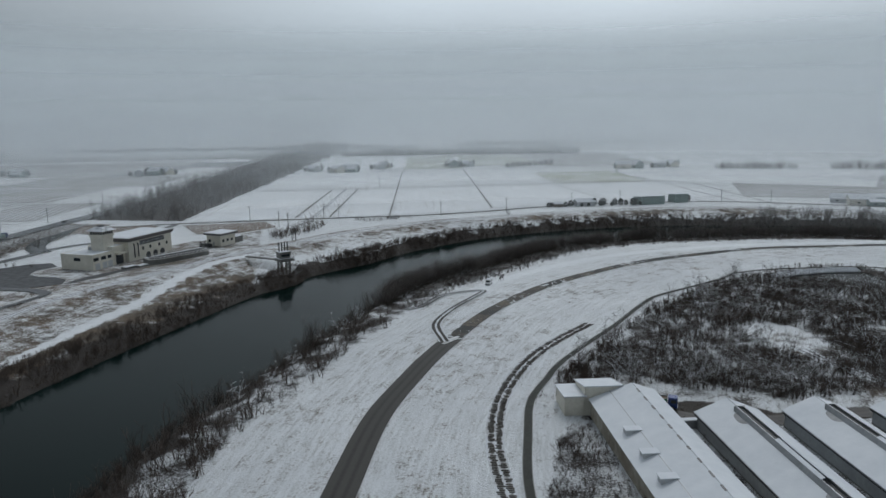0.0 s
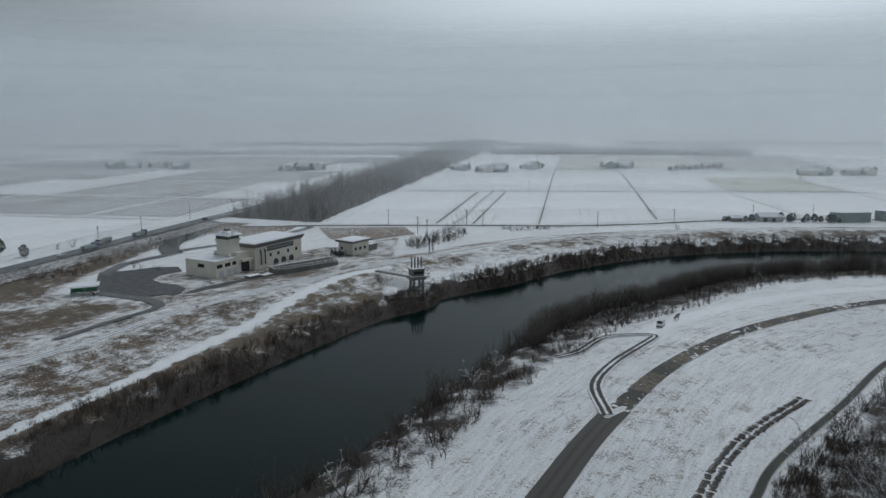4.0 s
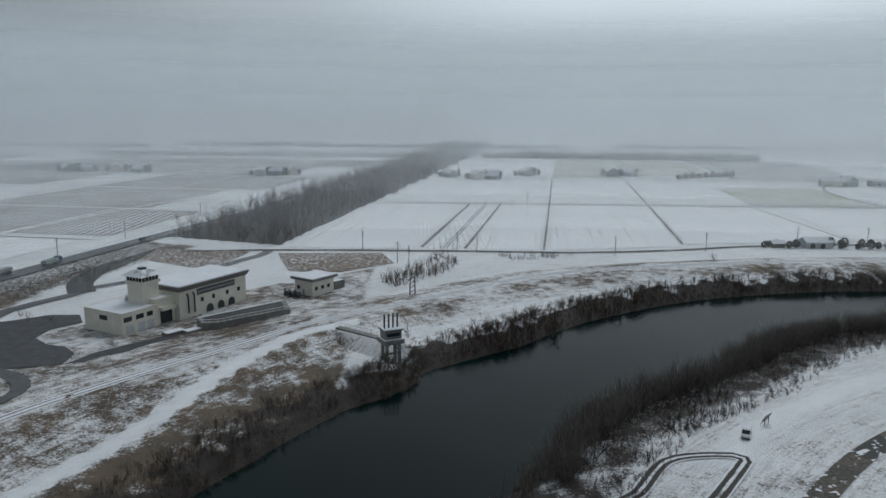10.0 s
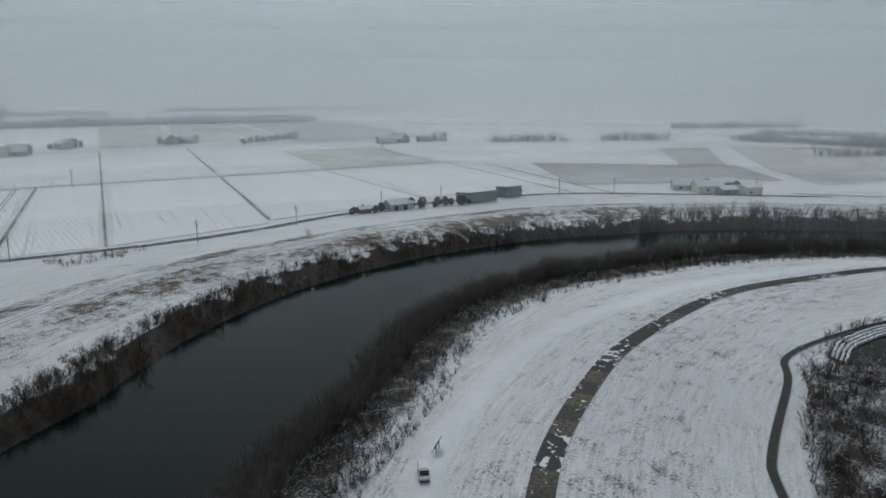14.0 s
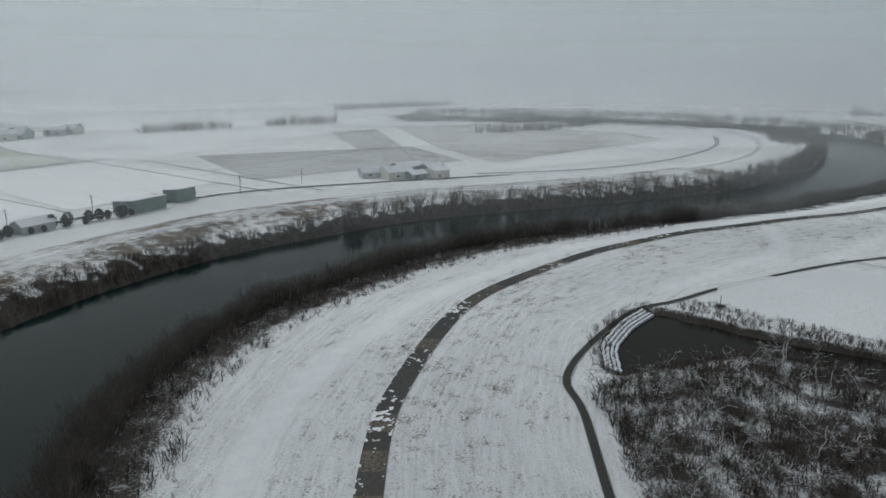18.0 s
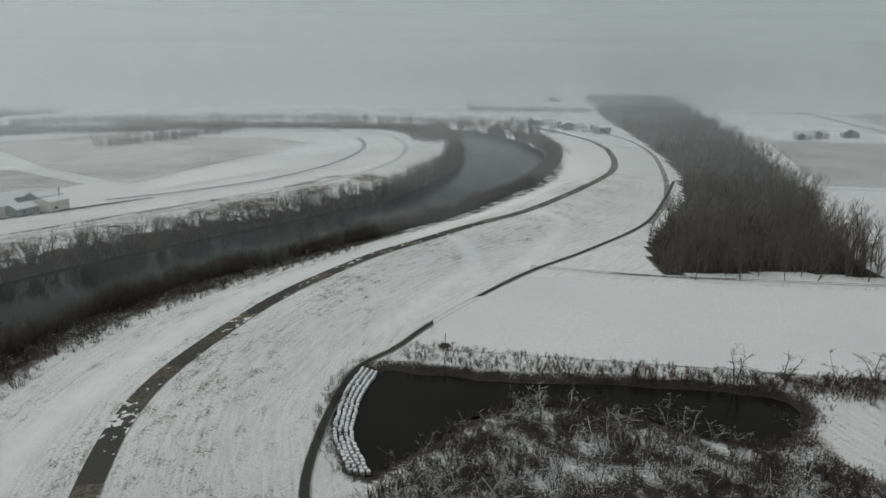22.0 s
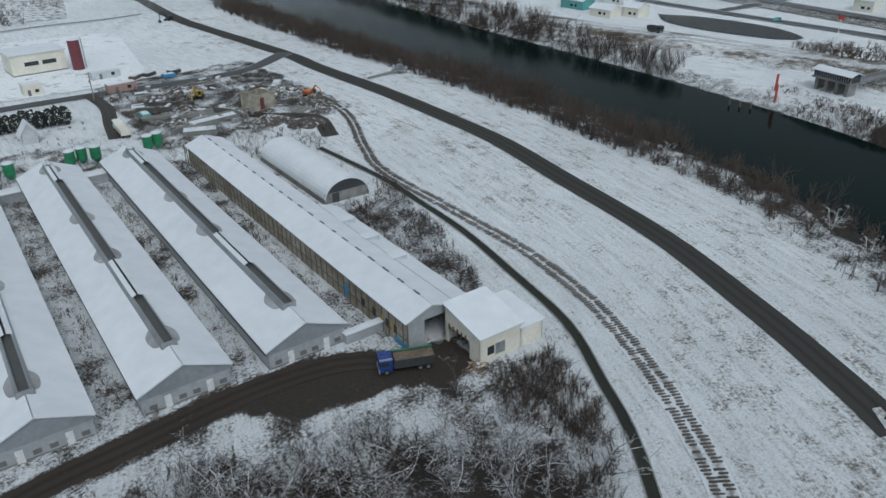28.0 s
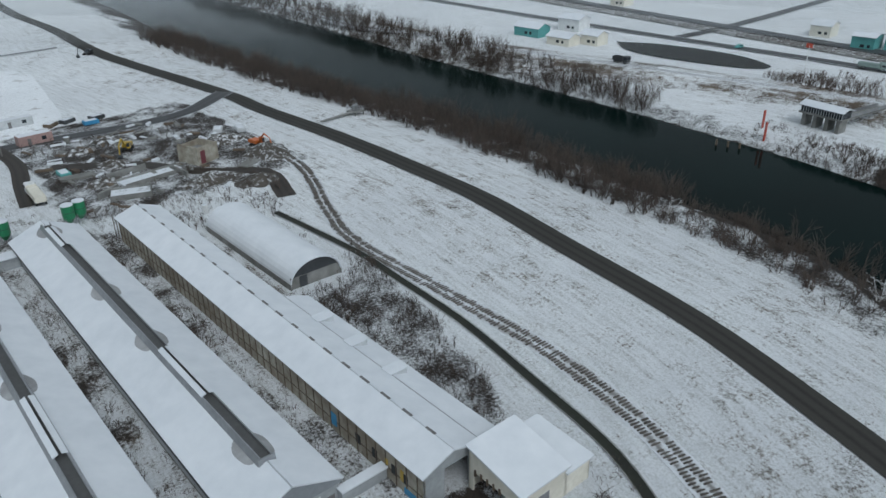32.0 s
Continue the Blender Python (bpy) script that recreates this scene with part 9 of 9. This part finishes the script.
spread_stuff("strip_brush", on_ground(fill([g(25, 15), g(33, 27), g(46, 29), g(45, 78), g(38, 72), g(31, 50)], 420, 394)), SHRUB, [M_TWIG_SNOWY, M_TWIG], "dark tangled brush between the ditch and the old barn", "brush", 394, (0.35, 0.8))
spread_stuff("corner_brush", on_ground(fill([g(177, 60), g(199, 58), g(201, 100), g(197, 122), g(183, 114), g(179, 90)], 300, 395)), SHRUB, [M_TWIG, M_TWIG], "dense brown brush at the corner of the field", "brush", 395, (0.6, 1.2))
spread_stuff("ditch_brush", on_ground(fill([g(42, 92), g(52, 92), g(58, 100), g(50, 112), g(44, 104)], 380, 396)), SHRUB, [M_TWIG_SNOWY, M_TWIG], "snowy brush beside the ditch", "brush", 396, (0.4, 0.9))
spread_stuff("barn_weeds", on_ground(np.vstack([fill([g(x - 1.6, -20), g(x + 1.6, -20), g(x + 1.6, 66), g(x - 1.6, 66)], 190, 397 + i) for i, x in enumerate((61.5, 64.0, 79.6, 97.5, 115.5, 138.0))])), LOW, [M_TWIG, M_TWIG], "dark weeds along the barn walls", "weeds", 397, (0.5, 1.1))

# hamlet where the levee meets the wood, with long arched greenhouses
for i in range(9):
    X, Y = 812 - i * 9.5 + 4 * math.sin(i * 2.3), 222 - i * 9.8
    if i % 3 == 1:
        o = empty("greenhouse", label="long arched greenhouse with snow on its cover", category="greenhouse", group="hamlet greenhouses")
        arc = [(3.6 * math.cos(a), 0.4 + 3.0 * math.sin(a)) for a in np.linspace(0, math.pi, 11)]
        part("cover", prism(bmesh.new(), arc, -11, 11), M_ROOF_THIN, o)
        part("end_frame", boxes((-1.0, 1.0, -11.08, -11.0, 0, 2.2)), M_STEEL_DARK, o)
        put(o, X, Y, 30)
    else:
        put(gable_house("hamlet_house", 9 + i % 2 * 3, 13, 3.8 + i % 3 * 0.7, 6.6 + i % 2, (M_WALL_PALE, M_WOOD, M_GREEN_GREY)[i % 3], M_ROOF, "hamlet house with a snowy gable roof", "house", (("l", 0, 1.2, 2.0, 1.2, M_GLASS), ("f", 0, 0, 1.4, 2.2, M_FASCIA))), X, Y, 35 + (i * 23) % 60)
        put(clump_tree("garden_evergreen", 5 + i % 3, 2.6, "dark evergreen beside a hamlet house", seed=430 + i), X + 9, Y + 8)
spread_stuff("orchard", on_ground(np.vstack([band(np.array([g(985 + r * 13, 300), g(995 + r * 13, 148)]), -1.5, 1.5, 0.35, 450 + r) for r in range(4)])), BANK_TREE, [M_BARK, M_TWIG], "rows of bare orchard trees in the mist", "orchard", 450, (0.8, 1.2))

# farms far to the east
for i, (X, Y) in enumerate(((719, -22), (735, -40), (748, -69), (878, 30), (1088, 306), (1253, 196))):
    h = gable_house("farmhouse", 9 + i % 3 * 2, 13, 4.4, 7.2, (M_WALL_PALE, M_WALL_CREAM, M_GREEN_GREY)[i % 3], M_ROOF_THIN, "distant farmhouse with a snowy gable roof", "farmhouse", (("l", 0, 1.2, 2.0, 1.2, M_GLASS), ("f", 0, 0, 1.4, 2.2, M_FASCIA)))
    put(h, X, Y, (i * 41) % 90)
    put(clump_tree("garden_evergreen", 6 + i % 3, 3.0, "dark evergreen beside a farmhouse", seed=400 + i), X - 11, Y + 4)


# ---- mist over the plain: haze imitated by thin pale ring walls, ever denser with distance ----
def mist(radius, cover, top):
    k = Mat("mist")
    up = k.add("SeparateXYZ")
    k.link(k.place(), up.inputs[0])
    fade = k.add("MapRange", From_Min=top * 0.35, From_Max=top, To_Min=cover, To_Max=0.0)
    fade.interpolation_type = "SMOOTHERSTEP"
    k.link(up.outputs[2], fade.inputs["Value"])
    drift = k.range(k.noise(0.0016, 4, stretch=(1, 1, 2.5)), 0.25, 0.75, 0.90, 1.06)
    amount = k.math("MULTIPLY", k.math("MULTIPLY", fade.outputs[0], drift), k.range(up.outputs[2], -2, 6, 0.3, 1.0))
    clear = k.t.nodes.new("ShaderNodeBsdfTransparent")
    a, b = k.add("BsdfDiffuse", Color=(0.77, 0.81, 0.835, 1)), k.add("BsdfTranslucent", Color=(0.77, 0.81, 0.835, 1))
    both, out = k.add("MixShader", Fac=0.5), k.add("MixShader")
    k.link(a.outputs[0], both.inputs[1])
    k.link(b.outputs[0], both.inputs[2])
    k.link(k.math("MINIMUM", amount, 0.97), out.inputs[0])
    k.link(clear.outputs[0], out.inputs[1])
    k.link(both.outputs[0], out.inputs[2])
    k.link(out.outputs[0], k.t.nodes["Material Output"].inputs["Surface"])
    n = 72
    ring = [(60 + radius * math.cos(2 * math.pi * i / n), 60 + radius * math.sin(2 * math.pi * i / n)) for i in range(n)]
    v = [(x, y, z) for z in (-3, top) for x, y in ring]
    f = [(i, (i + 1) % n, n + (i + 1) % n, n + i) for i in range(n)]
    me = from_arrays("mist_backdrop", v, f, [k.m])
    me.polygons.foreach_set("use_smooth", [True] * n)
    return tagged(new("mist_backdrop", me), "pale see-through ring wall that imitates winter mist over the plain", "mist", kind="structure")


# each added ring wall pales what lies behind it, in place of real haze
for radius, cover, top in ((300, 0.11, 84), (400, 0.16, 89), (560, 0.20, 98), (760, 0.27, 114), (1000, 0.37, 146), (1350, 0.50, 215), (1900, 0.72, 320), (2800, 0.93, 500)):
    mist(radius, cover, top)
